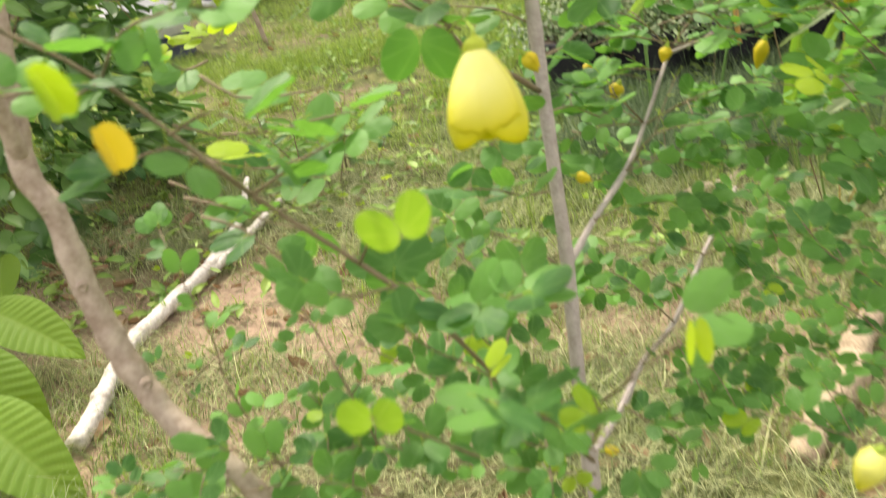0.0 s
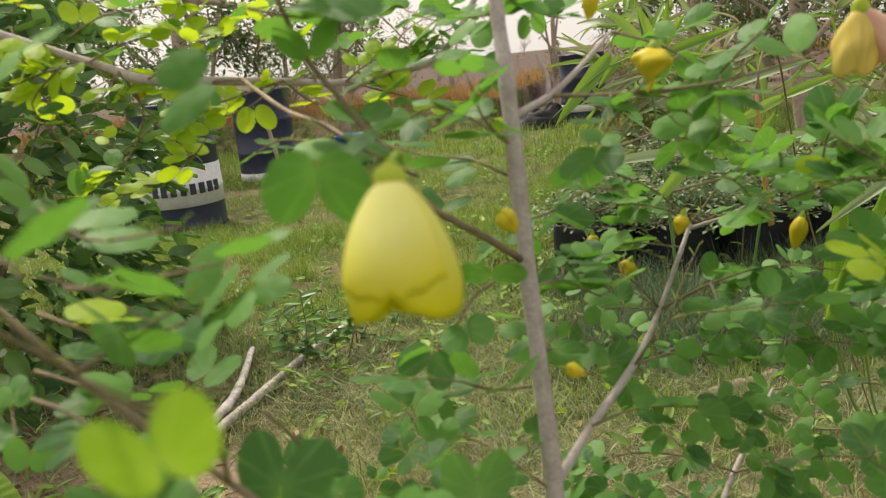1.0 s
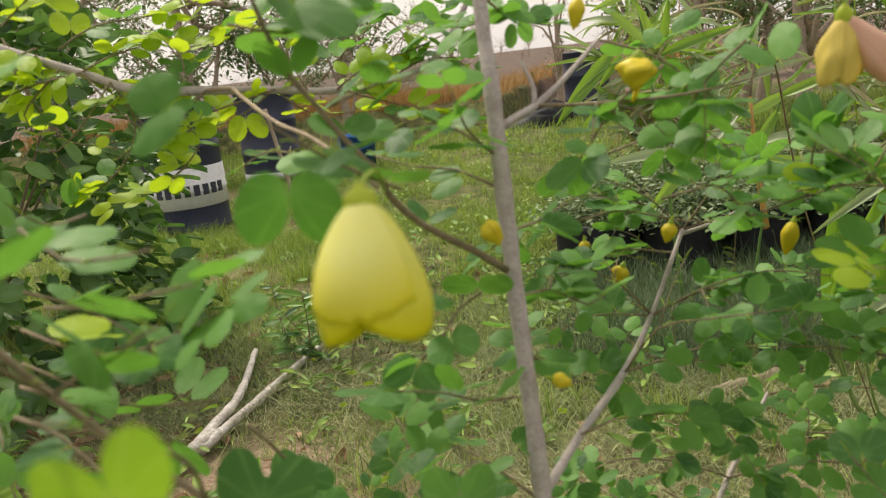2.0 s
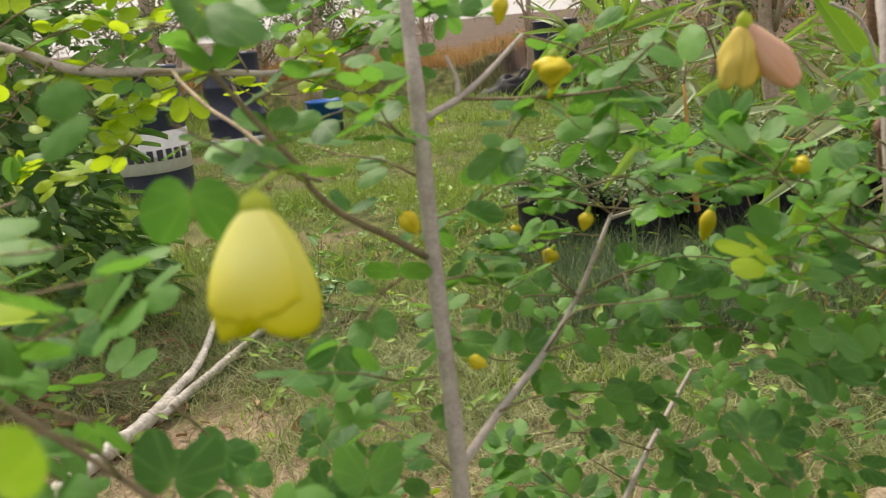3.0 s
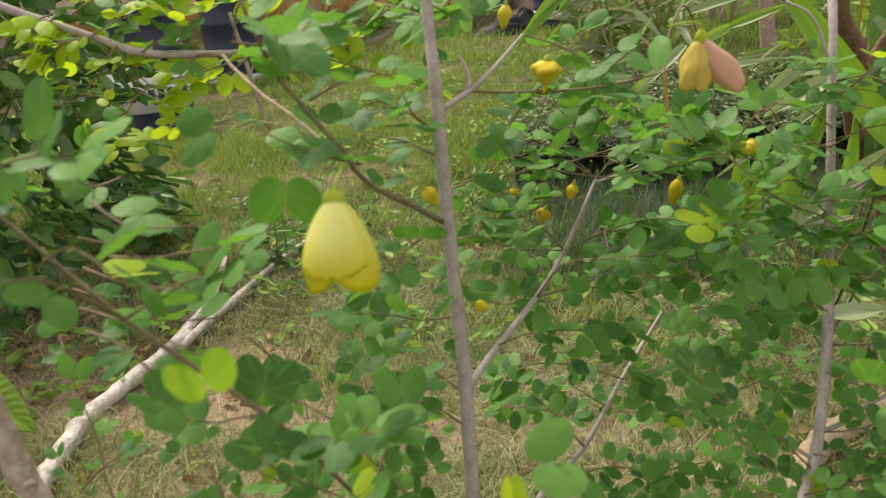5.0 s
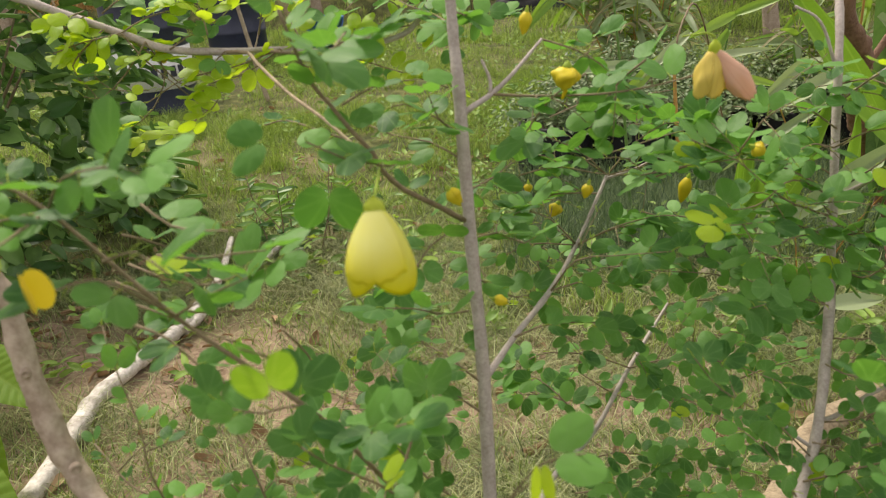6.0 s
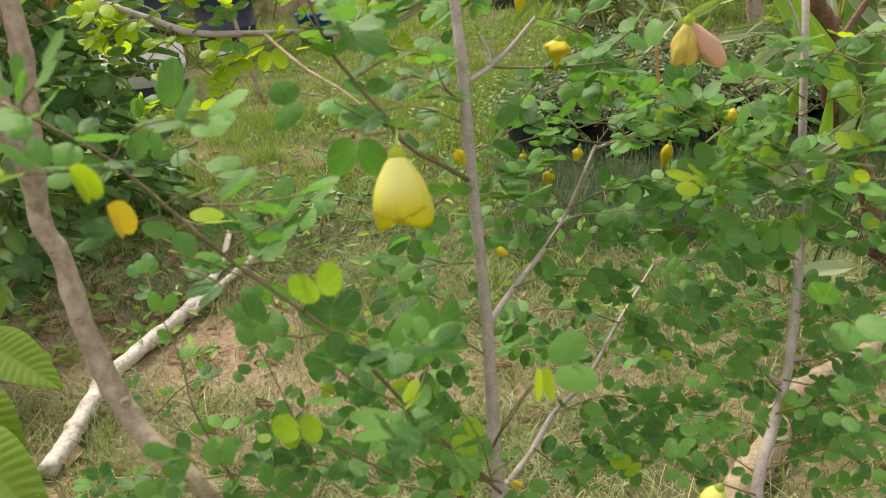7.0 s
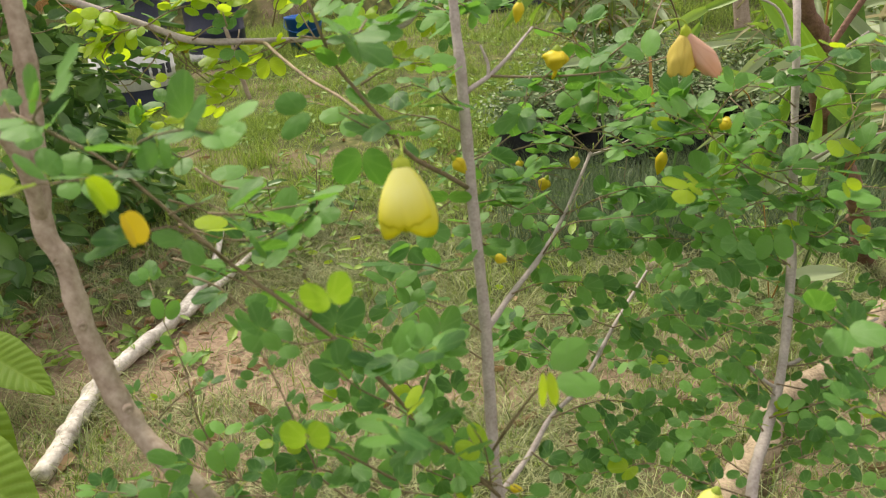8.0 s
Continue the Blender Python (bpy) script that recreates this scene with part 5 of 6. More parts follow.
def lance_mesh(name, mat, width, droop, curl=0.12, cols=4, rows=8):
    """A pointed blade, one unit long along y, trough-shaped and drooping to its tip."""
    verts, faces, uvs = [], [], []
    for i in range(rows + 1):
        s = i / rows
        w = width * (math.sin(math.pi * min(1, s * 0.94 + 0.06) ** 0.75) ** 0.8 + 0.02)
        for j in range(cols + 1):
            u = j / cols * 2 - 1
            verts.append((u * w / 2, s, curl * width * abs(u) - droop * s * s))
            uvs.append((u * 0.5, s))
    n = cols + 1
    for i in range(rows):
        for j in range(cols):
            faces.append((i * n + j, i * n + j + 1, (i + 1) * n + j + 1, (i + 1) * n + j))
    return mesh_of(name, verts, faces, mat, uvs=uvs)


def citrus_bush():
    bush = thing("citrus_bush", (-2.02, 2.96, 0), "dense dark-green glossy-leaved bush growing on the grass", "bush")
    r = random.Random(3)
    shapes = [lance_mesh("bush_leaf", CITRUS, w, d, 0.25, 4, 6) for w, d in ((0.58, 0.10), (0.66, 0.20), (0.54, 0.04))]
    items = []
    for k in range(9):
        a = k * 2.4
        e = Vector((-2.02 + 0.45 * math.cos(a), 2.96 + 0.45 * math.sin(a), 0.7 + 0.35 * r.random()))
        tube("stem", bush, [(-2.02 + 0.05 * math.cos(a), 2.96 + 0.05 * math.sin(a), 0), (-2.02 + 0.2 * math.cos(a), 2.96 + 0.2 * math.sin(a), 0.4), e], 0.012, 0.004, BARK_BROWN, 6, 0.08, 0.1)
    while len(items) < 2300:
        a, q0, z = r.uniform(0, 6.2832), r.uniform(0.72, 1.0), r.uniform(0.03, 1.5)
        if z > 0.8 and r.random() < 0.5:
            q0 = math.sqrt(r.random())
        rad = 0.80 * min(1.0, 0.94 + z) * (1.0 if z < 0.9 else math.sqrt(max(0.05, 1 - ((z - 0.9) / 0.62) ** 2)))
        p = Vector((math.cos(a), math.sin(a), (z - 0.6) * 0.8))
        rad *= q0 * (1 + 0.28 * noise.noise(Vector((p.x * 2, p.y * 2, z * 3))))
        q = Vector((-2.02 + p.x * rad, 2.96 + p.y * rad, z))
        way = p + Vector((r.gauss(0, 0.7), r.gauss(0, 0.7), r.gauss(-0.05, 0.5)))
        up = Vector((p.x * 1.0, p.y * 1.0, 0.9)) + Vector((r.gauss(0, 0.4), r.gauss(0, 0.4), 0))
        items.append((aim(q, way, up, r.uniform(0.075, 0.125)), r.choice(shapes)))
    items.sort(key=lambda i: i[0].translation.y - 0.6 * i[0].translation.x)
    for m, me in items[:300]:
        attach(new("leaf", me), bush, m)
    joined("leaf_mass", bush, items[300:], CITRUS_MASS)


def seedling():
    s = thing("citrus_seedling", (-0.58, 2.88, 0), "small glossy-leaved seedling beside the bleached branch", "seedling")
    r = random.Random(5)
    me1, me2 = lance_mesh("seedling_leaf", CITRUS, 0.40, 0.1, 0.2), lance_mesh("seedling_leaf_young", BROAD, 0.36, 0.05, 0.25)
    for k in range(11):
        base = Vector((-0.56 + r.gauss(0, 0.10), 2.88 + r.gauss(0, 0.10), 0))
        top = base + Vector((r.gauss(0, 0.07), r.gauss(0, 0.05), r.uniform(0.16, 0.36)))
        tube("stem", s, [base, (base + top) / 2 + Vector((0.01, 0, 0)), top], 0.003, 0.0015, BARK_BROWN, 6, 0.04)
        for j in range(13):
            f = r.uniform(0.2, 1.0)
            a = r.uniform(0, 6.28)
            way = Vector((math.cos(a), math.sin(a), r.uniform(-0.2, 0.7)))
            attach(new("leaf", me2 if f > 0.6 and r.random() < 0.6 else me1), s, aim(base.lerp(top, f), way, (0, -0.4, 1), r.uniform(0.045, 0.085)))


def ribbed_plant():
    """The low plant with large ribbed leaves."""
    p = thing("large_leaved_plant", (-1.22, 1.62, 0), "low plant with large ribbed light-green leaves", "plant")
    rows, cols = 120, 18
    verts, faces, uvs = [], [], []
    for i in range(rows + 1):
        s = i / rows
        w = 0.46 * math.sin(math.pi * (0.04 + 0.96 * s) ** 0.85) ** 0.75
        for j in range(cols + 1):
            u = j / cols * 2 - 1
            swell = abs(u) * (1 - u * u) * 2.6
            rib = 0.014 * swell * abs(math.sin((s - abs(u) * 0.13) * math.pi * 15))
            verts.append((u * w / 2, s, 0.10 * abs(u) * w + rib - 0.30 * s * s + 0.012 * math.sin(9 * s) * u))
            uvs.append((u, s))
    n = cols + 1
    for i in range(rows):
        for j in range(cols):
            faces.append((i * n + j, i * n + j + 1, (i + 1) * n + j + 1, (i + 1) * n + j))
    me = mesh_of("ribbed_leaf", verts, faces, CORRUGATED, uvs=uvs)
    for at, way, up, size in [((-1.30, 1.86, 0.20), (1.0, -0.52, -0.10), (0.25, -0.55, 1), 0.30), ((-1.22, 1.66, 0.20), (0.62, -0.60, -0.50), (0.55, -0.75, 0.6), 0.33),
                              ((-1.17, 1.52, 0.14), (0.80, -0.60, -0.18), (0.25, -0.60, 0.9), 0.35), ((-1.34, 2.0, 0.14), (-0.3, 0.6, 0.3), (0, -0.3, 1), 0.26), ((-1.36, 1.8, 0.16), (-0.9, 0.2, 0.4), (0, 0, 1), 0.28),
                              ((-1.22, 1.48, 0.10), (-0.1, -0.95, 0.0), (0.2, -0.4, 1), 0.28)]:
        at = (at[0] + 0.045, at[1] - 0.12, at[2])
        part("leaf", me, p, aim(at, way, up, size))
        tube("leaf_stalk", p, [(-1.22, 1.62, 0.0), ((at[0] - 1.22) / 2, (at[1] + 1.62) / 2, at[2] * 0.75), at], 0.006, 0.004, CALYX, 6, 0.03)


def drum(name, x, y, turn, label, marking, low=0.17, high=0.45):
    """A steel drum: navy shell with rolling hoops, a white band and unreadable dark marking bars on it."""
    d = thing(name, (x, y, 0), label, "drum", "steel drums")
    m = Matrix.Translation((x, y, 0.0)) @ Matrix.Rotation(turn, 4, "Z")
    R = 0.285
    shell = [(0.0, 0.01), (R - 0.012, 0.01), (R, 0.0), (R + 0.006, 0.008), (R, 0.02), (R, 0.27), (R + 0.010, 0.285), (R, 0.30), (R, 0.57), (R + 0.010, 0.585), (R, 0.60), (R, 0.86), (R + 0.008, 0.872), (R, 0.885), (R - 0.012, 0.885), (R - 0.014, 0.865), (0.0, 0.865)]
    v, f = lathe(shell, 40)
    shell_ob = part("shell", mesh_of("shell", v, f, NAVY), d, m, "navy painted steel shell")
    v, f = lathe([(R + 0.001, low), (R + 0.0075, low + 0.002)] + ([(R + 0.004, 0.274), (R + 0.0135, 0.285), (R + 0.004, 0.296)] if low < 0.28 < high else []) + [(R + 0.004, high - 0.002), (R + 0.001, high)], 40)
    band_ob = part("band", mesh_of("band", v, f, WHITE), d, m, "white painted band")
    if marking:
        for k in range(8):
            a0 = radians(-109 + k * 12.9)
            h0, h1, wd = 0.255, 0.330, radians(8.0)
            vv, ff = [], []
            for i in range(4):
                a = a0 + wd * i / 3
                for rr, z in ((R + 0.004, h0), (R + 0.004, h1), (R + 0.0142, h1), (R + 0.0142, h0)):
                    vv.append((rr * math.cos(a), rr * math.sin(a), z))
            for i in range(3):
                for q in range(4):
                    s = (q + 1) % 4
                    ff.append((i * 4 + q, (i + 1) * 4 + q, (i + 1) * 4 + s, i * 4 + s))
            ff += [(0, 1, 2, 3), (15, 14, 13, 12)]
            part("marking", mesh_of("marking", vv, ff, LETTER, smooth=False), band_ob, m, "dark unreadable marking bar" if k == 0 else "")
    v, f = lathe([(0.001, 0.89), (0.028, 0.89), (0.030, 0.884), (0.030, 0.866)], 16)
    part("bung", mesh_of("bung", v, f, WHITE), shell_ob, m @ Matrix.Translation((0.18, 0.05, 0)))


def pail():
    p = thing("pail", (-1.47, 8.5, 0), "bright blue plastic tub standing in the grass", "pail")
    m = Matrix.Translation((-1.47, 8.5, 0))
    v, f = lathe([(0.0, 0.01), (0.15, 0.01), (0.155, 0.0), (0.18, 0.32), (0.194, 0.32), (0.194, 0.345), (0.178, 0.345), (0.15, 0.03), (0.0, 0.03)], 28)
    part("body", mesh_of("body", v, f, BLUE), p, m)
    tube("handle", p, [(-1.66, 8.5, 0.335), (-1.64, 8.39, 0.24), (-1.47, 8.31, 0.20), (-1.30, 8.39, 0.24), (-1.28, 8.5, 0.335)], 0.005, 0.005, BLUE, 6, 0.03)


def stake():
    s = thing("stake", (-1.50, 6.0, 0), "leaning pale forked wooden stake before the far drum", "stake")
    tube("post", s, [(-1.50, 6.0, -0.02), (-1.54, 6.0, 0.20), (-1.60, 6.0, 0.55), (-1.64, 6.0, 0.78)], 0.019, 0.012, LOG_PALE, 9, 0.04, 0.2)
    tube("fork", s, [(-1.565, 6.0, 0.33), (-1.52, 5.99, 0.42), (-1.49, 5.98, 0.50)], 0.008, 0.005, LOG_PALE, 7, 0.03, 0.2)


def grow_bag(x, y, r0, h, seed, plant_h, label):
    """A black nursery bag with soil and a small bushy plant."""
    b = thing("grow_bag", (x, y, 0), label, "plant bag", "black plant bags")
    rr = random.Random(seed)
    v, f = lathe([(0.0, 0.004), (r0 * 0.9, 0.004), (r0 * 1.0, 0.02), (r0 * 1.04, h * 0.3), (r0 * 0.99, h * 0.6), (r0 * 1.03, h * 0.9), (r0 * 1.0, h), (r0 * 0.95, h * 1.02), (r0 * 0.93, h * 0.93)], 32)
    v = [Vector(q) * 1.0 for q in v]
    v = [Vector((q.x * (1 + 0.07 * noise.noise(q * 16 + Vector((seed, 0, 0)))), q.y * (1 + 0.07 * noise.noise(q * 16 + Vector((0, seed, 0)))), q.z)) for q in v]
    m = Matrix.Translation((x, y, 0))
    part("bag", mesh_of("bag", v, f, BLACK), b, m, "crumpled black plastic bag")
    v, f = lathe([(r0 * 0.95, h * 0.92), (r0 * 0.5, h * 0.95), (0.001, h * 0.96)], 20)
    part("soil", mesh_of("soil", v, f, SOIL), b, m)
    leaf = lance_mesh("small_leaf", VARIEGATED, 0.5, 0.1, 0.2, 2, 3)
    items = []
    for k in range(18):
        a, q = rr.uniform(0, 6.28), rr.uniform(0.2, 1.15)
        base = Vector((x + r0 * 0.3 * math.cos(a), y + r0 * 0.3 * math.sin(a), h * 0.94))
        top = Vector((x + r0 * 1.7 * q * math.cos(a), y + r0 * 1.7 * q * math.sin(a), h + plant_h * rr.uniform(0.5, 1.0) * (1.25 - 0.75 * q)))
        tube("stem", b, [base, base.lerp(top, 0.5) + Vector((0, 0, 0.03)), top], 0.003, 0.0015, BARK_BROWN, 5, 0.05)
        for j in range(60):
            f = rr.uniform(0.15, 1.0)
            c = base.lerp(top, f) + Vector((rr.gauss(0, 0.04), rr.gauss(0, 0.04), rr.gauss(0, 0.03)))
            way = Vector((rr.gauss(0, 1), rr.gauss(0, 1), rr.gauss(0.1, 0.5)))
            items.append((aim(c, way, (rr.gauss(0, 0.4), rr.gauss(-0.2, 0.4), 1), rr.uniform(0.018, 0.038)), leaf))
    for k in range(200):
        a, z = rr.uniform(0, 6.28), h * rr.uniform(0.86, 1.3)
        d = r0 * rr.uniform(1.0, 1.5)
        items.append((aim((x + d * math.cos(a), y + d * math.sin(a), z), (rr.gauss(0, 1), rr.gauss(0, 1), rr.gauss(-0.2, 0.5)), (math.cos(a), math.sin(a), 0.8), rr.uniform(0.018, 0.038)), leaf))
    joined("leaf_mass", b, items, VARIEGATED)


def black_sheet():
    """A heap of crumpled black sheeting, spread wide to stand in for the bank's shadow too."""
    rr, cc = 14, 22
    v, f = [], []
    for i in range(rr + 1):
        for j in range(cc):
            a, q = 2 * math.pi * j / cc, i / rr
            p = Vector((0.42 * q * math.cos(a), 0.22 * q * math.sin(a), 0))
            z = 0.26 * (1 - q * q) * (1 + 0.5 * noise.noise(p * 9)) + 0.05 * noise.noise(p * 26)
            v.append((0.62 + 1.4 * p.x * (1 + 0.2 * noise.noise(p * 6 + Vector((3, 0, 0)))), 10.95 + p.y, height(0.62, 10.95) - 0.02 + max(0.0, 1.1 * z)))
    for i in range(rr):
        for j in range(cc):
            k = (j + 1) % cc
            f.append((i * cc + j, (i + 1) * cc + j, (i + 1) * cc + k, i * cc + k))
    tagged(new("plastic_sheet", mesh_of("plastic_sheet", v, f, BLACK)), "crumpled heap of black plastic sheeting on the grass", "plastic sheet")


def bamboo(x, y, seed, canes, spread, tall, label, pale=0.3, dry=0.2, leaves=9):
    """A clump of canes with long pointed leaves in fans, some pale beneath, some withered."""
    b = thing("bamboo", (x, y, 0), label, "bamboo", "bamboo clumps")
    r = random.Random(seed)
    kinds = [lance_mesh("bamboo_blade", BAMBOO, w, d, 0.25) for w, d in ((0.13, 0.2), (0.15, 0.45), (0.11, 0.08))]
    pales = [lance_mesh("bamboo_blade_pale", BAMBOO_PALE, w, d, 0.25) for w, d in ((0.14, 0.3), (0.16, 0.5))]
    dries = [lance_mesh("bamboo_blade_dry", DRY_BLADE, w, d, 0.6) for w, d in ((0.07, 0.5), (0.05, 0.15), (0.09, 0.8))]
    for k in range(canes):
        a = r.uniform(0, 6.28)
        base = Vector((x + 0.12 * math.cos(a), y + 0.12 * math.sin(a), 0))
        top = Vector((x + spread * r.uniform(0.3, 1) * math.cos(a), y + spread * 0.7 * r.uniform(0.3, 1) * math.sin(a), tall * r.uniform(0.55, 1.0)))
        mid = base.lerp(top, 0.5) + Vector((0, 0, 0.14 * tall))
        tube("cane", b, [base, mid, top], r.uniform(0.004, 0.008), 0.002, DRY if r.random() < 0.45 else CALYX, 7, 0.05, 0.1)
        path = smooth_path([base, mid, top], 0.03)
        for j in range(leaves):
            q = path[int(len(path) * r.uniform(0.2, 0.999))]
            a2 = r.uniform(0, 6.28)
            for i in range(r.choice((1, 2, 3, 4))):
                a3 = a2 + r.gauss(0, 0.6)
                way = Vector((math.cos(a3), math.sin(a3), r.gauss(0.1, 0.6)))
                kind = r.random()
                me = r.choice(dries) if kind < dry else r.choice(pales) if kind < dry + pale else r.choice(kinds)
                attach(new("leaf", me), b, aim(q, way, (r.gauss(0, 0.5), -0.4 + r.gauss(0, 0.5), 1), r.uniform(0.13, 0.34)))
        for j in range(3):
            q = path[int(len(path) * r.uniform(0.05, 0.8))]
            e = q + Vector((r.gauss(0, 0.16), r.gauss(-0.05, 0.1), r.gauss(-0.02, 0.1)))
            tube("side_shoot", b, [q, (q + e) / 2 + Vector((0, 0, 0.03)), e], 0.0018, 0.001, DRY if r.random() < 0.6 else CALYX, 4, 0.05)


def blade(plant, me, a, b, facing, width=1.0):
    """One blade from its foot a to its tip b."""
    a, b = Vector(a), Vector(b)
    m = aim(a, b - a, facing, (b - a).length)
    part("leaf", me, plant, m @ Matrix.Diagonal((width, 1, 1, 1)))


def reed():
    """The front stems of long bright leaves before the black bags."""
    p = thing("bamboo", (0.50, 2.95, 0), "slim bamboo shoots with bright green fanned leaves", "bamboo", "bamboo clumps")
    me = lance_mesh("shoot_leaf", BAMBOO, 0.17, 0.10, 0.25)
    pale = lance_mesh("shoot_leaf_pale", BAMBOO_PALE, 0.15, 0.15, 0.25)
    tube("cane", p, [(0.62, 2.95, 0), (0.58, 2.93, 0.5), (0.53, 2.9, 0.93), (0.50, 2.9, 1.15)], 0.007, 0.003, CITRUS, 8, 0.05)
    tube("cane", p, [(0.85, 2.99, 0), (0.90, 2.95, 0.4), (0.95, 2.93, 0.75)], 0.006, 0.003, CITRUS, 8, 0.05)
    tube("cane", p, [(0.53, 2.9, 0.93), (0.40, 2.88, 0.90), (0.22, 2.88, 0.76)], 0.003, 0.002, CITRUS, 6, 0.05)
    for a, b, w in [((0.42, 2.9, 0.94), (0.225, 2.85, 0.74), 1.0), ((0.45, 2.9, 0.93), (0.37, 2.88, 0.84), 1.3), ((0.43, 2.9, 1.06), (0.54, 2.85, 0.945), 1.2), ((0.575, 2.9, 0.93), (0.645, 2.85, 1.04), 1.0), ((0.58, 2.9, 0.92), (0.80, 2.85, 0.99), 0.9),
                    ((0.575, 2.9, 0.93), (0.60, 2.85, 1.09), 1.0), ((0.56, 2.9, 0.94), (0.50, 2.86, 1.10), 1.0), ((0.50, 2.9, 1.12), (0.36, 2.85, 1.08), 1.0), ((0.52, 2.9, 1.10), (0.66, 2.85, 1.16), 1.0), ((0.70, 2.9, 0.62), (0.48, 2.8, 0.42), 0.8),
                    ((0.95, 2.9, 0.75), (0.78, 2.8, 0.70), 1.0), ((0.95, 2.9, 0.75), (1.10, 2.8, 0.82), 1.0), ((0.93, 2.9, 0.70), (0.80, 2.82, 0.55), 0.9), ((0.90, 2.9, 0.55), (1.10, 2.8, 0.52), 0.9)]:
        blade(p, me, a, b, (0.1, -0.9, 0.5), w)
    for a, b in [((0.62, 2.9, 0.60), (0.36, 2.8, 0.62)), ((0.80, 2.9, 0.80), (1.02, 2.82, 0.88)), ((0.80, 2.9, 0.70), (0.62, 2.8, 0.58)), ((0.70, 2.9, 0.98), (0.62, 2.85, 1.12)), ((0.84, 2.9, 0.6), (1.05, 2.8, 0.66))]:
        blade(p, pale, a, b, (0.1, -0.7, 0.7))


def strap_plant():
    """Broad arching leaves, some bright, some withered grey, with dry orange stalks."""
    p = thing("strap_leaved_plant", (0.95, 2.10, 0), "tall plant with broad lime-green and withered grey-green strap leaves", "plant")
    wide = lance_mesh("strap_leaf", BROAD, 0.135, 0.05, 0.22, 8, 16)
    upright = lance_mesh("strap_leaf_upright", BROAD, 0.16, 0.03, 0.28, 6, 12)
    dark = lance_mesh("strap_leaf_dark", CITRUS, 0.13, 0.02, 0.15, 8, 12)
    pale = lance_mesh("strap_leaf_pale", BAMBOO_PALE, 0.20, 0.06, 0.30, 6, 12)
    thin = lance_mesh("strap_leaf_thin", BAMBOO_PALE, 0.085, 0.05, 0.35, 4, 10)
    for me, a, b, facing, foot in [
            (wide, (0.668, 1.15, 0.765), (0.478, 1.11, 1.015), (-0.2, -1, 0.1), (0.98, 2.10, 0)),
            (upright, (0.545, 1.32, 0.560), (0.640, 1.29, 0.822), (0.2, -1, 0.1), (0.93, 2.12, 0)), (upright, (0.496, 1.32, 0.560), (0.578, 1.30, 0.766), (0.35, -1, 0.1), (0.90, 2.10, 0)),
            (upright, (0.512, 1.34, 0.560), (0.520, 1.32, 0.768), (-0.1, -1, 0.1), (0.90, 2.14, 0)), (dark, (0.905, 1.62, 0.560), (0.745, 1.42, 1.060), (-0.1, -1, 0.1), (1.04, 2.12, 0)),
            (dark, (0.860, 1.60, 0.540), (0.800, 1.50, 0.960), (0.1, -1, 0.1), (1.02, 2.14, 0)), (upright, (0.720, 1.42, 0.560), (0.712, 1.37, 0.762), (0.2, -1, 0.1), (0.96, 2.12, 0))]:
        blade(p, me, a, b, facing)
        tube("leaf_stalk", p, [foot, ((foot[0] + a[0]) / 2, (foot[1] + a[1]) / 2, a[2] * 0.42), a], 0.0032, 0.0024, CITRUS, 7, 0.04)
    for me, a, b, facing in [(pale, (0.640, 1.27, 0.846), (0.520, 1.24, 0.796), (0.1, -0.6, 0.8), ), (pale, (0.595, 1.25, 0.632), (0.745, 1.25, 0.748), (-0.4, -0.8, 0.6)), (thin, (0.600, 1.23, 0.806), (0.448, 1.22, 0.716), (0.2, -0.6, 0.8)),
                             (pale, (0.600, 1.31, 0.862), (0.520, 1.29, 0.800), (0.3, -0.7, 0.6)), (pale, (0.640, 1.30, 0.640), (0.520, 1.24, 0.590), (0.1, -0.6, 0.8)), (thin, (0.700, 1.32, 0.600), (0.600, 1.25, 0.620), (0.1, -0.6, 0.8)),
                             (pale, (0.760, 1.45, 0.900), (0.860, 1.40, 0.800), (0.1, -0.7, 0.7)), (thin, (0.560, 1.30, 0.660), (0.500, 1.22, 0.560), (0.1, -0.7, 0.7))]:
        blade(p, me, a, b, facing)
    blade(p, pale, (0.665, 1.30, 0.431), (0.792, 1.36, 0.416), (0.1, -0.5, 0.9), 1.3)
    tube("dry_leaf_stalk", p, [(0.348, 1.12, 0.905), (0.353, 1.12, 0.830), (0.362, 1.12, 0.752)], 0.0026, 0.0056, DRY, 8, 0.02, 0.1, "dry orange drooping leaf stalk", 0.5)
    tube("leaf_stalk", p, [(0.90, 2.08, 0), (0.58, 1.60, 0.62), (0.43, 1.30, 0.935), (0.365, 1.15, 0.952), (0.348, 1.12, 0.905)], 0.0016, 0.0014, BARK_BROWN, 6, 0.02)
    for a, b in [((0.56, 1.28, 0.770), (0.475, 1.15, 0.828)), ((0.84, 1.46, 0.62), (0.77, 1.34, 0.72))]:
        tube("dry_leaf_stalk", p, [(0.92, 2.06, 0.0), tuple((u + v) / 2 for u, v in zip(a, (0.92, 2.06, 0.10))), a, b], 0.0020, 0.0012, DRY, 5, 0.03)


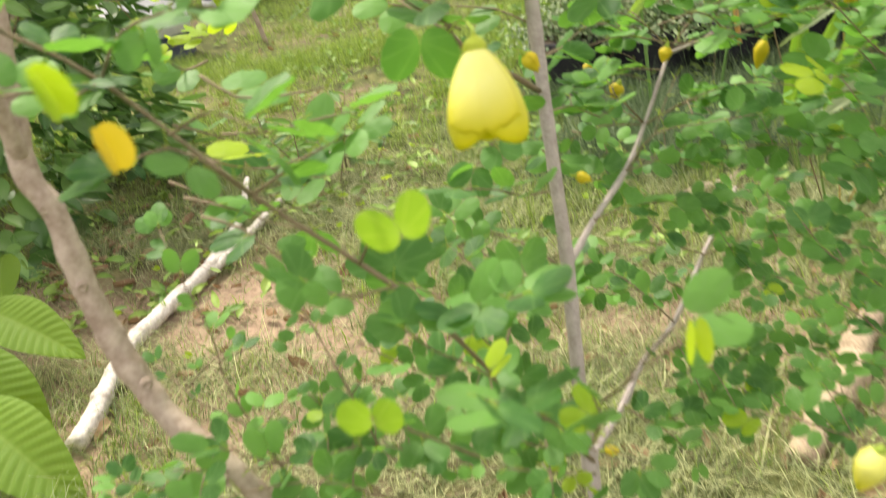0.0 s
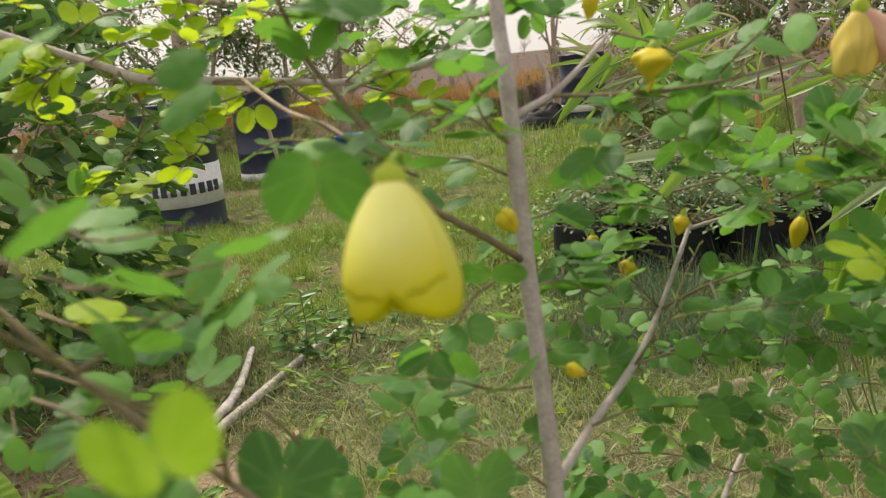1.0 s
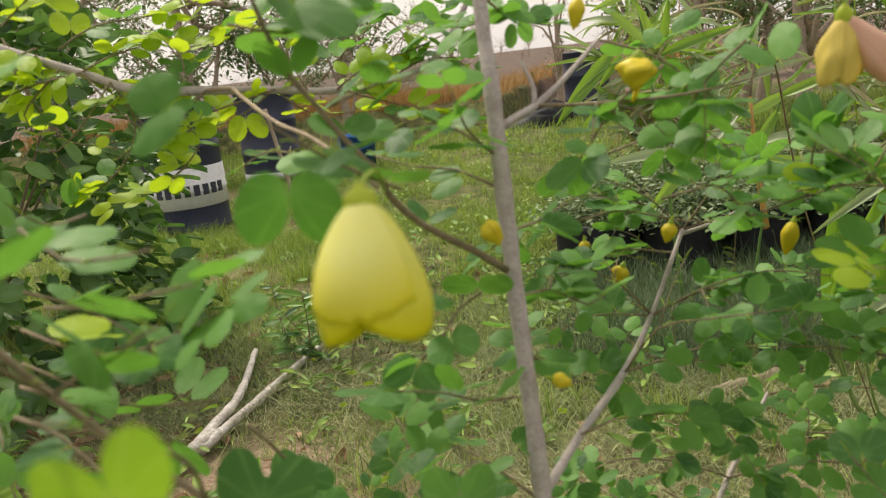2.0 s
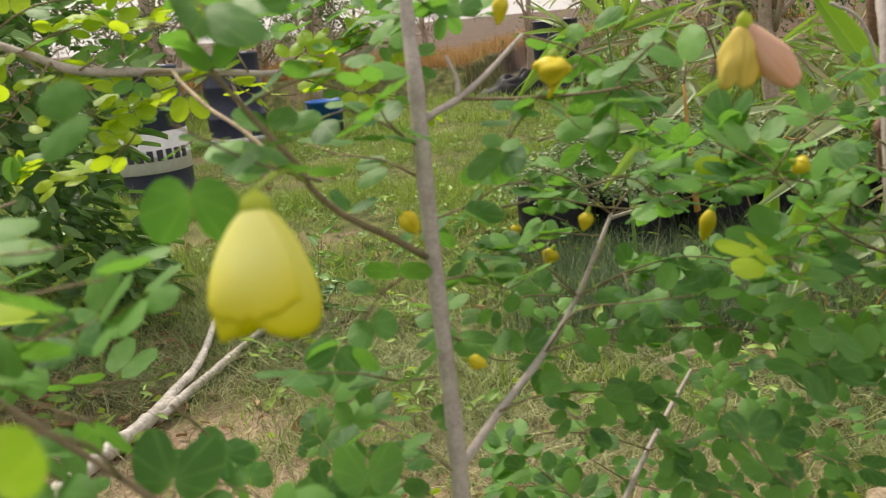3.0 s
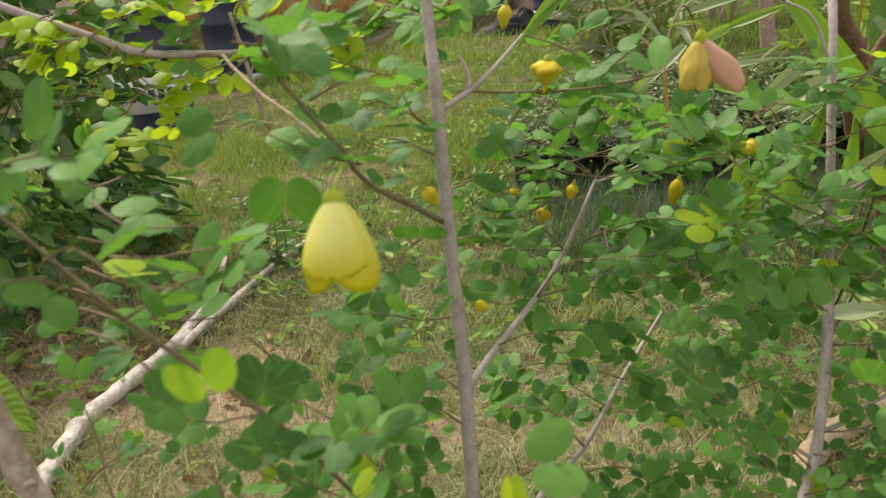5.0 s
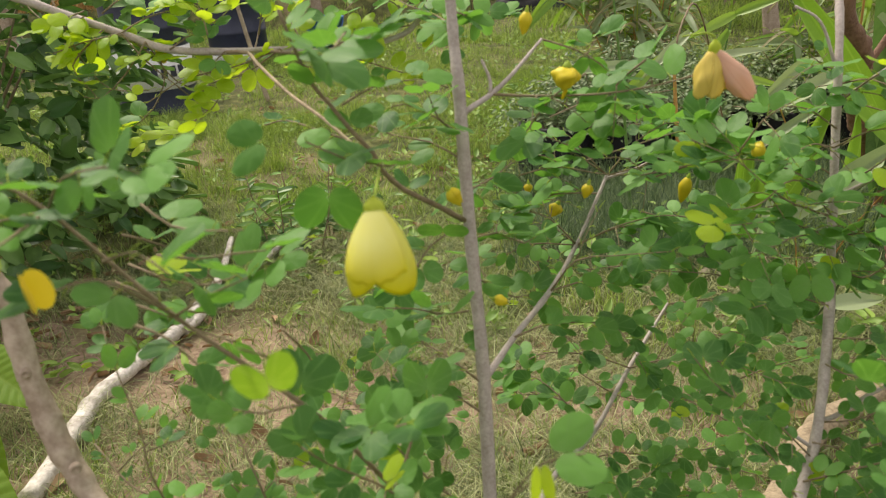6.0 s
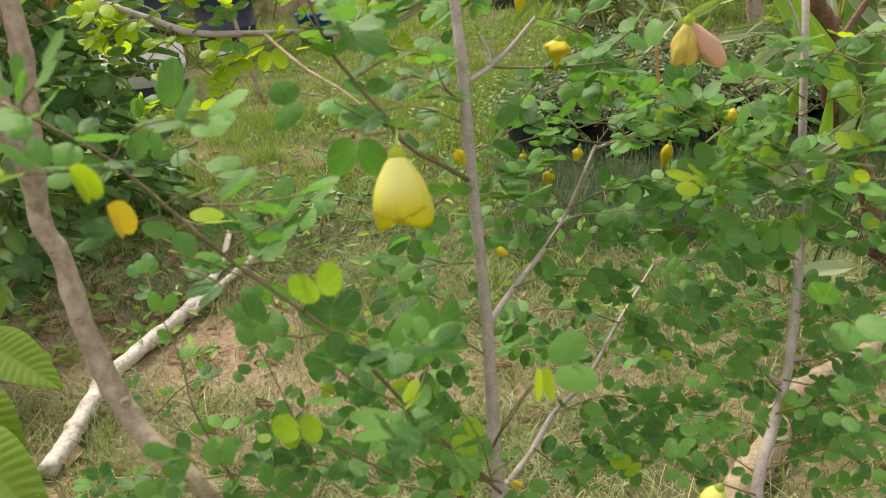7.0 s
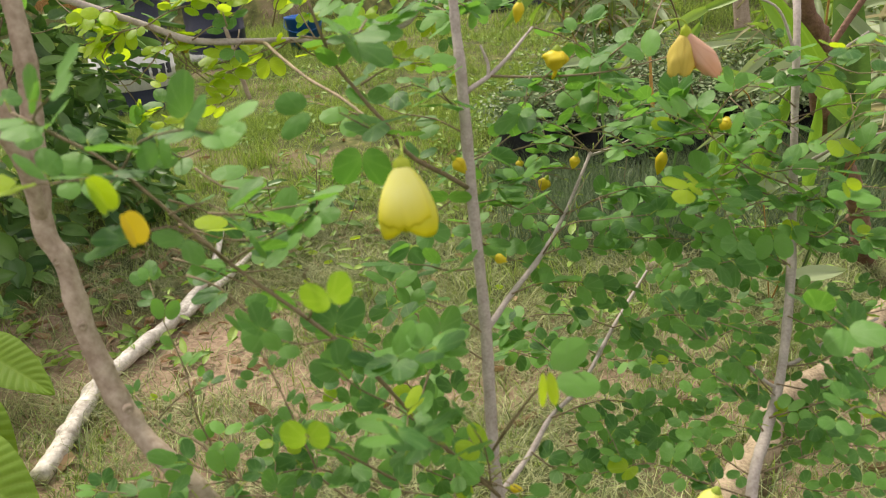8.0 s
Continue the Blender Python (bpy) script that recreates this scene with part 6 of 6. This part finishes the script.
def red_tree():
    t = thing("red_barked_tree", (1.30, 2.30, 0), "slender tree with a leaning knotty reddish-brown trunk", "tree")
    tube("trunk", t, [(1.32, 2.32, -0.02), (1.175, 2.10, 0.216), (1.033, 1.90, 0.423), (0.928, 1.75, 0.551), (0.839, 1.62, 0.641), (0.768, 1.50, 0.726), (0.677, 1.30, 0.850), (0.641, 1.24, 0.892), (0.620, 1.22, 0.918),
                      (0.607, 1.21, 0.946), (0.602, 1.20, 0.990), (0.585, 1.19, 1.10), (0.57, 1.18, 1.40)], 0.024, 0.0115, BARK_RED, 16, 0.006, 0.55)
    tube("limb", t, [(0.690, 1.32, 0.835), (0.760, 1.34, 0.930), (0.860, 1.38, 1.060), (0.96, 1.40, 1.30)], 0.006, 0.004, BARK_RED, 8, 0.02, 0.2)


bleached_branch()
tan_log()
dry_stick()
citrus_bush()
seedling()
ribbed_plant()
drum("drum", -2.29, 5.92, 0.0, "navy steel drum with white band and dark marking bars", True)
drum("drum", -2.32, 8.3, 0.6, "navy steel drum with a white foot, farther back on the grass", False, 0.012, 0.09)
drum("drum", 1.10, 11.0, 0.3, "navy steel drum near the earth bank", False, 0.17, 0.26)
pail()
stake()
black_sheet()
for n, (x, y, r0, h, ph) in enumerate([(0.40, 3.64, 0.165, 0.25, 0.14), (0.74, 3.62, 0.165, 0.24, 0.15), (1.08, 3.64, 0.165, 0.25, 0.15), (1.42, 3.66, 0.165, 0.25, 0.17), (1.76, 3.74, 0.165, 0.25, 0.18), (0.56, 3.99, 0.165, 0.26, 0.18), (0.92, 3.98, 0.165, 0.26, 0.19), (1.27, 4.01, 0.165, 0.26, 0.20), (0.72, 4.36, 0.165, 0.26, 0.22), (1.08, 4.38, 0.165, 0.26, 0.24), (1.60, 4.12, 0.165, 0.26, 0.26)]):
    grow_bag(x, y, r0, h, n + 2, ph, "black plastic bag of soil holding a bushy small-leaved plant")
bamboo(2.05, 3.0, 24, 12, 0.5, 0.9, "low bamboo clump of pale and withered leaves", 0.4, 0.4)
bamboo(1.05, 5.10, 21, 18, 0.62, 1.15, "bamboo clump with pale and bright green pointed leaves", 0.48, 0.22, 8)
bamboo(1.75, 3.9, 22, 12, 0.7, 1.5, "tall bamboo clump with drooping pointed leaves")
bamboo(1.25, 6.0, 23, 10, 0.7, 1.5, "bamboo clump behind the black plant bags")
reed()
strap_plant()
red_tree()


# ---- trees and bank in the distance ----
def far_tree(x, y, tall, crown, seed, label, count, bare=False):
    t = thing("tree", (x, y, height(x, y)), label, "tree", "distant trees")
    r = random.Random(seed)
    z0 = height(x, y)
    tube("trunk", t, [(x, y, z0 - 0.05), (x + 0.05 * tall * r.uniform(-1, 1), y, z0 + tall * 0.3), (x + 0.06 * tall * r.uniform(-1, 1), y, z0 + tall * 0.65)], 0.026 * tall, 0.012 * tall, BARK_TREE, 9, tall * 0.05, 0.2)
    tips = []
    for k in range(9):
        a = k * 2.4 + r.random()
        s = Vector((x, y, z0 + tall * r.uniform(0.05, 0.6)))
        e = Vector((x + crown * r.uniform(0.4, 1) * math.cos(a), y + crown * r.uniform(0.4, 1) * math.sin(a), z0 + tall * r.uniform(0.25, 1.0)))
        tube("limb", t, [s, s.lerp(e, 0.5) + Vector((0, 0, tall * 0.06)), e], 0.010 * tall, 0.003 * tall, BARK_TREE, 6, tall * 0.06, 0.1)
        tips += [s.lerp(e, f) for f in (0.4, 0.6, 0.8, 1.0)]
        for j in range(5):
            q = s.lerp(e, r.uniform(0.4, 1))
            e2 = q + Vector((r.gauss(0, 1), r.gauss(0, 1), r.gauss(0.5, 0.6))) * crown * 0.24
            tube("twig", t, [q, (q + e2) / 2 + Vector((0, 0, 0.02 * tall)), e2], 0.004 * tall, 0.0015 * tall, BARK_TREE, 4, tall * 0.08)
            tips += [e2, q.lerp(e2, 0.5)]
    leaf = lance_mesh("tree_leaf", FAR_LEAF, 0.45, 0.1, 0.2, 2, 2)
    items = []
    for k in range(count):
        q = r.choice(tips) + Vector((r.gauss(0, 1), r.gauss(0, 1), r.gauss(0, 1))) * crown * 0.09
        items.append((aim(q, (r.gauss(0, 1), r.gauss(0, 1), r.gauss(-0.3, 0.6)), (r.gauss(0, 0.5), r.gauss(0, 0.5), 1), r.uniform(0.014, 0.030) * tall), leaf))
    joined("crown", t, items, FAR_LEAF)


far_tree(-3.0, 8.6, 3.2, 1.3, 31, "leafy green tree beyond the dark bush", 2600)
far_tree(-5.2, 9.5, 3.8, 1.8, 32, "leafy green tree beyond the dark bush", 2600)
for hx, hy, ht, hc, hs in [(-7.5, 10.5, 2.6, 1.5, 41), (-6.2, 12.0, 2.4, 1.3, 42), (-4.2, 11.6, 2.2, 1.3, 43), (-3.1, 12.6, 1.9, 1.1, 44), (-1.7, 13.0, 1.5, 0.9, 45), (2.9, 10.5, 2.3, 1.2, 46), (3.6, 13.0, 2.4, 1.4, 47), (5.0, 10.0, 2.6, 1.5, 48)]:
    far_tree(hx, hy, ht, hc, hs, "leafy bush in the hedge behind the drums", 2200)
far_tree(-2.0, 11.0, 2.6, 0.9, 36, "small bushy tree with grey-green leaves", 1500)
far_tree(-3.4, 19.0, 4.5, 1.8, 33, "thin bare-branched tree against the pale sky", 500)
far_tree(-0.9, 16.5, 2.0, 0.7, 37, "thin half-bare young tree against the pale sky", 260)
far_tree(0.95, 14.0, 2.4, 0.55, 34, "thin young sapling near the ploughed field", 120)
far_tree(2.6, 7.4, 2.8, 1.3, 39, "dense dark tree behind the bamboo", 2400)
far_tree(1.55, 9.4, 2.3, 0.6, 53, "dense dark tree behind the bamboo", 1700)
far_tree(2.0, 8.6, 2.4, 0.9, 51, "dense dark tree behind the bamboo", 2200)
far_tree(3.0, 10.2, 3.0, 1.2, 52, "dense dark tree behind the bamboo", 2200)
far_tree(4.2, 8.8, 3.6, 1.7, 35, "dense dark tree behind the bamboo", 2600)
far_tree(6.5, 12.0, 4.5, 2.2, 38, "dense dark tree behind the bamboo", 2600)
for k in range(12):
    rr = random.Random(300 + k)
    far_tree(-26 + k * 4.6 + rr.uniform(-2, 2), rr.uniform(38, 75), rr.uniform(1.0, 2.2), rr.uniform(0.7, 1.4), 400 + k, "small bush standing in the ploughed field", 260)
for k in range(26):
    rr = random.Random(100 + k)
    far_tree(-120 + k * 10 + rr.uniform(-4, 4), 170 + rr.uniform(-30, 40), rr.uniform(3, 6), rr.uniform(2, 4), 60 + k, "distant hazy tree along the horizon", 240)


# ---- grass and litter ----
def blades(name, mat, label, spots, seed, length, width, seg=3, lean=0.9, lean_least=0.15, curl=0.5):
    """Grass as one mesh: curved tapering blades at the given ground points."""
    r = np.random.default_rng(seed)
    n = len(spots)
    L = r.uniform(*length, n)
    a = r.uniform(0, 2 * np.pi, n)
    bend = r.uniform(lean_least, lean, n)
    w = r.uniform(*width, n)
    face = a + r.normal(np.pi / 2, 0.5, n)
    verts = np.empty((n, 2 * seg + 1, 3))
    twist = r.normal(0, curl, n)
    for i in range(seg + 1):
        s = i / seg
        out = L * bend * s ** 1.6
        ang = a + twist * s
        x, y = spots[:, 0] + out * np.cos(ang), spots[:, 1] + out * np.sin(ang)
        z = spots[:, 2] + L * np.sqrt(np.maximum(0.02, 1 - (bend * 0.93) ** 2)) * (s - 0.35 * bend * s * s)
        if i < seg:
            ww = w * (1 - 0.6 * s) / 2
            verts[:, 2 * i] = np.stack([x - ww * np.cos(face), y - ww * np.sin(face), z], 1)
            verts[:, 2 * i + 1] = np.stack([x + ww * np.cos(face), y + ww * np.sin(face), z], 1)
        else:
            verts[:, 2 * seg] = np.stack([x, y, z], 1)
    k = 2 * seg + 1
    base = np.arange(n)[:, None] * k
    quads = np.concatenate([base + np.array([2 * i, 2 * i + 1, 2 * i + 3, 2 * i + 2]) for i in range(seg - 1)]) if seg > 1 else np.zeros((0, 4), int)
    tris = base + np.array([2 * seg - 2, 2 * seg - 1, 2 * seg])
    me = bpy.data.meshes.new(name)
    me.vertices.add(n * k)
    me.vertices.foreach_set("co", verts.ravel())
    idx = np.concatenate([quads.ravel(), tris.ravel()])
    me.loops.add(len(idx))
    me.loops.foreach_set("vertex_index", idx.astype(np.int32))
    starts = np.concatenate([np.arange(len(quads)) * 4, len(quads) * 4 + np.arange(n) * 3]).astype(np.int32)
    me.polygons.add(len(starts))
    me.polygons.foreach_set("loop_start", starts)
    me.materials.append(mat)
    me.update(calc_edges=True)
    tagged(new(name, me), label, "grass", kind="stuff")


def scatter(n, x0, x1, y0, y1, seed, keep, clump=0.0, per=1):
    """Ground points, more of them where keep() is high, in clumps."""
    r = random.Random(seed)
    out = []
    while len(out) < n:
        x, y = r.uniform(x0, x1), r.uniform(y0, y1)
        if r.random() < keep(x, y):
            for _ in range(per):
                qx, qy = x + r.gauss(0, clump), y + r.gauss(0, clump)
                out.append((qx, qy, height(qx, qy) - 0.004))
    return np.array(out[:n])


def track_line(x):
    """The middle of the bare track."""
    return 1.68 - 0.22 * x + 0.07 * noise.noise(Vector((x * 2, 0, 0)))


def turf_near(x, y):
    track = math.exp(-((y - track_line(x)) / 0.15) ** 2)
    track *= 0.95 if x < -0.25 else 0.45
    track = max(track, 0.25 if x < -0.5 else 0.0)
    return max(0.02, (1 - track) * (0.50 + 0.8 * noise.noise(Vector((x * 1.6, y * 1.6, 7)))))


def straw_near(x, y):
    bare = math.exp(-((y - track_line(x)) / 0.13) ** 2) * (0.97 if x < -0.2 else 0.6)
    return max(0.02, (1 - bare) * (0.42 + 1.5 * noise.noise(Vector((x * 2.6, y * 2.6, 4))) + 0.7 * noise.noise(Vector((x * 9, y * 9, 6)))) * (1 - 0.8 * math.exp(-((x - 0.55) / 0.30) ** 2 - ((y - 1.58) / 0.13) ** 2)) * (1.0 if x > -0.4 else 0.8))


def tufts(x, y):
    if x < -0.4 and y < 2.8:
        return 0.0
    return max(0.0, 0.1 + 1.2 * noise.noise(Vector((x * 1.1, y * 1.1, 15))))


def turf_far(x, y):
    if 0.2 < x < 2.4 and 2.6 < y < 4.7:
        return 0.01
    return max(0.02, 0.40 + 1.0 * noise.noise(Vector((x * 1.3, y * 1.3, 2))) + 0.4 * noise.noise(Vector((x * 4, y * 4, 9))))


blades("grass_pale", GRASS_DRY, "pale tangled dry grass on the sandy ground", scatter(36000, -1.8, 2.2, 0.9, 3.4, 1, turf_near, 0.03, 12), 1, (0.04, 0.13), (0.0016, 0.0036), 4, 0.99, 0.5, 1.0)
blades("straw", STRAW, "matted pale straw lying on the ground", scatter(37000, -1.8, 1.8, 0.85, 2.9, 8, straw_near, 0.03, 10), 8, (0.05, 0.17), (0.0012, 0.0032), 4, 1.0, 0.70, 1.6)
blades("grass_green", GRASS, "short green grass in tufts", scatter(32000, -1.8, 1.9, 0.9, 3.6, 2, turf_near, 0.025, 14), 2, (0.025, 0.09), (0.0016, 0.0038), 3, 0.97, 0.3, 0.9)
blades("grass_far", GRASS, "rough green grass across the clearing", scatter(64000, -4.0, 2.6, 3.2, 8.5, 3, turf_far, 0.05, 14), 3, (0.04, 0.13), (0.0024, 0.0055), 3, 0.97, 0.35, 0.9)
blades("grass_behind", GRASS, "rough green grass round the shrubs", scatter(24000, -4.0, 4.0, -2.5, 1.0, 21, lambda x, y: 0.0 if abs(x - 0.08) < 0.3 and -0.45 < y < 0.45 else turf_far(x, y), 0.05, 14), 21, (0.04, 0.12), (0.003, 0.006), 3, 0.97, 0.35, 0.9)
blades("grass_sides", GRASS, "rough green grass beside the track", scatter(15000, -4.0, 4.0, 0.9, 3.3, 22, lambda x, y: 0.0 if -1.7 < x < 2.1 else turf_far(x, y) * (0.15 if 1.35 < y < 1.9 else 1.0), 0.05, 14), 22, (0.04, 0.12), (0.003, 0.006), 3, 0.97, 0.35, 0.9)
blades("grass_tufts", GRASS, "taller dark green grass tufts", scatter(26000, -2.6, 1.6, 1.9, 6.5, 12, tufts, 0.045, 70), 12, (0.06, 0.17), (0.0016, 0.0036), 4, 0.9, 0.1, 0.6)
blades("grass_long", GRASS_BLUE, "long dark blue-green grass before the black plant bags", scatter(30000, 0.15, 2.3, 2.45, 3.55, 13, lambda x, y: max(0.0, 0.55 + 0.9 * noise.noise(Vector((x * 2, y * 2, 31)))) * min(1.0, (x - 0.1) * 3), 0.03, 16), 13, (0.08, 0.24), (0.0018, 0.0040), 4, 0.95, 0.2, 0.9)
blades("grass_far_back", GRASS, "rough green grass up to the earth bank", scatter(26000, -7, 7, 8.0, 11.1, 4, turf_far, 0.09, 14), 4, (0.08, 0.2), (0.006, 0.012), 2, 0.9)
blades("grass_orange", GRASS_ORANGE, "dry orange-brown grass on the earth bank", scatter(30000, -7, 7, 11.2, 20.0, 5, lambda x, y: 1.0 if 0.25 < y - bank(x) < 2.6 else 0.0, 0.06, 10), 5, (0.16, 0.40), (0.006, 0.012), 2, 0.8)


def weeds():
    """Low broad-leaved weeds and creeping herbs between the grass."""
    g = thing("ground_weeds", (0.2, 4.5, 0), "low light-green weeds among the grass", "weeds", kind="stuff")
    r = random.Random(77)
    kinds = [lance_mesh("weed_leaf", WEED, w, dd, 0.3, 2, 4) for w, dd in ((0.35, 0.3), (0.5, 0.1), (0.2, 0.4))]
    items = []
    for k in range(520):
        if k < 170:
            x, y = r.gauss(0.65, 0.35), r.gauss(4.3, 0.8)
        else:
            x, y = r.uniform(-3.5, 2.2), 1.9 + 7.0 * r.random() ** 1.4
        tall, n = r.uniform(0.03, 0.14), r.randint(8, 18)
        for j in range(n):
            a = r.uniform(0, 6.2832)
            q = Vector((x + r.gauss(0, 0.035), y + r.gauss(0, 0.035), height(x, y) + tall * r.random()))
            items.append((aim(q, (math.cos(a), math.sin(a), r.uniform(0, 0.9)), (r.gauss(0, 0.3), -0.3, 1), r.uniform(0.02, 0.06)), r.choice(kinds)))
    joined("weed_leaves", g, items, WEED)


def litter():
    g = thing("leaf_litter", (0.6, 1.5, 0), "dry brown fallen leaves scattered on the ground", "leaf litter", kind="stuff")
    r = random.Random(9)
    kinds = [lance_mesh("fallen_leaf", LITTER, w, d, 0.5, 4, 5) for w, d in ((0.45, 0.3), (0.55, -0.2), (0.35, 0.5))]
    items = []
    for k in range(1300):
        x, y = r.uniform(-2.2, 2.0), 0.9 + 5.0 * r.random() ** 1.5
        if k % 8 == 0:
            x, y = r.gauss(-1.15, 0.35), r.gauss(2.35, 0.3)
        elif r.random() > 0.35 + 0.65 * (math.exp(-((x - 0.65) / 0.4) ** 2 - ((y - 1.4) / 0.4) ** 2)):
            continue
        a = r.uniform(0, 6.28)
        items.append((aim((x, y, height(x, y) + 0.012), (math.cos(a), math.sin(a), r.gauss(0, 0.25)), (r.gauss(0, 0.4), r.gauss(0, 0.4), 1), r.uniform(0.02, 0.065)), r.choice(kinds)))
    joined("fallen_leaves", g, items, LITTER)
    items = []
    for k in range(34):
        x, y, a = r.uniform(-1.1, 0.3), r.uniform(1.5, 3.2), r.uniform(0, 6.28)
        items.append((aim((x, y, height(x, y) + 0.035), (math.cos(a), math.sin(a), r.gauss(0, 0.2)), (r.gauss(0, 0.3), r.gauss(-0.2, 0.3), 1), r.uniform(0.026, 0.044)), FOLDED_LIME))
    joined("fallen_leaves_lime", g, items, LIME)
    tv, tf = [], []
    for k in range(90):
        x, y, a, ln = r.uniform(-1.2, 1.6), r.uniform(0.95, 2.6), r.uniform(0, 6.28), r.uniform(0.04, 0.16)
        z = height(x, y) + 0.006
        v, f = tube_data([(x, y, z), (x + ln * 0.5 * math.cos(a), y + ln * 0.5 * math.sin(a), z + 0.006), (x + ln * math.cos(a + 0.2), y + ln * math.sin(a + 0.2), z)], 0.0018, 0.001, 5, 0.03)
        o = len(tv)
        tv += v
        tf += [tuple(i + o for i in q) for q in f]
    ob = part("dry_sticks", mesh_of("dry_sticks", tv, tf, LOG), g)
    ob["kind"] = "stuff"


litter()
weeds()
